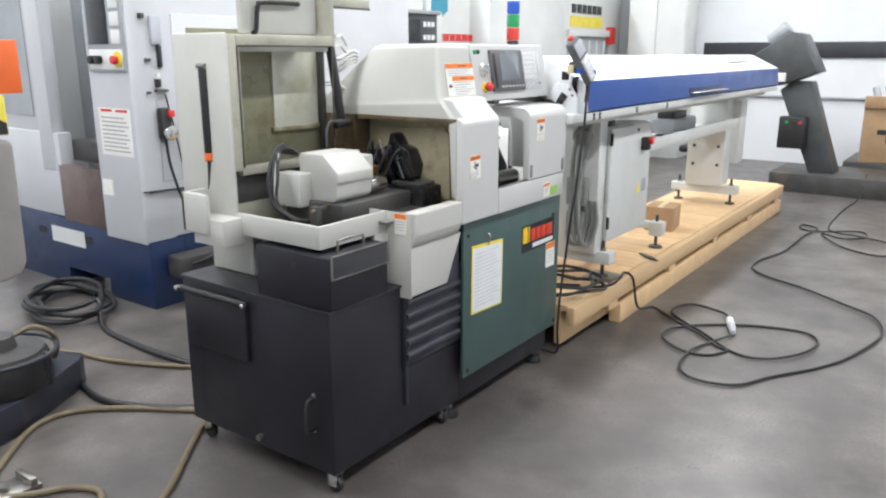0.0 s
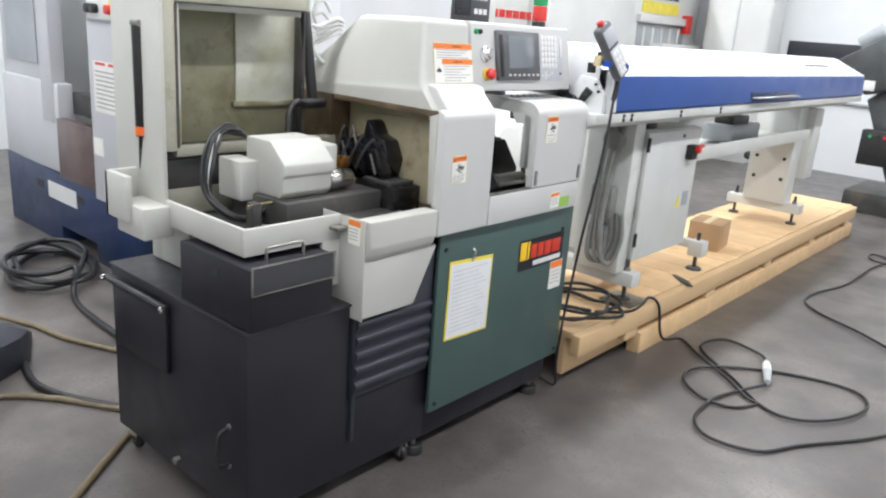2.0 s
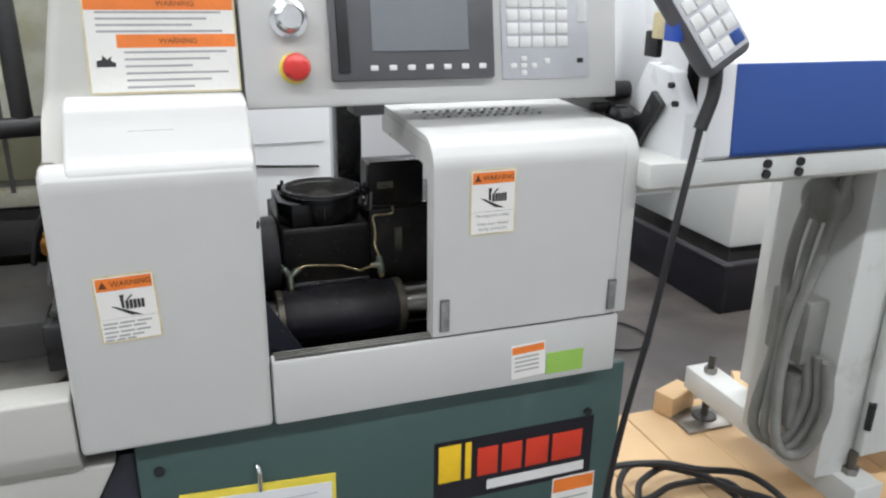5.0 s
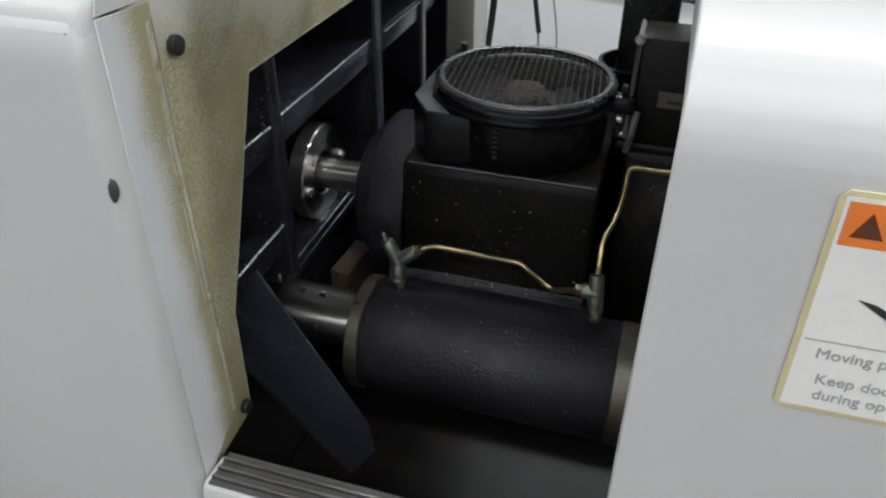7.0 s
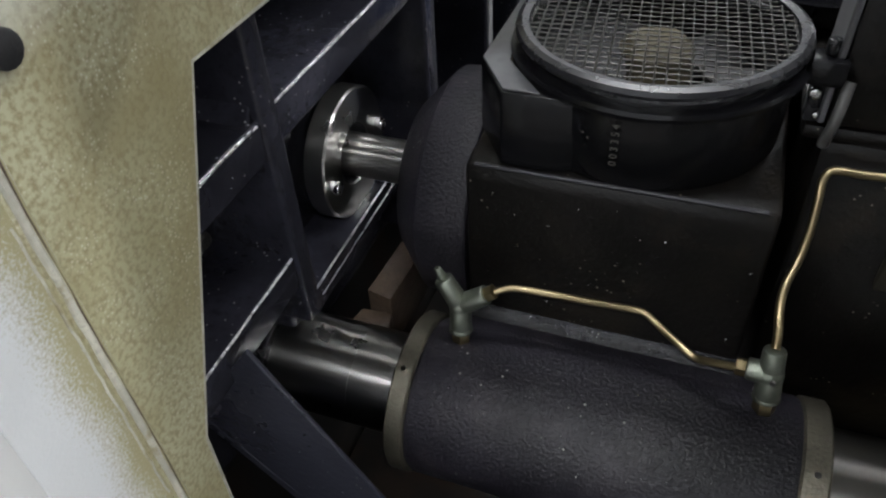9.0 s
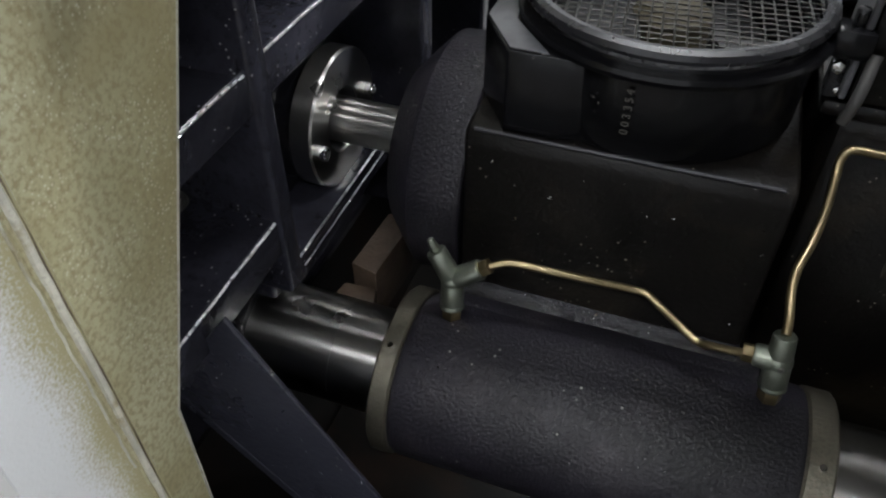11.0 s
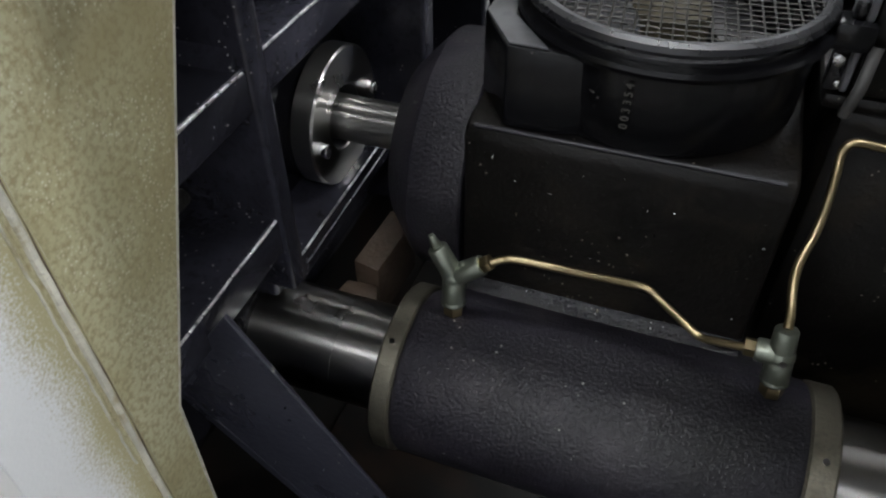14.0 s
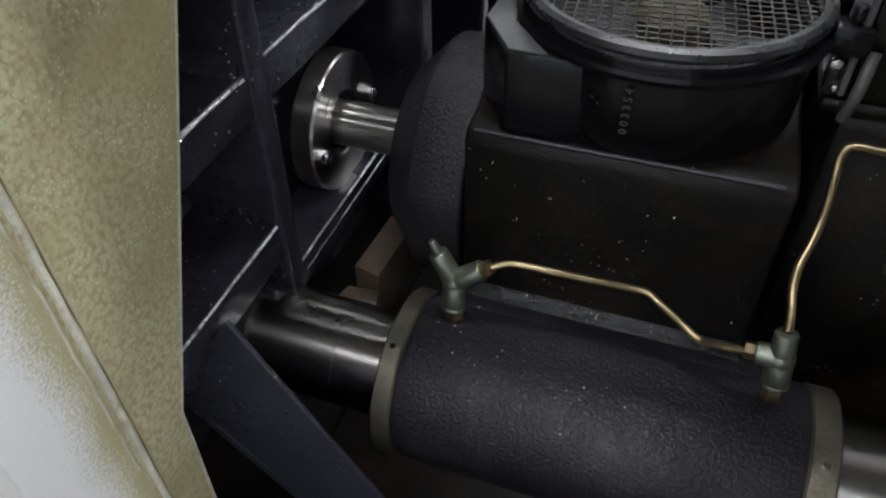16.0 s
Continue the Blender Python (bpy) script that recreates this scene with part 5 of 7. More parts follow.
for i in range(5):
    y = 0.27 + i * 0.045
    part("tool_holder", P([(y - 0.03, 1.06), (y - 0.036, 1.085), (y + 0.012, 1.165 + 0.012 * (i % 3)), (y + 0.026, 1.16 + 0.012 * (i % 3)), (y + 0.006, 1.09)], "x", -0.085 + 0.008 * (i % 2), -0.045, 0.003), "gloss_black", gt)
for i, (y, z) in enumerate(((0.262, 1.075), (0.36, 1.16), (0.41, 1.10))):
    part("tool_bit", C((-0.095, y, z), (-0.088, y + 0.035, z + 0.065), 0.004, n=8), "iron", gt)
for i in range(4):
    part("coolant_pipe", T([(-0.06, 0.30 + 0.05 * i, 1.16), (-0.085, 0.29 + 0.05 * i, 1.19 + 0.01 * i), (-0.11, 0.31 + 0.045 * i, 1.15), (-0.125, 0.33 + 0.04 * i, 1.09 + 0.01 * i)], 0.005, 8, 5), "cable", gt)
part("copper_nozzle", B((-0.125, -0.075, 0.405, 0.445, 1.075, 1.115), bevel=0.009), "amber_metal", gt)
# white segmented hoses at the rear of the hood
stem = [(-0.062, 0.66, 1.665), (-0.045, 0.66, 1.63), (-0.060, 0.66, 1.59), (-0.040, 0.66, 1.55), (-0.058, 0.66, 1.51), (-0.050, 0.66, 1.46), (-0.030, 0.64, 1.425), (-0.005, 0.63, 1.415), (0.0, 0.63, 1.435)]
sprays = [[(-0.050, 0.66, 1.625), (-0.015, 0.655, 1.640), (0.012, 0.65, 1.605)], [(-0.055, 0.66, 1.590), (-0.020, 0.655, 1.598), (0.008, 0.65, 1.572)]]
sprays += [[(-0.055, 0.66, 1.548 - 0.022 * i), (-0.030, 0.65 + 0.01 * i, 1.548 - 0.020 * i), (0.004, 0.65, 1.565 - 0.018 * i), (0.040, 0.64, 1.578 - 0.016 * i), (0.062, 0.635, 1.570 - 0.014 * i)] for i in range(4)]
for pts in [stem] + sprays:
    bm = bmesh.new()
    for q in smooth_path(pts, 7):
        bmesh.ops.create_icosphere(bm, subdivisions=1, radius=0.0085, matrix=Matrix.Translation(q))
    part("segmented_hose", bm, "white_hose", lathe, "white ball-jointed coolant hose")

# ---- coolant cart and chip box ----
cart = thing("coolant_cart", "black coolant tank cart on casters with small handles", "cart")
part("tank", P([(-0.744, 0.095), (0.03, 0.095), (0.03, 0.372), (-0.357, 0.372), (-0.357, 0.712), (-0.744, 0.712)], "y", 0.072, 0.88, 0.006, 2), "black_paint", cart, "black sheet steel tank")
# Lighter black than the tank, to paint in the lid's edge highlight.
part("tank_lid", B((-0.750, -0.353, 0.066, 0.885, 0.710, 0.718), bevel=0.0025), "edge_black", cart, "black tank lid, lighter for its edge highlight")
hatch = part("hatch", B((-0.762, -0.744, 0.49, 0.84, 0.44, 0.665), bevel=0.004), "black_paint", cart)
part("hinge_bar", C((-0.768, 0.47, 0.672), (-0.768, 0.86, 0.672), 0.013, n=16, bevel=0.003), "black_plastic", hatch)
for hy in (0.475, 0.865):
    part("hinge_knob", C((-0.772, hy, 0.672), (-0.79, hy, 0.672), 0.011, n=16, bevel=0.003), "chrome", hatch)
hd = part("pull_handle", T([(-0.746, 0.16, 0.385), (-0.78, 0.16, 0.375), (-0.788, 0.16, 0.33), (-0.786, 0.16, 0.27), (-0.746, 0.16, 0.26)], 0.007), "black_plastic", cart, "black pull handle")
for hz in (0.388, 0.256):
    part("handle_screw", C((-0.744, 0.16, hz), (-0.752, 0.16, hz), 0.010, n=14, bevel=0.002), "dull_steel", hd)
part("drain_plug", C((-0.744, 0.46, 0.135), (-0.762, 0.46, 0.135), 0.014, n=6), "dull_steel", cart)
for cx, cyy in ((-0.70, 0.115), (-0.70, 0.83), (-0.04, 0.115), (-0.04, 0.83)):
    ca = part("caster", B((cx - 0.022, cx + 0.022, cyy - 0.022, cyy + 0.022, 0.075, 0.097), bevel=0.003), "dull_steel", cart)
    for sx in (-0.018, 0.013):
        part("caster_fork", B((cx + sx, cx + sx + 0.005, cyy - 0.02, cyy + 0.02, 0.03, 0.08), bevel=0.001), "chrome", ca)
    part("caster_wheel", C((cx - 0.011, cyy, 0.032), (cx + 0.011, cyy, 0.032), 0.032, n=24, bevel=0.004), "rubber", ca)
box = thing("chip_box", "black sheet metal chip box on top of the coolant cart", "box")
part("shell", B((-0.740, -0.44, 0.064, 0.43, 0.7185, 0.905), bevel=0.006), "black_paint", box)
part("slot", B((-0.7418, -0.739, 0.22, 0.25, 0.845, 0.866), bevel=0), "cable", box)
part("box_handle", T([(-0.66, 0.10, 0.905), (-0.66, 0.10, 0.940), (-0.645, 0.10, 0.948), (-0.545, 0.10, 0.948), (-0.53, 0.10, 0.940), (-0.53, 0.10, 0.905)], 0.005, 10, 4), "dull_steel", box)
part("clear_guard", P([(-0.736, 0.834), (-0.442, 0.834), (-0.442, 0.912), (-0.736, 0.912)], "y", 0.055, 0.058, 0.0005, 1), "glass", box, "clear plastic guard with a metal edge")
part("guard_edge", B((-0.741, -0.7365, 0.053, 0.060, 0.830, 0.915), (-0.7365, -0.44, 0.053, 0.060, 0.830, 0.834), (-0.7365, -0.44, 0.053, 0.060, 0.911, 0.915), bevel=0.001), "dull_steel", box)

# white cabinet behind the side bay, and the leads that hang before it
cab = thing("white_cabinet", "white steel cabinet with a thin door seam standing behind the lathe", "cabinet")
rp = part("cabinet_body", B((0.06, 0.60, 1.42, 1.56, 0.0, 1.27), bevel=0.004), "feeder_white", cab, "white cabinet body")
part("door_seam", B((0.2342, 0.2362, 1.4175, 1.4196, 1.053, 1.26), (0.2363, 0.58, 1.4175, 1.4196, 1.053, 1.0548), bevel=0), "far_grey", rp)
part("seam_latch", B((0.2385, 0.246, 1.415, 1.4195, 1.068, 1.078), bevel=0.001), "far_grey", rp)
part("panel_cable", T([(0.07, 1.416, 1.001), (0.113, 1.416, 0.999), (0.208, 1.416, 0.997), (0.30, 1.416, 0.990), (0.402, 1.416, 0.981), (0.56, 1.416, 0.972)], 0.0035, 8, 4), "cable", rp)
part("cable_clip", B((0.108, 0.124, 1.412, 1.4195, 0.994, 1.010), bevel=0.002), "red", rp, "small orange cable clip")
part("hanging_hose", T([(0.256, 0.60, 1.41), (0.262, 0.624, 1.40), (0.264, 0.626, 1.37), (0.2645, 0.626, 1.27), (0.2640, 0.624, 1.17), (0.2600, 0.618, 1.11)], 0.0040, 8, 5), "cable", lathe)
part("hanging_lead", T([(0.165, 0.79, 1.42), (0.172, 1.08, 1.41), (0.180, 1.25, 1.27), (0.186, 1.25, 1.164), (0.197, 1.25, 1.03), (0.213, 1.25, 0.93), (0.215, 1.25, 0.80)], 0.0022, 6, 5), "grey_hose", lathe)
part("hanging_lead", T([(0.185, 0.79, 1.43), (0.197, 1.10, 1.42), (0.207, 1.25, 1.27), (0.213, 1.25, 1.164), (0.232, 1.25, 1.03), (0.250, 1.25, 0.93), (0.256, 1.25, 0.80)], 0.0018, 6, 5), "grey_hose", lathe)
part("lead_plug", C((0.198, 1.248, 1.02), (0.214, 1.248, 0.93), 0.0050, n=10), "cable", lathe)

# ---- bar feeder on its pallet ----
feeder = thing("bar_feeder", "long white and blue bar feeder on levelling feet", "bar feeder")
FX0, FX1 = 0.945, 4.90
part("lid", P([(-0.030, 1.437), (-0.024, 1.442), (0.19, 1.548), (0.215, 1.555), (0.34, 1.555), (0.40, 1.50), (0.40, 1.285), (0.0, 1.285)], "x", FX0, FX1, 0.004), "feeder_white", feeder, "white sloping lid")
part("blue_band", P([(-0.046, 1.296), (-0.040, 1.288), (0.0, 1.286), (0.0, 1.438), (-0.030, 1.438)], "x", FX0 + 0.03, FX1, 0.003), "blue", feeder, "deep blue front band")
part("lid_end", P([(-0.044, 1.290), (-0.032, 1.440), (0.19, 1.553), (0.36, 1.53), (0.35, 1.43), (0.07, 1.279), (-0.02, 1.279)], "x", FX0 - 0.02, FX0 + 0.03, 0.004), "feeder_white", feeder)
part("beam", P([(-0.035, 1.285), (-0.035, 1.243), (-0.020, 1.240), (0.06, 1.240), (0.07, 1.205), (0.36, 1.200), (0.40, 1.285)], "x", 0.83, FX1 + 0.05, 0.004), "feeder_grey", feeder, "light grey channel beam")
for bx in (1.06, 1.13, 1.62, 2.1):
    for bz in (1.272, 1.254):
        part("beam_bolt", C((bx, -0.035, bz), (bx, -0.040, bz), 0.008, n=12), "black_plastic", feeder)
hn = part("lid_handle", B((2.50, 3.22, -0.085, -0.040, 1.316, 1.324), bevel=0.003), "alu", feeder, "long aluminium lid handle")
part("handle_recess", B((2.48, 3.24, -0.046, -0.036, 1.300, 1.350), bevel=0.003), "navy", hn)
part("lid_notch", B((3.75, 4.30, 0.08, 0.12, 1.497, 1.502), bevel=0.001), "black_plastic", feeder)
nb = part("nose_bracket", P([(0.059, 1.387), (0.028, 1.367), (0.087, 1.289), (0.058, 1.249), (0.112, 1.244), (0.118, 1.283), (0.096, 1.328)], "x", 0.882, 0.893, 0.002), "black_plastic", feeder, "black nose bracket")
part("bracket_hole", C((0.8805, 0.058, 1.357), (0.8785, 0.058, 1.357), 0.008, n=18), "iron", nb)
part("nose_plate", P([(0.03, 1.42), (0.10, 1.43), (0.16, 1.33), (0.12, 1.20), (-0.02, 1.24), (-0.02, 1.36)], "x", 0.896, 0.925, 0.004), "feeder_white", feeder)
part("nose_block", P([(0.10, 1.34), (0.13, 1.27), (0.16, 1.21), (0.42, 1.21), (0.42, 1.37), (0.17, 1.36)], "x", 0.865, 0.93, 0.005), "iron", feeder, "dark oily nose block")
part("nose_ring", lathe_profile([(0, 0.020), (0.004, 0.034), (0.03, 0.034), (0.03, 0.0)], (0.845, 0.118, 1.318), (1, 0, 0), 28), "gloss_black", feeder)
part("nose_clamp", T([(0.85, 0.155, 1.31), (0.84, 0.140, 1.296), (0.84, 0.115, 1.286), (0.84, 0.085, 1.296), (0.85, 0.075, 1.32)], 0.0025, 8, 5), "dull_steel", feeder)
part("nose_pin", C((0.83, 0.165, 1.345), (0.87, 0.165, 1.345), 0.010, n=16, bevel=0.002), "black_plastic", feeder)
for by, bz in ((0.005, 1.372), (0.02, 1.40)):
    part("nose_screw", C((0.888, by, bz), (0.896, by, bz), 0.005, n=12), "black_plastic", feeder)
part("latch_bar", B((0.925, 0.937, -0.01, 0.03, 1.35, 1.46), bevel=0.003), "black_plastic", feeder)
# cabinet
cab = part("cabinet", B((1.60, 2.225, 0.125, 0.52, 0.475, 1.155), bevel=0.006), "feeder_grey", feeder, "light grey electrical cabinet")
door = part("cabinet_door", B((1.605, 2.222, 0.095, 0.122, 0.485, 1.150), bevel=0.007, seg=3), "feeder_grey", cab)
for hz in (0.60, 1.09):
    part("door_hinge", C((1.605, 0.094, hz - 0.035), (1.605, 0.094, hz + 0.035), 0.009, n=14), "black_plastic", door)
sw = part("switch_box", B((2.055, 2.125, 0.055, 0.096, 0.985, 1.065), bevel=0.006), "black_plastic", door)
part("switch_knob", C((2.09, 0.055, 1.04), (2.09, 0.03, 1.045), 0.020, n=20, bevel=0.004), "red", sw, "red rotary switch")
part("switch_lever", B((2.11, 2.19, 0.05, 0.07, 1.045, 1.062), bevel=0.004), "red", sw)
part("rating_plate", B((2.10, 2.17, 0.093, 0.096, 0.72, 0.80), bevel=0), "far_grey", door)
part("caution_sign", P([(2.02, 0.72), (2.08, 0.72), (2.05, 0.79)], "y", 0.093, 0.096, 0), "yellow", door)
part("door_bolt", C((2.0, 0.096, 1.115), (2.0, 0.090, 1.115), 0.010, n=12), "black_plastic", door)
part("front_leg", B((1.50, 1.60, 0.12, 0.38, 0.43, 1.21), bevel=0.006), "feeder_grey", feeder)
part("cabinet_neck", B((1.70, 1.80, 0.16, 0.40, 1.155, 1.20), bevel=0.003), "black_plastic", feeder)
# conduits on the leg's side
jb = part("junction_box", B((1.44, 1.50, 0.17, 0.29, 0.72, 0.88), (1.45, 1.50, 0.18, 0.29, 0.54, 0.68), bevel=0.008), "grey_hose", feeder, "grey junction boxes")
for i, (y0, rr) in enumerate(((0.17, 0.013), (0.20, 0.010), (0.23, 0.013))):
    part("conduit", T([(1.48, y0, 1.20), (1.465 - 0.012 * i, y0 + 0.02, 1.0), (1.42 + 0.015 * i, y0 + 0.03, 0.75), (1.41, y0 + 0.01 * i, 0.53), (1.46, y0 - 0.03, 0.50), (1.48, y0 - 0.06, 0.62), (1.47, y0 - 0.05, 0.75)], rr, 10, 6), "grey_hose", jb)
part("motor_cap", C((1.45, 0.22, 1.11), (1.50, 0.22, 1.11), 0.05, 0.06, 24, 0.01), "grey_hose", feeder)


def foot_bar(x, y0, y1, z0=0.36, z1=0.435):
    fb = part("foot_bar", B((x - 0.045, x + 0.045, y0, y1, z0, z1), bevel=0.006), "feeder_grey", feeder)
    for fy in (y0 + 0.06, y1 - 0.06):
        part("levelling_bolt", C((x, fy, 0.283), (x, fy, z1 + 0.06), 0.011, n=12), "iron", fb)
        part("lock_nut", C((x, fy, z1), (x, fy, z1 + 0.018), 0.020, n=6), "dull_steel", fb)
        part("foot_pad", C((x, fy, 0.271), (x, fy, 0.288), 0.042, 0.036, 20, 0.003), "iron", fb)
    return fb


foot_bar(1.60, 0.05, 0.70)
foot_bar(4.37, 0.08, 0.66)
part("anchor_plate", B((1.51, 1.70, 0.02, 0.20, 0.269, 0.281), bevel=0.003), "dull_steel", feeder)
part("anchor_plate", B((1.50, 1.66, 0.575, 0.700, 0.269, 0.281), bevel=0.003), "dull_steel", feeder)
# short stub foot in front of the cabinet
sb = part("stub_foot", B((2.435, 2.525, 0.06, 0.15, 0.36, 0.455), bevel=0.006), "feeder_grey", feeder)
part("levelling_bolt", C((2.48, 0.11, 0.283), (2.48, 0.11, 0.50), 0.011, n=12), "iron", sb)
part("foot_pad", C((2.48, 0.11, 0.271), (2.48, 0.11, 0.288), 0.050, 0.040, 20, 0.003), "iron", sb)
part("stub_rail", B((2.455, 2.505, 0.151, 0.46, 0.40, 0.45), bevel=0.004), "feeder_grey", sb)
# rear leg and the tray between
rl = part("rear_leg", B((4.27, 4.47, 0.20, 0.52, 0.43, 1.20), bevel=0.008), "feeder_grey", feeder)
for ly, lz in ((0.25, 0.62), (0.25, 0.78), (0.46, 0.62), (0.46, 0.78)):
    part("leg_bolt", C((4.27, ly, lz), (4.264, ly, lz), 0.014, n=12), "black_plastic", rl)
part("leg_door", B((4.47, 4.66, 0.14, 0.50, 0.62, 1.17), bevel=0.008), "feeder_grey", rl)
part("bar_tray", P([(0.11, 0.955), (0.11, 1.035), (0.125, 1.035), (0.125, 0.972), (0.50, 0.972), (0.50, 1.035), (0.515, 1.035), (0.515, 0.955)], "x", 2.22, 4.28, 0.002), "feeder_grey", feeder)
mb = part("tray_motor", B((3.0, 3.5, 0.22, 0.42, 0.99, 1.10), bevel=0.012), "far_grey", feeder, "grey-green drive unit on the tray")
part("motor_top", B((3.08, 3.35, 0.25, 0.38, 1.10, 1.15), bevel=0.006), "iron", mb)

# hand pendant, hung on the feeder's nose
pend = thing("hand_pendant", "grey hand control pendant with keys, hung on the feeder nose", "remote control")
bm = B((-0.044, 0.044, -0.02, 0.022, -0.120, 0.110), bevel=0.016, seg=3)
PM = pose(0.848, -0.055, 1.540, -14, -33, 0)
bm.transform(PM)
part("body", bm, "screen_grey", pend)
bm = B((-0.036, 0.036, -0.023, -0.019, -0.105, 0.010), bevel=0.002)
bm.transform(PM)
face = part("key_field", bm, "keypad", pend, "grey key field")
for r in range(4):
    for c in range(3):
        bm = B((-0.030 + c * 0.021, -0.012 + c * 0.021, -0.026, -0.0225, -0.098 + r * 0.026, -0.078 + r * 0.026), bevel=0.001)
        bm.transform(PM)
        part("key", bm, "blue" if (r, c) == (0, 2) else "white_plastic", face)
bm = B((-0.034, 0.034, -0.0225, -0.019, 0.022, 0.090), bevel=0.002)
bm.transform(PM)
part("display", bm, "vmc_label", pend, "pale grey display")
bm = C((0.0, 0, 0.108), (0.0, 0, 0.126), 0.014, n=18, bevel=0.004)
bm.transform(PM)
part("stop_button", bm, "red", pend)
part("grip_sleeve", T([(0.908, -0.062, 1.452), (0.906, -0.068, 1.40), (0.886, -0.072, 1.345)], 0.0105), "rubber", pend)
part("pendant_hook", B((0.87, 0.90, -0.05, 0.02, 1.475, 1.53), bevel=0.004), "black_plastic", pend)
part("pendant_cable", T([(0.887, -0.072, 1.35), (0.862, -0.078, 1.22), (0.840, -0.07, 1.02), (0.812, -0.055, 0.80), (0.80, -0.04, 0.60), (0.80, -0.02, 0.40), (0.82, 0.0, 0.20), (0.88, 0.03, 0.05), (0.95, 0.15, 0.014)], 0.0058), "cable", pend, "black pendant cable")
tags = thing("tag_bundle", "small bundle of red and cream tags on the feeder nose", "tag")
for i, (c, dx, dz) in enumerate((("red", -0.05, 0.03), ("label_aged", 0.0, 0.0), ("tower_blue", -0.055, 0.0), ("black_plastic", 0.03, -0.03))):
    part("tag", B((0.84 + dx * 0.3, 0.852 + dx * 0.3, -0.02 + dx, 0.015 + dx, 1.475 + dz, 1.515 + dz), bevel=0.003), c, tags)

# pallet
pal = thing("timber_pallet", "long new pine timber pallet under the bar feeder", "pallet")
me_plank = {}
x = 1.0
i = 0
rnd = random.Random(4)
while x < 5.70:
    w = (0.184, 0.190, 0.178)[i % 3]
    if w not in me_plank:
        bm = B((0, w - 0.002, 0, 0.712, 0, 0.036), bevel=0.003, seg=1)
        me = bpy.data.meshes.new("plank")
        bm.to_mesh(me)
        bm.free()
        me.materials.append(M["pine"])
        me_plank[w] = me
    ob = new("plank", me_plank[w])
    ob.parent = pal
    ob.location = (x, 0.035 + rnd.uniform(-0.006, 0.006), 0.234 + rnd.uniform(-0.0015, 0.0015))
    x += w
    i += 1
part("edge_timber", B((0.978, 5.74, -0.018, 0.030, 0.168, 0.268), bevel=0.004), "pine", pal)
for k in range(4):
    part("stringer", B((1.02, 5.70, 0.08 + k * 0.205, 0.12 + k * 0.205, 0.034, 0.234), bevel=0.003), "pine", pal)
for k in range(5):
    xx = 1.72 + k * 0.95
    part("bottom_board", B((xx, xx + 0.14, 0.0, 0.74, 0.0, 0.034), bevel=0.003), "pine", pal)
part("bottom_runner", B((1.62, 5.72, -0.012, 0.06, 0.0, 0.118), bevel=0.003), "pine", pal)
for k in range(5):
    part("spacer_block", B((1.45 + k * 1.0, 1.58 + k * 1.0, -0.010, 0.04, 0.118, 0.168), bevel=0.003), "pine", pal)
for k, (bx, by) in enumerate(((1.545, 0.722), (1.80, 0.70))):
    blk = thing("wood_block", "small offcut block of pine on the pallet", "wood block", "offcuts")
    bm = B((-0.06, 0.06, -0.035, 0.035, 0.0, 0.07), bevel=0.003)
    bm.transform(pose(bx, by, 0.2725, 0, 0, 20 + 40 * k))
    part("block", bm, "pine", blk)
ct = thing("carton", "small closed cardboard box on the pallet", "box")
bm = B((-0.13, 0.13, -0.105, 0.105, 0.0, 0.18), bevel=0.003)
CM = pose(3.10, 0.29, 0.2725, 0, 0, 8)
bm.transform(CM)
part("carton_body", bm, "cardboard", ct)
bm = B((-0.13, 0.13, -0.02, 0.02, 0.18, 0.1812), bevel=0)
bm.transform(CM)
part("tape", bm, "label_aged", ct)
kn = thing("flat_tool", "small dark flat steel tool lying on the pallet", "tool")
bm = P([(-0.10, -0.008), (0.0, -0.03), (0.10, -0.012), (0.11, 0.006), (0.0, 0.02), (-0.10, 0.01)], "z", 0.0, 0.006, 0.001)
bm.transform(pose(2.18, 0.04, 0.2725 + 0.002, 0, 0, 54))
part("blade", bm, "iron", kn)

# ---- cables on the floor ----
cb = thing("power_cable", "long black power cable looped on the concrete floor", "cable")
Z = 0.012
loop_a = [(1.98, -0.09), (1.82, -0.27), (1.68, -0.46), (1.55, -0.61), (1.53, -0.67), (1.40, -0.60), (1.38, -0.46), (1.50, -0.32), (1.67, -0.31), (1.85, -0.44), (2.02, -0.70), (2.06, -0.95), (1.91, -1.05), (1.68, -1.00), (1.51, -0.86), (1.52, -0.70), (1.72, -0.48), (1.96, -0.21), (2.17, -0.26), (2.13, -0.46)]
loop_b = [(1.59, -0.56), (1.39, -0.51), (1.16, -0.53), (1.04, -0.64), (1.09, -0.83), (1.29, -0.94), (1.59, -1.13), (1.84, -1.23), (2.25, -1.32), (2.56, -1.25), (2.73, -1.06), (2.96, -0.77), (3.13, -0.49), (3.31, -0.35), (3.57, -0.34), (3.97, -0.43), (4.61, -0.45), (4.98, -0.50)]
loop_c = [(5.11, -0.35), (4.91, -0.37), (4.87, -0.52), (5.11, -0.82), (4.89, -0.90), (4.71, -0.74), (4.79, -0.56), (4.38, -0.79), (4.25, -1.07), (4.47, -1.20), (4.74, -1.09), (4.86, -0.85), (4.95, -0.63), (5.27, -0.55), (6.11, -0.54)]


def laid(points, period):
    """Floor points lifted a little in turn, so that crossing turns lie on one another."""
    return [(x, y, 0.008 + 0.009 * (0.5 + 0.5 * math.sin(i * period))) for i, (x, y) in enumerate(points)]


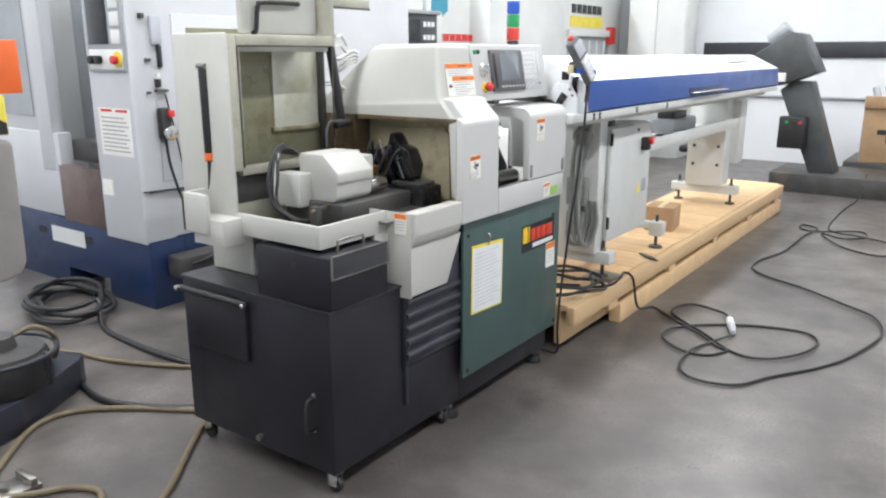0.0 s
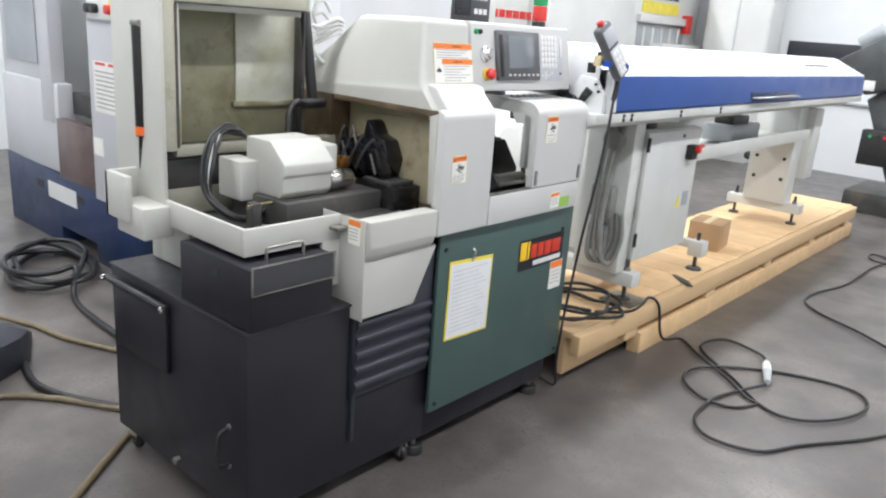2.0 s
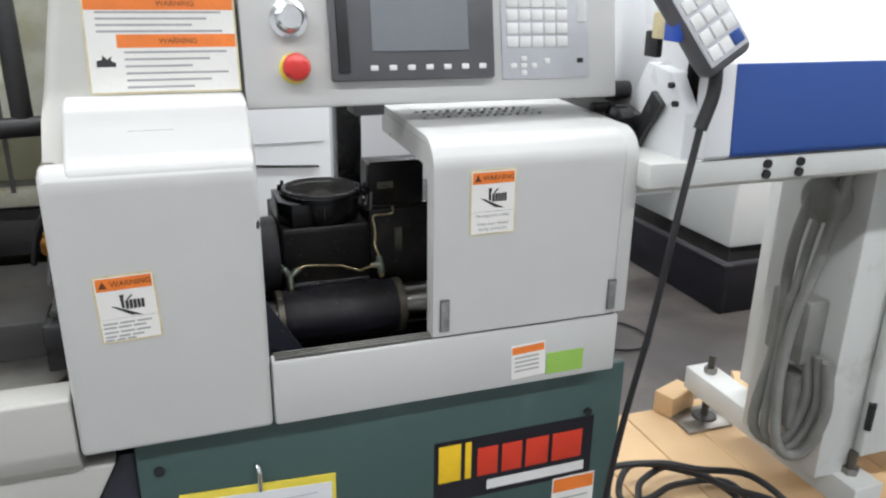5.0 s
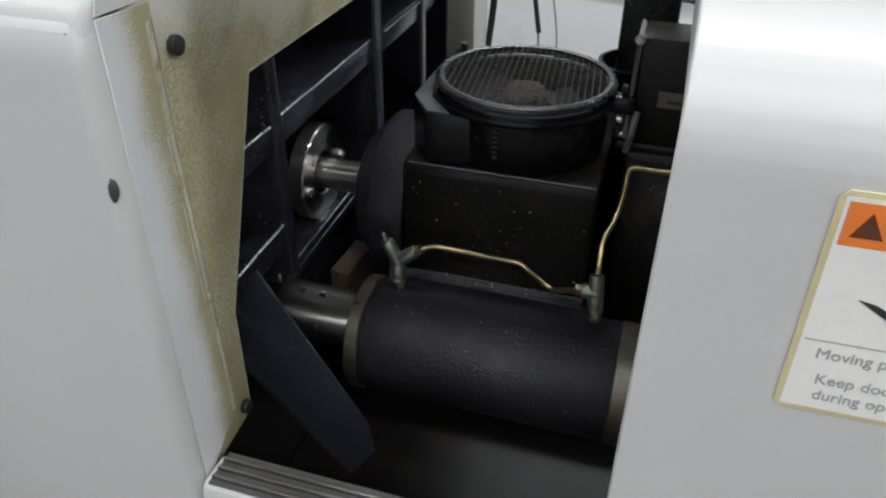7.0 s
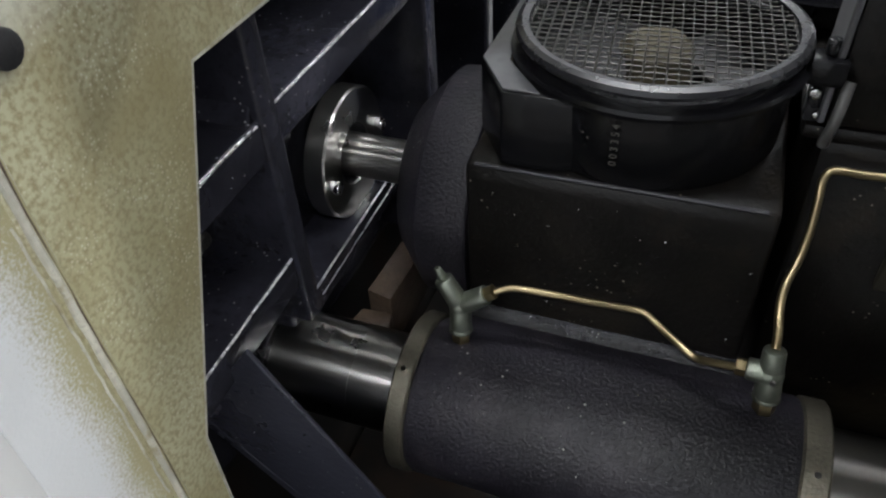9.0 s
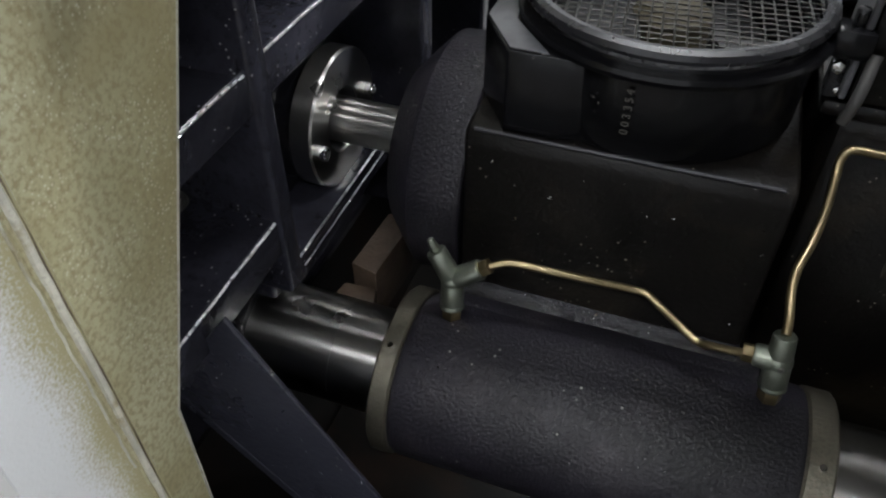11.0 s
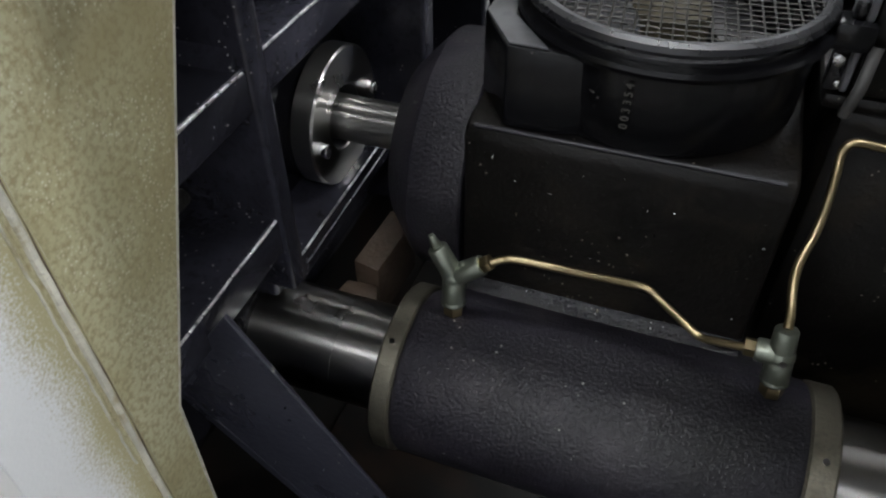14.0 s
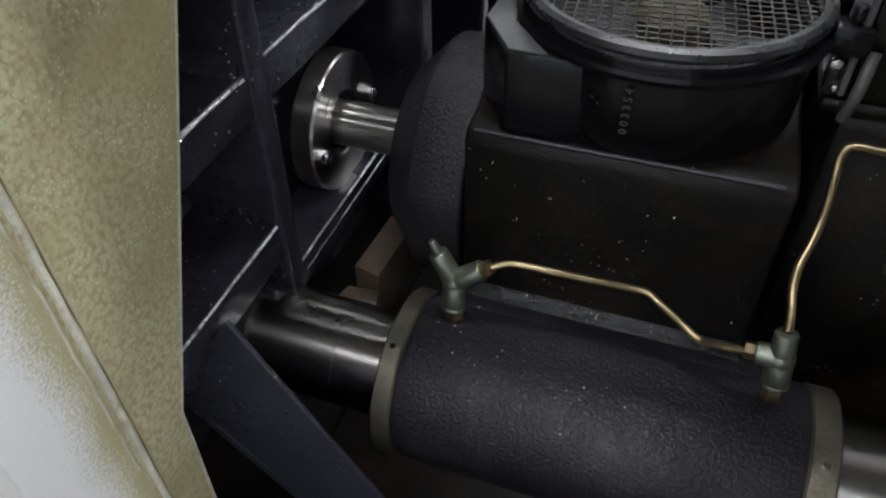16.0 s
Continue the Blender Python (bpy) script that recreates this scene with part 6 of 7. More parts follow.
part("cord", T([(1.30, 0.10, 0.281), (1.45, -0.005, 0.279), (1.60, -0.005, 0.285), (1.70, 0.01, 0.293), (1.74, -0.032, 0.25), (1.80, -0.05, 0.06)] + laid(loop_a, 1.1) + [(2.03, -0.54, 0.026)], 0.0075, 10, 7), "cable", cb)
part("cord", T([(1.74, -0.635, 0.024)] + laid(loop_b, 0.8) + laid(loop_c, 1.3) + [(6.8, -0.58, 0.03), (7.05, -0.60, 0.26)], 0.0075, 10, 7), "cable", cb)
pl = part("plug", C((1.90, -0.585, 0.026), (1.99, -0.55, 0.026), 0.023, 0.021, 20, 0.004), "white_plastic", cb, "white twist-lock plug")
part("plug_collar", C((1.99, -0.55, 0.026), (2.03, -0.537, 0.026), 0.018, 0.013, 18), "dull_steel", pl)
part("plug_body", C((1.77, -0.632, 0.026), (1.895, -0.587, 0.026), 0.016, 0.022, 18, 0.003), "far_grey", pl)
cc = thing("coiled_cable", "coil of black cable lying on the pallet end", "cable")
pts = []
for k in range(38):
    a = k * 0.62
    r = 1.0 + 0.25 * math.sin(k * 1.7)
    pts.append((1.24 + 0.20 * r * math.cos(a), 0.19 + 0.20 * r * math.sin(a), 0.282 + 0.0022 * k * (1 + 0.2 * math.sin(k))))
part("cord", T(pts, 0.009, 8, 6), "cable", cc)

# ---- chip conveyor and cartons at the far wall ----
cv = thing("chip_conveyor", "dark grey chip conveyor standing on an oily steel base", "conveyor")
part("base_tank", B((6.95, 7.9, -2.2, 0.40, 0.0, 0.22), bevel=0.01), "iron", cv, "oily dark steel base tank")
part("incline", P([(0.30, 1.25), (0.42, 1.15), (0.02, 0.22), (-0.26, 0.22), (0.10, 1.25)], "x", 7.15, 7.5, 0.01), "conveyor_grey", cv)
part("head", P([(0.02, 1.36), (0.42, 1.20), (0.76, 1.52), (0.33, 1.80), (0.24, 1.78)], "x", 7.0, 7.6, 0.015), "conveyor_grey", cv, "dark conveyor discharge head")
part("motor", C((7.3, 0.62, 1.70), (7.3, 0.42, 1.86), 0.09, n=20, bevel=0.01), "far_grey", cv)
part("control_box", B((6.98, 7.15, 0.08, 0.36, 0.50, 0.86), bevel=0.01), "black_plastic", cv)
for k, c in enumerate(("red", "black_plastic", "tower_green")):
    part("push_button", C((6.98, 0.13 + 0.07 * k, 0.80), (6.95, 0.13 + 0.07 * k, 0.80), 0.018, n=14), c, cv)
part("head_tag", B((6.97, 7.0, 0.34, 0.44, 1.25, 1.35), bevel=0.004), "white_plastic", cv)
oc = thing("open_carton", "large open orange-brown cardboard carton with loose parts in it", "box")
part("carton_body", B((8.2, 9.0, -1.3, -0.35, 0.26, 0.92), bevel=0.004), "cardboard", oc)
part("flap", B((8.16, 8.2, -1.3, -0.35, 0.92, 1.06), bevel=0.003), "cardboard", oc)
part("mark", B((8.194, 8.199, -0.75, -0.52, 0.60, 0.66), (8.194, 8.199, -0.66, -0.62, 0.50, 0.62), bevel=0), "label_black", oc)
for k in range(5):
    part("loose_part", C((8.3 + 0.1 * k, -0.5 - 0.12 * k, 0.95), (8.4, -0.42 - 0.13 * k, 1.15 + 0.03 * (k % 3)), 0.04, n=12), "far_grey", oc)
skid = thing("skid", "low dark timber skid under the carton", "skid")
part("deck", B((8.1, 9.2, -1.6, -0.2, 0.0, 0.26), bevel=0.01), "iron", skid)
ch = thing("shop_chair", "dark shop chair on casters by the far leg", "chair")
part("chair_seat", B((5.9, 6.3, 0.75, 1.15, 0.50, 0.58), bevel=0.03), "black_plastic", ch)
part("chair_back", B((6.28, 6.34, 0.75, 1.15, 0.68, 1.15), bevel=0.02), "black_plastic", ch)
part("chair_stem", C((6.1, 0.95, 0.12), (6.1, 0.95, 0.5), 0.03, n=14), "black_plastic", ch)
for k in range(5):
    a = k * 2 * math.pi / 5
    part("chair_leg", T([(6.1, 0.95, 0.12), (6.1 + 0.28 * math.cos(a), 0.95 + 0.28 * math.sin(a), 0.06)], 0.022, 8, 0), "black_plastic", ch)
wc = thing("wall_conduit", "grey electrical conduit along the far white wall", "conduit")
part("pipe", C((X1 - 0.03, -3.0, 0.95), (X1 - 0.03, 2.2, 0.95), 0.02, n=10), "far_grey", wc)

# ---- machining centre beyond the lathe ----
vm = thing("machining_centre", "pale blue-grey machining centre on a navy base", "machine tool")
VX, VY = 0.14, 2.46
part("base", P([(VX + 0.2535, 0.0), (VX + 0.2535, 0.44), (1.9, 0.44), (1.9, 0.0)], "y", VY + 0.002, VY + 0.30, 0.004), "navy", vm, "navy enamelled base")
part("base_front", P([(VY, 0.0), (2.95, 0.0), (2.95, 0.12), (3.45, 0.12), (3.45, 0.0), (4.3, 0.0), (4.3, 0.50), (VY, 0.44)], "x", VX - 0.004, VX + 0.25, 0.004), "navy", vm)
side = part("side_panel", B((VX, 2.75, VY, VY + 0.05, 0.44, 2.6), bevel=0.01), "vmc", vm, "pale blue-grey side panel")
col = part("front_column", B((VX - 0.02, VX + 0.2, VY, 2.90, 0.42, 2.6), bevel=0.012), "vmc", vm)
part("front_lower", B((VX, VX + 0.1, 3.40, 4.3, 0.48, 1.05), bevel=0.01), "vmc", vm)
part("door_stile", B((VX - 0.01, VX + 0.08, 3.45, 3.62, 0.80, 2.6), bevel=0.01), "vmc", vm)
part("sliding_door", B((VX + 0.02, VX + 0.06, 3.62, 4.3, 0.86, 2.6), bevel=0.01), "vmc", vm)
part("door_glass", B((VX + 0.012, VX + 0.018, 3.70, 4.2, 1.15, 2.5), bevel=0), "far_grey", vm)
part("interior", B((VX + 0.7, VX + 0.75, 2.9, 4.3, 0.5, 2.6), bevel=0), "far_grey", vm)
part("inner_curtain", P([(3.02, 0.9), (3.35, 0.9), (3.44, 1.3), (3.40, 2.6), (3.10, 2.6), (3.22, 1.4)], "x", VX + 0.40, VX + 0.45, 0.01), "far_grey", vm)
part("drip_sheet", B((VX - 0.008, VX + 0.05, 2.92, 3.42, 0.46, 0.84), bevel=0.004), "drip_brown", vm, "dull brown steel drip sheet")
part("interior_back", B((VX + 0.10, 2.70, 4.30, 4.35, 0.44, 2.6), bevel=0.004), "far_white", vm)
part("table_edge", B((VX + 0.10, VX + 0.6, 2.92, 3.42, 0.86, 1.0), bevel=0.01), "iron", vm)
part("red_pail", B((VX + 0.12, VX + 0.24, 2.93, 3.03, 1.0, 1.12), bevel=0.02), "red", vm)
cp = part("control_face", B((VX - 0.034, VX - 0.018, 2.47, 2.86, 1.46, 2.15), bevel=0.005), "far_grey", vm, "grey control face")
part("control_screen", B((VX - 0.038, VX - 0.033, 2.62, 2.83, 1.62, 2.0), bevel=0.002), "dark_glass", cp)
for k in range(4):
    part("key_block", B((VX - 0.038, VX - 0.033, 2.50, 2.59, 1.62 + 0.1 * k, 1.70 + 0.1 * k), bevel=0.002), "white_plastic", cp)
part("control_strip", B((VX - 0.037, VX - 0.033, 2.49, 2.84, 1.475, 1.59), bevel=0.002), "white_plastic", cp)
part("stop_ring", C((VX - 0.036, 2.535, 1.535), (VX - 0.044, 2.535, 1.535), 0.045, n=20), "yellow", cp)
part("stop_button", C((VX - 0.044, 2.545, 1.53), (VX - 0.075, 2.545, 1.53), 0.025, n=18, bevel=0.005), "red", cp)
for k in range(2):
    part("dial", C((VX - 0.036, 2.79 - 0.07 * k, 1.53), (VX - 0.07, 2.79 - 0.07 * k, 1.53), 0.026, n=16, bevel=0.004), "black_plastic", cp)
nt2 = part("notice", B((VX - 0.0235, VX - 0.0195, 2.50, 2.83, 0.96, 1.245), bevel=0), "label_white", vm, "white notice with red heads and small print")
for k in range(2):
    part("notice_head", B((VX - 0.026, VX - 0.0238, 2.52 + 0.16 * k, 2.64 + 0.16 * k, 1.225, 1.24), bevel=0), "red", nt2)
for k in range(9):
    part("notice_line", B((VX - 0.026, VX - 0.0238, 2.52 + 0.02 * (k % 3), 2.80, 0.985 + 0.025 * k, 0.993 + 0.025 * k), bevel=0), "ink_grey", nt2)
part("small_notice", B((VX - 0.0235, VX - 0.0195, 2.76, 2.87, 0.70, 0.80), bevel=0), "label_white", vm)
part("badge", B((VX - 0.008, VX - 0.0045, 3.20, 3.62, 0.29, 0.40), bevel=0), "far_white", vm)
for by in (3.15, 3.75):
    part("base_hole", B((VX - 0.006, VX - 0.0042, by - 0.05, by + 0.05, 0.33, 0.38), bevel=0), "cable", vm)
# things on its side
part("side_door", B((0.42, 1.62, VY - 0.012, VY, 0.60, 1.80), bevel=0.005), "vmc", side)
part("side_door_handle", P([(0.445, 1.39), (0.475, 1.40), (0.51, 1.14), (0.49, 1.11), (0.47, 1.13)], "y", VY - 0.035, VY - 0.012, 0.004), "far_grey", side)
part("side_lock", C((0.51, VY - 0.03, 1.10), (0.51, VY, 1.10), 0.02, n=14), "dull_steel", side)
for k, (sx, sz, w, h, c) in enumerate(((0.30, 1.70, 0.065, 0.16, "vmc_label"), (0.315, 1.55, 0.022, 0.13, "black_plastic"), (0.29, 1.395, 0.03, 0.05, "black_plastic"), (0.29, 1.435, 0.022, 0.035, "white_plastic"), (0.31, 1.35, 0.085, 0.016, "iron"), (0.215, 1.78, 0.03, 0.03, "iron"), (0.235, 1.53, 0.03, 0.02, "iron"), (0.225, 1.34, 0.016, 0.016, "iron"))):
    part("side_switch", B((sx - w / 2, sx + w / 2, VY - 0.03, VY, sz - h / 2, sz + h / 2), bevel=0.004), c, side)
hw = part("handwheel_box", B((0.262, 0.338, VY - 0.06, VY - 0.005, 1.06, 1.25), bevel=0.015), "black_plastic", side, "black handwheel box with a red button")
part("handwheel", C((0.31, VY - 0.06, 1.10), (0.31, VY - 0.09, 1.10), 0.045, n=24, bevel=0.006), "chrome", hw)
part("handwheel_button", B((0.305, 0.345, VY - 0.08, VY - 0.06, 1.195, 1.235), bevel=0.004), "red", hw)
part("handwheel_cord", T([(0.30, VY - 0.03, 1.06), (0.31, VY - 0.04, 0.9), (0.36, VY - 0.05, 0.7), (0.44, VY - 0.06, 0.5), (0.48, VY - 0.06, 0.42)], 0.009), "cable", hw)
part("handwheel_lead", T([(0.33, VY - 0.02, 1.33), (0.37, VY - 0.03, 1.1), (0.42, VY - 0.03, 0.8), (0.46, VY - 0.04, 0.6)], 0.005), "cable", hw)
part("side_cable", T([(0.13, VY - 0.008, 0.752), (0.30, VY - 0.01, 0.745), (0.50, VY - 0.01, 0.742), (0.72, VY - 0.01, 0.728)], 0.0045, 8, 4), "cable", side)
part("side_seam", B((0.28, 1.62, VY - 0.003, VY, 0.797, 0.801), (0.277, 0.281, VY - 0.003, VY, 0.797, 1.30), bevel=0), "far_grey", side)
part("side_tag", B((1.0, 1.2, VY - 0.004, VY, 1.85, 1.90), bevel=0), "label_white", side)
pm = part("pump_set", B((0.24, 0.62, VY - 0.18, VY - 0.01, 0.20, 0.34), bevel=0.02), "iron", vm, "dark pump set with hoses")
for k in range(4):
    part("pump_hose", T([(0.30 + 0.08 * k, VY - 0.16, 0.28), (0.36 + 0.08 * k, VY - 0.26, 0.33), (0.48 + 0.07 * k, VY - 0.22, 0.36), (0.62, VY - 0.1, 0.34)], 0.013), "cable", pm)
for sz in (0.844, 1.36):
    part("panel_seam", B((1.62, 2.75, VY - 0.003, VY + 0.001, sz - 0.003, sz + 0.003), bevel=0), "far_grey", side)
part("side_cable", T([(0.17, VY - 0.01, 0.745), (0.31, VY - 0.02, 0.746), (0.45, VY - 0.02, 0.735), (0.60, VY - 0.015, 0.74)], 0.006), "cable", side)

# ---- machines further back ----
m2 = thing("far_machine", "white machining centre with a black control screen", "machine tool")
part("cabinet", B((3.3, 4.9, 3.6, 5.0, 0.0, 2.4), bevel=0.02), "far_white", m2)
part("door_dark", B((3.32, 3.55, 3.585, 3.6, 1.3, 1.8), bevel=0.004), "far_grey", m2)
cr = part("control_arm", B((3.56, 4.34, 3.25, 3.55, 1.55, 1.99), bevel=0.02), "far_white", m2)
part("control_visor", B((3.60, 4.24, 3.20, 3.25, 1.955, 1.99), bevel=0.008), "far_grey", cr)
scn = part("control_screen", B((3.66, 4.22, 3.24, 3.252, 1.58, 1.95), bevel=0.004), "far_dark", cr)
part("monitor_glass", B((3.70, 3.92, 3.235, 3.241, 1.68, 1.90), bevel=0), "dark_glass", scn)
part("control_base", B((3.64, 4.26, 3.18, 3.24, 1.52, 1.575), bevel=0.01), "far_dark", cr)
for k in range(6):
    part("key_block", B((3.98 + 0.07 * (k % 3), 4.03 + 0.07 * (k % 3), 3.235, 3.241, 1.70 + 0.13 * (k // 3), 1.75 + 0.13 * (k // 3)), bevel=0), "white_plastic", scn)
sg = part("sign_panel", B((4.45, 5.3, 3.55, 3.6, 1.3, 2.4), bevel=0.004), "far_white", m2)
part("sign_teal", P([(4.54, 1.84), (4.84, 2.03), (4.84, 2.4), (4.54, 2.4)], "y", 3.54, 3.55, 0), "teal", sg)
for k in range(7):
    part("sign_bar", B((4.52 + 0.125 * k, 4.62 + 0.125 * k, 3.54, 3.55, 1.70, 1.78), bevel=0), "red", sg)
tw = thing("signal_tower", "signal light tower with blue, green and red lenses", "signal light")
tx, ty = 0.995, 0.405
part("pole", C((tx, ty, 0.93), (tx, ty, 1.60), 0.012, n=14), "black_plastic", tw)
part("tower_base", C((tx, ty, 1.60), (tx, ty, 1.63), 0.030, n=24, bevel=0.004), "black_plastic", tw)
for k, c in enumerate(("tower_red", "tower_green", "tower_blue")):
    part("lens", C((tx, ty, 1.632 + 0.065 * k), (tx, ty, 1.694 + 0.065 * k), 0.032, n=24, bevel=0.003), c, tw)
part("tower_bracket", B((0.80, 1.01, 0.385, 0.425, 0.88, 0.93), bevel=0.004), "black_paint", tw)
m3 = thing("white_enclosure", "large plain white machine enclosure", "machine tool")
part("shell", B((5.35, 7.25, 3.3, 5.0, 0.0, 2.7), bevel=0.02), "far_white", m3)
part("seam", B((5.35, 7.25, 3.296, 3.3, 1.50, 1.51), bevel=0), "far_grey", m3)
m4 = thing("grey_machine", "grey machine with a yellow label strip and control rail", "machine tool")
part("shell", B((7.4, 9.4, 3.4, 5.0, 0.0, 2.9), bevel=0.02), "far_white", m4)
part("control_recess", B((7.55, 8.95, 3.39, 3.4, 1.15, 1.79), bevel=0.003), "far_grey", m4)
for k in range(5):
    part("recess_rib", B((7.70 + 0.26 * k, 7.73 + 0.26 * k, 3.37, 3.39, 1.2, 1.75), bevel=0.003), "far_white", m4)
part("yellow_strip", B((7.62, 8.68, 3.385, 3.4, 1.93, 2.08), bevel=0), "yellow", m4)
for k in range(6):
    part("letter_bar", B((7.66 + 0.17 * k, 7.78 + 0.17 * k, 3.385, 3.4, 2.12, 2.24), bevel=0), "label_black", m4)
part("rail", B((7.5, 8.9, 3.33, 3.4, 1.80, 1.90), bevel=0.01), "far_white", m4)
part("white_box", B((7.95, 9.3, 3.2, 3.4, 0.9, 1.55), bevel=0.01), "far_white", m4)
part("red_box", B((8.85, 9.0, 3.3, 3.4, 1.7, 1.95), bevel=0.01), "red", m4)
m5 = thing("white_cabinet", "tall scuffed white metal cabinet", "cabinet")
part("shell", B((9.0, 9.5, 2.2, 3.1, 0.0, 2.9), bevel=0.015), "far_white", m5)
for y0, y1 in ((2.22, 2.645), (2.655, 3.08)):
    dr = part("door", B((8.982, 9.0, y0, y1, 0.08, 2.86), bevel=0.006), "far_white", m5)
    part("door_handle", C((8.965, 2.65 + (0.05 if y0 > 2.5 else -0.05), 1.15), (8.965, 2.65 + (0.05 if y0 > 2.5 else -0.05), 1.30), 0.012, n=12, bevel=0.003), "dull_steel", dr)
ck = thing("chip_trough", "low black steel chip trough on the floor behind the feeder", "trough")
part("trough_end", B((2.60, 2.63, 1.78, 3.10, 0.0, 0.25), bevel=0.004), "black_paint", ck)
part("trough_side", B((2.63, 4.2, 1.78, 1.81, 0.0, 0.25), bevel=0.004), "black_paint", ck)
part("trough_bottom", B((2.63, 4.2, 1.81, 3.10, 0.0, 0.04), bevel=0.004), "black_paint", ck)
part("trough_rim", B((2.59, 2.64, 1.77, 3.10, 0.25, 0.262), bevel=0.002), "edge_black", ck)
part("trough_rim", B((2.64, 4.2, 1.77, 1.82, 0.25, 0.262), bevel=0.002), "edge_black", ck)
hsg = thing("low_housing", "white machine housing that stands over the black trough", "machine tool")
part("shell", P([(2.78, 0.262), (4.1, 0.262), (4.1, 0.85), (2.95, 0.85), (2.78, 0.70)], "y", 1.98, 3.1, 0.02), "far_white", hsg)
part("skirt", B((2.85, 4.0, 2.05, 3.0, 0.04, 0.262), bevel=0.01), "iron", hsg)

# ---- floor clutter near the lathe's left end ----
pu = thing("coolant_pump", "dark coolant pump on a low grey skid with a looped hose", "pump")
part("skid_plate", P([(-1.9, 1.25), (-1.15, 1.50), (-0.76, 1.73), (-0.70, 1.80), (-0.80, 2.0), (-1.5, 2.35)], "z", 0.0, 0.15, 0.012), "slate", pu)
part("pump_body", C((-1.12, 1.72, 0.15), (-1.12, 1.72, 0.30), 0.21, 0.20, 32, 0.012), "black_plastic", pu)
part("pump_lid", lathe_profile([(0, 0.19), (0.015, 0.185), (0.025, 0.08), (0.08, 0.07), (0.085, 0.0)], (-1.12, 1.72, 0.30), (0, 0, 1), 32), "iron", pu)
part("hoop", T([(-1.12 + 0.235 * math.cos(k * math.pi / 8), 1.72 + 0.235 * math.sin(k * math.pi / 8), 0.305) for k in range(17)], 0.010, 10, 5), "slate", pu, "dark steel hoop")
for k in range(4):
    c, n = math.cos(1.57 * k + 0.7), math.sin(1.57 * k + 0.7)
    part("hoop_bracket", B((-1.12 + 0.205 * c - 0.012, -1.12 + 0.205 * c + 0.012, 1.72 + 0.205 * n - 0.012, 1.72 + 0.205 * n + 0.012, 0.15, 0.305), bevel=0.003), "slate", pu)
part("pump_hose", T([(-1.05, 1.70, 0.37), (-0.98, 1.68, 0.39), (-0.92, 1.66, 0.36), (-0.88, 1.68, 0.29), (-0.86, 1.75, 0.20), (-0.84, 1.85, 0.165)], 0.012), "hose_brown", pu)
part("pump_pipe", C((-1.20, 1.74, 0.32), (-1.20, 1.74, 0.43), 0.035, 0.03, 16, 0.004), "black_plastic", pu)
ml = thing("left_machine", "grey machine casing with hazard tape and an orange strip", "machine tool")
part("casing", P([(-2.5, 1.10), (-1.76, 1.084), (-1.725, 1.092), (-1.710, 1.12), (-1.706, 1.385), (-1.72, 1.392), (-2.5, 1.40)], "y", 0.04, 0.42, 0.012, 3), "casing_grey", ml, "rounded grey lower casing")
part("hazard_board", B((-2.5, -1.708, 0.05, 0.41, 1.40, 1.484), bevel=0.003), "yellow", ml, "yellow hazard band with black stripes")
for k in range(4):
    x0 = -1.712 - 0.17 * k
    part("hazard_stripe", P([(x0, 1.402), (x0, 1.425), (x0 - 0.085, 1.482), (x0 - 0.155, 1.482), (x0 - 0.045, 1.402)], "y", 0.047, 0.0495, 0), "black_plastic", ml)
part("upper_casing", B((-2.5, -1.716, 0.05, 0.42, 1.484, 2.4), bevel=0.012), "far_grey", ml)
part("orange_strip", B((-1.72, -1.592, 0.205, 0.225, 1.479, 1.60), bevel=0.003), "orange", ml, "orange warning strip")
part("machine_column", B((-3.1, -2.45, 0.10, 0.75, 0.0, 2.3), bevel=0.02), "far_grey", ml)

def floor_line(name, label, pts, r, material):
    ob = thing(name, label, "hose")
    part("run", T(pts, r, 10, 7), material, ob)
    return ob


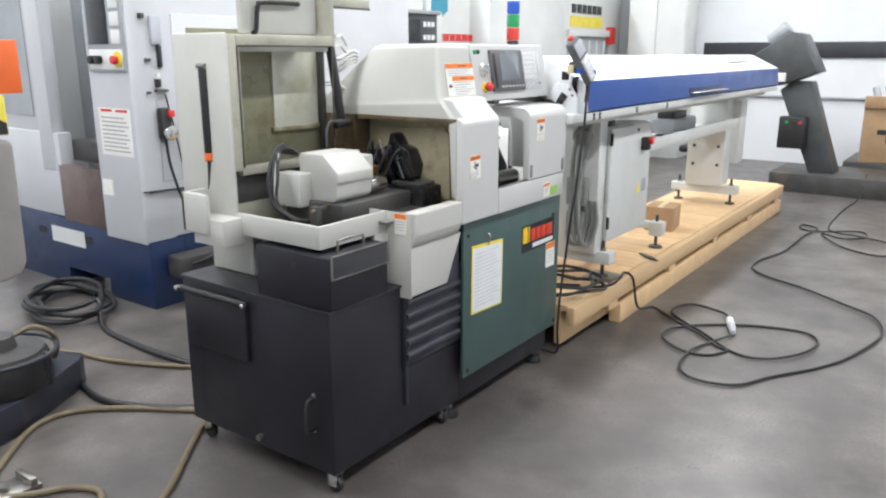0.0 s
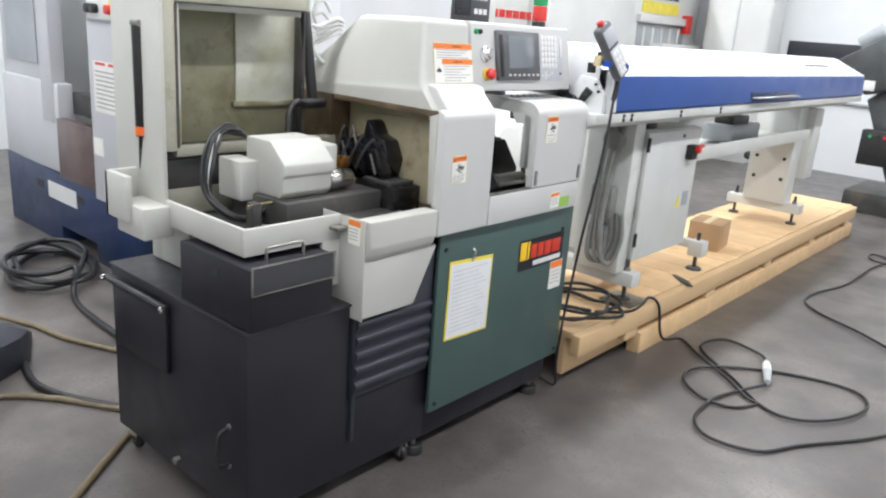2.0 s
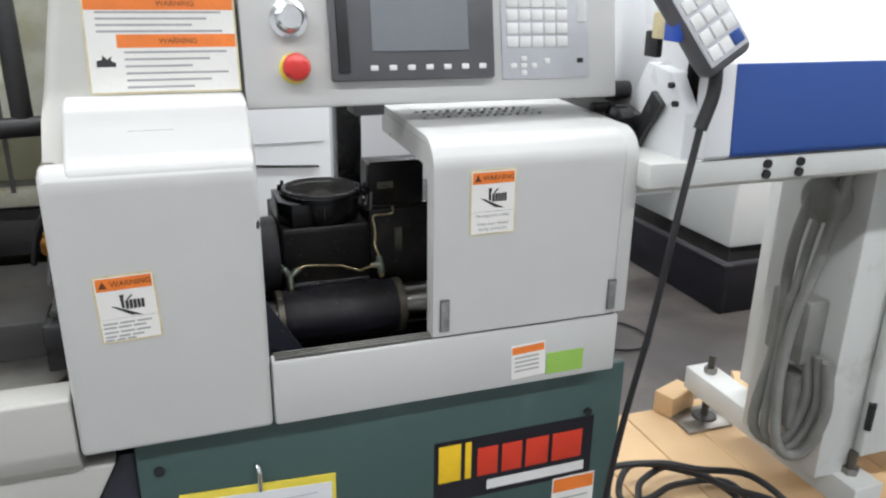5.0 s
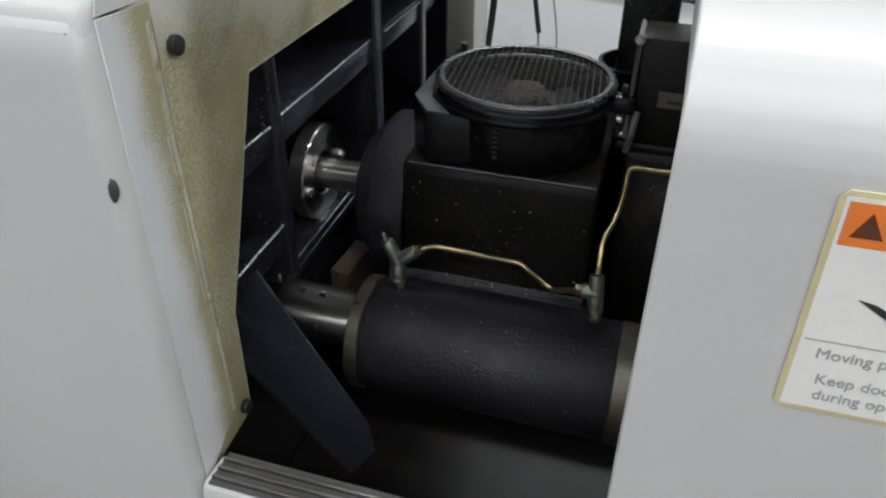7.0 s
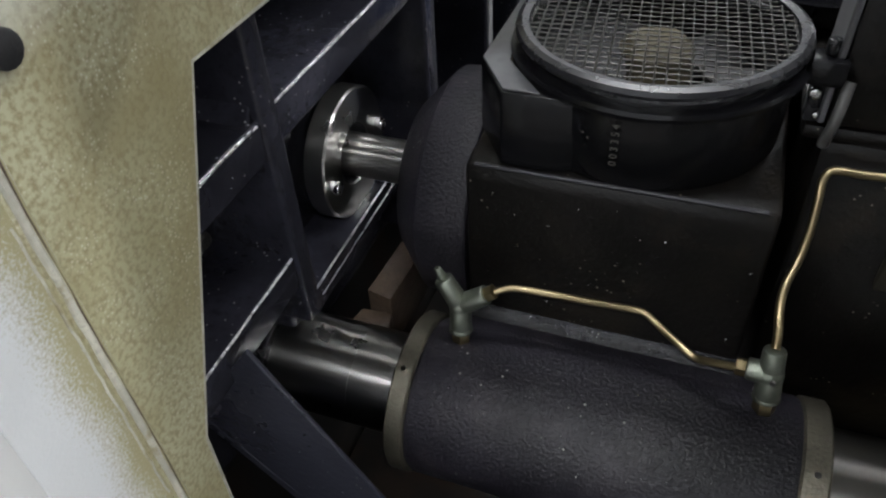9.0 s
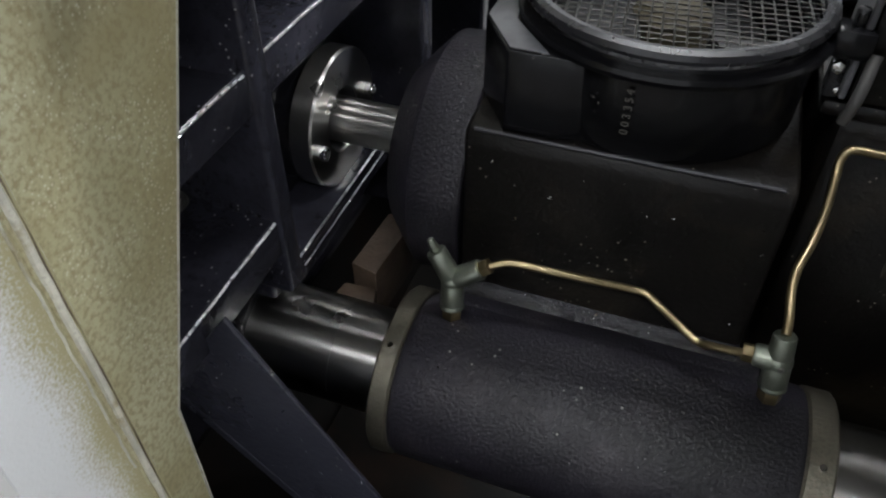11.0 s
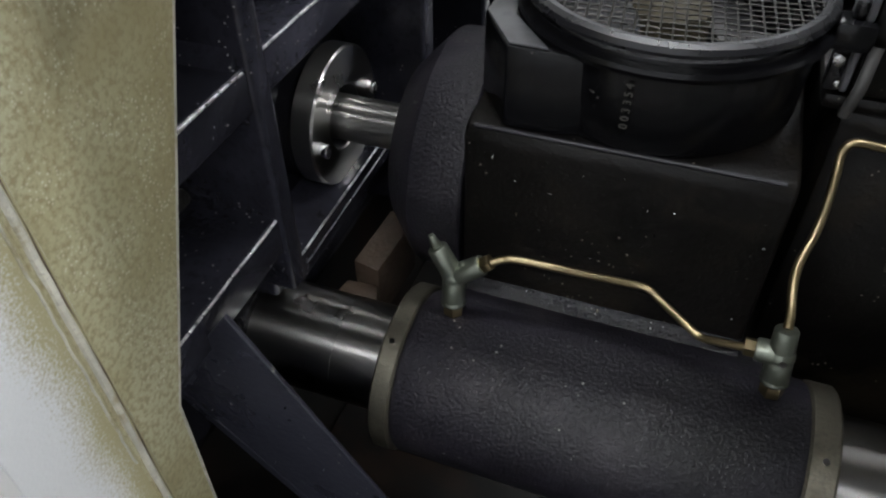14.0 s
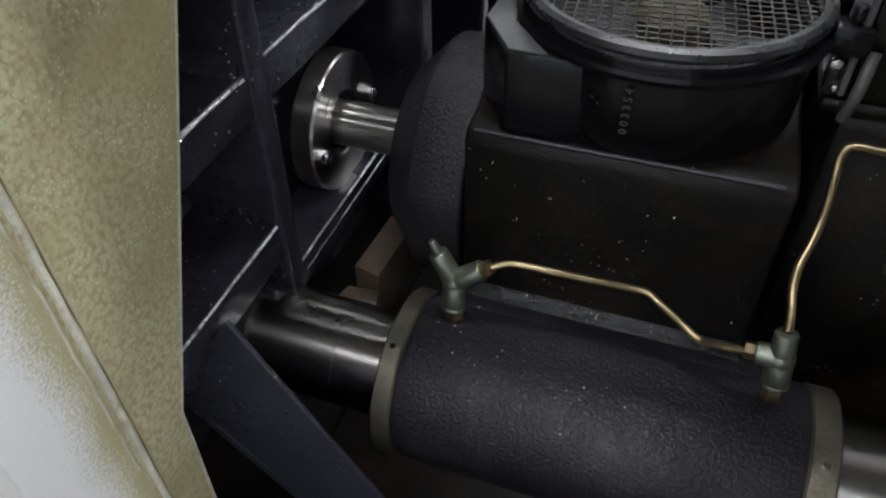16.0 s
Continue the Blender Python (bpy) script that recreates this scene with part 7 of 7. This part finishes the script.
floor_line("tan_hose", "tan air hose looping over the concrete floor", [(-1.55, 1.05, 0.013), (-1.35, 1.285, 0.013), (-1.11, 1.50, 0.013), (-0.934, 1.50, 0.013), (-0.78, 1.347, 0.013), (-0.62, 1.094, 0.013), (-0.45, 0.85, 0.013)], 0.013, "hose_brown")
floor_line("tan_hose", "tan air hose that ends below the cart", [(-1.25, 0.50, 0.013), (-1.06, 0.613, 0.013), (-0.838, 0.797, 0.013), (-0.667, 0.931, 0.013), (-0.5, 1.02, 0.013)], 0.013, "hose_brown")
floor_line("tan_hose", "tan air hose across the floor behind the cart", [(-0.75, 2.45, 0.05), (-0.562, 2.169, 0.013), (-0.499, 1.897, 0.013), (-0.325, 1.517, 0.013), (-0.1, 1.2, 0.013)], 0.013, "hose_brown")
floor_line("tan_hose", "short curl of tan air hose on the floor", [(-1.45, 1.05, 0.013), (-1.372, 0.983, 0.013), (-1.263, 0.909, 0.013), (-1.227, 0.782, 0.013), (-1.35, 0.65, 0.013)], 0.013, "hose_brown")
floor_line("black_hose", "black hose on the floor behind the cart", [(-0.62, 2.05, 0.02), (-0.673, 1.916, 0.016), (-0.766, 1.702, 0.016), (-0.782, 1.435, 0.016), (-0.62, 1.114, 0.016), (-0.4, 0.95, 0.016)], 0.016, "cable")
coil = []
for k in range(44):
    a = k * 0.55
    r = 0.30 + 0.05 * math.sin(k * 1.3)
    coil.append((-0.17 + r * 0.75 * math.cos(a), 2.90 + r * math.sin(a) * 1.15 + 0.1 * math.cos(a), 0.02 + 0.0022 * k))
coil += [(-0.25, 2.4, 0.016), (-0.30, 2.056, 0.016), (-0.297, 1.579, 0.016), (-0.2, 1.2, 0.016)]
floor_line("hose_coil", "coil of black hose on the floor by the navy base", coil, 0.016, "cable")
br = thing("steel_bracket", "grey steel bracket with a bolt on the floor", "bracket")
part("plate", B((-1.50, -1.32, 1.02, 1.14, 0.0, 0.022), (-1.36, -1.335, 1.02, 1.14, 0.022, 0.05), bevel=0.003), "dull_steel", br)
part("bolt", C((-1.43, 1.08, 0.022), (-1.43, 1.08, 0.040), 0.020, n=6), "dull_steel", br)
floor_line("black_cable", "thin black cable looped on the floor by the pallet end", [(1.718, 1.694, 0.012), (1.828, 1.813, 0.012), (1.942, 1.868, 0.012), (2.047, 1.828, 0.012), (2.1, 1.722, 0.012), (2.086, 1.612, 0.012), (1.994, 1.558, 0.012), (1.891, 1.581, 0.012), (1.847, 1.677, 0.012), (1.891, 1.789, 0.012), (2.049, 1.977, 0.012), (2.237, 2.156, 0.012), (2.458, 2.426, 0.012), (2.559, 2.722, 0.012), (2.559, 2.968, 0.012), (2.523, 3.137, 0.012)], 0.006, "cable")
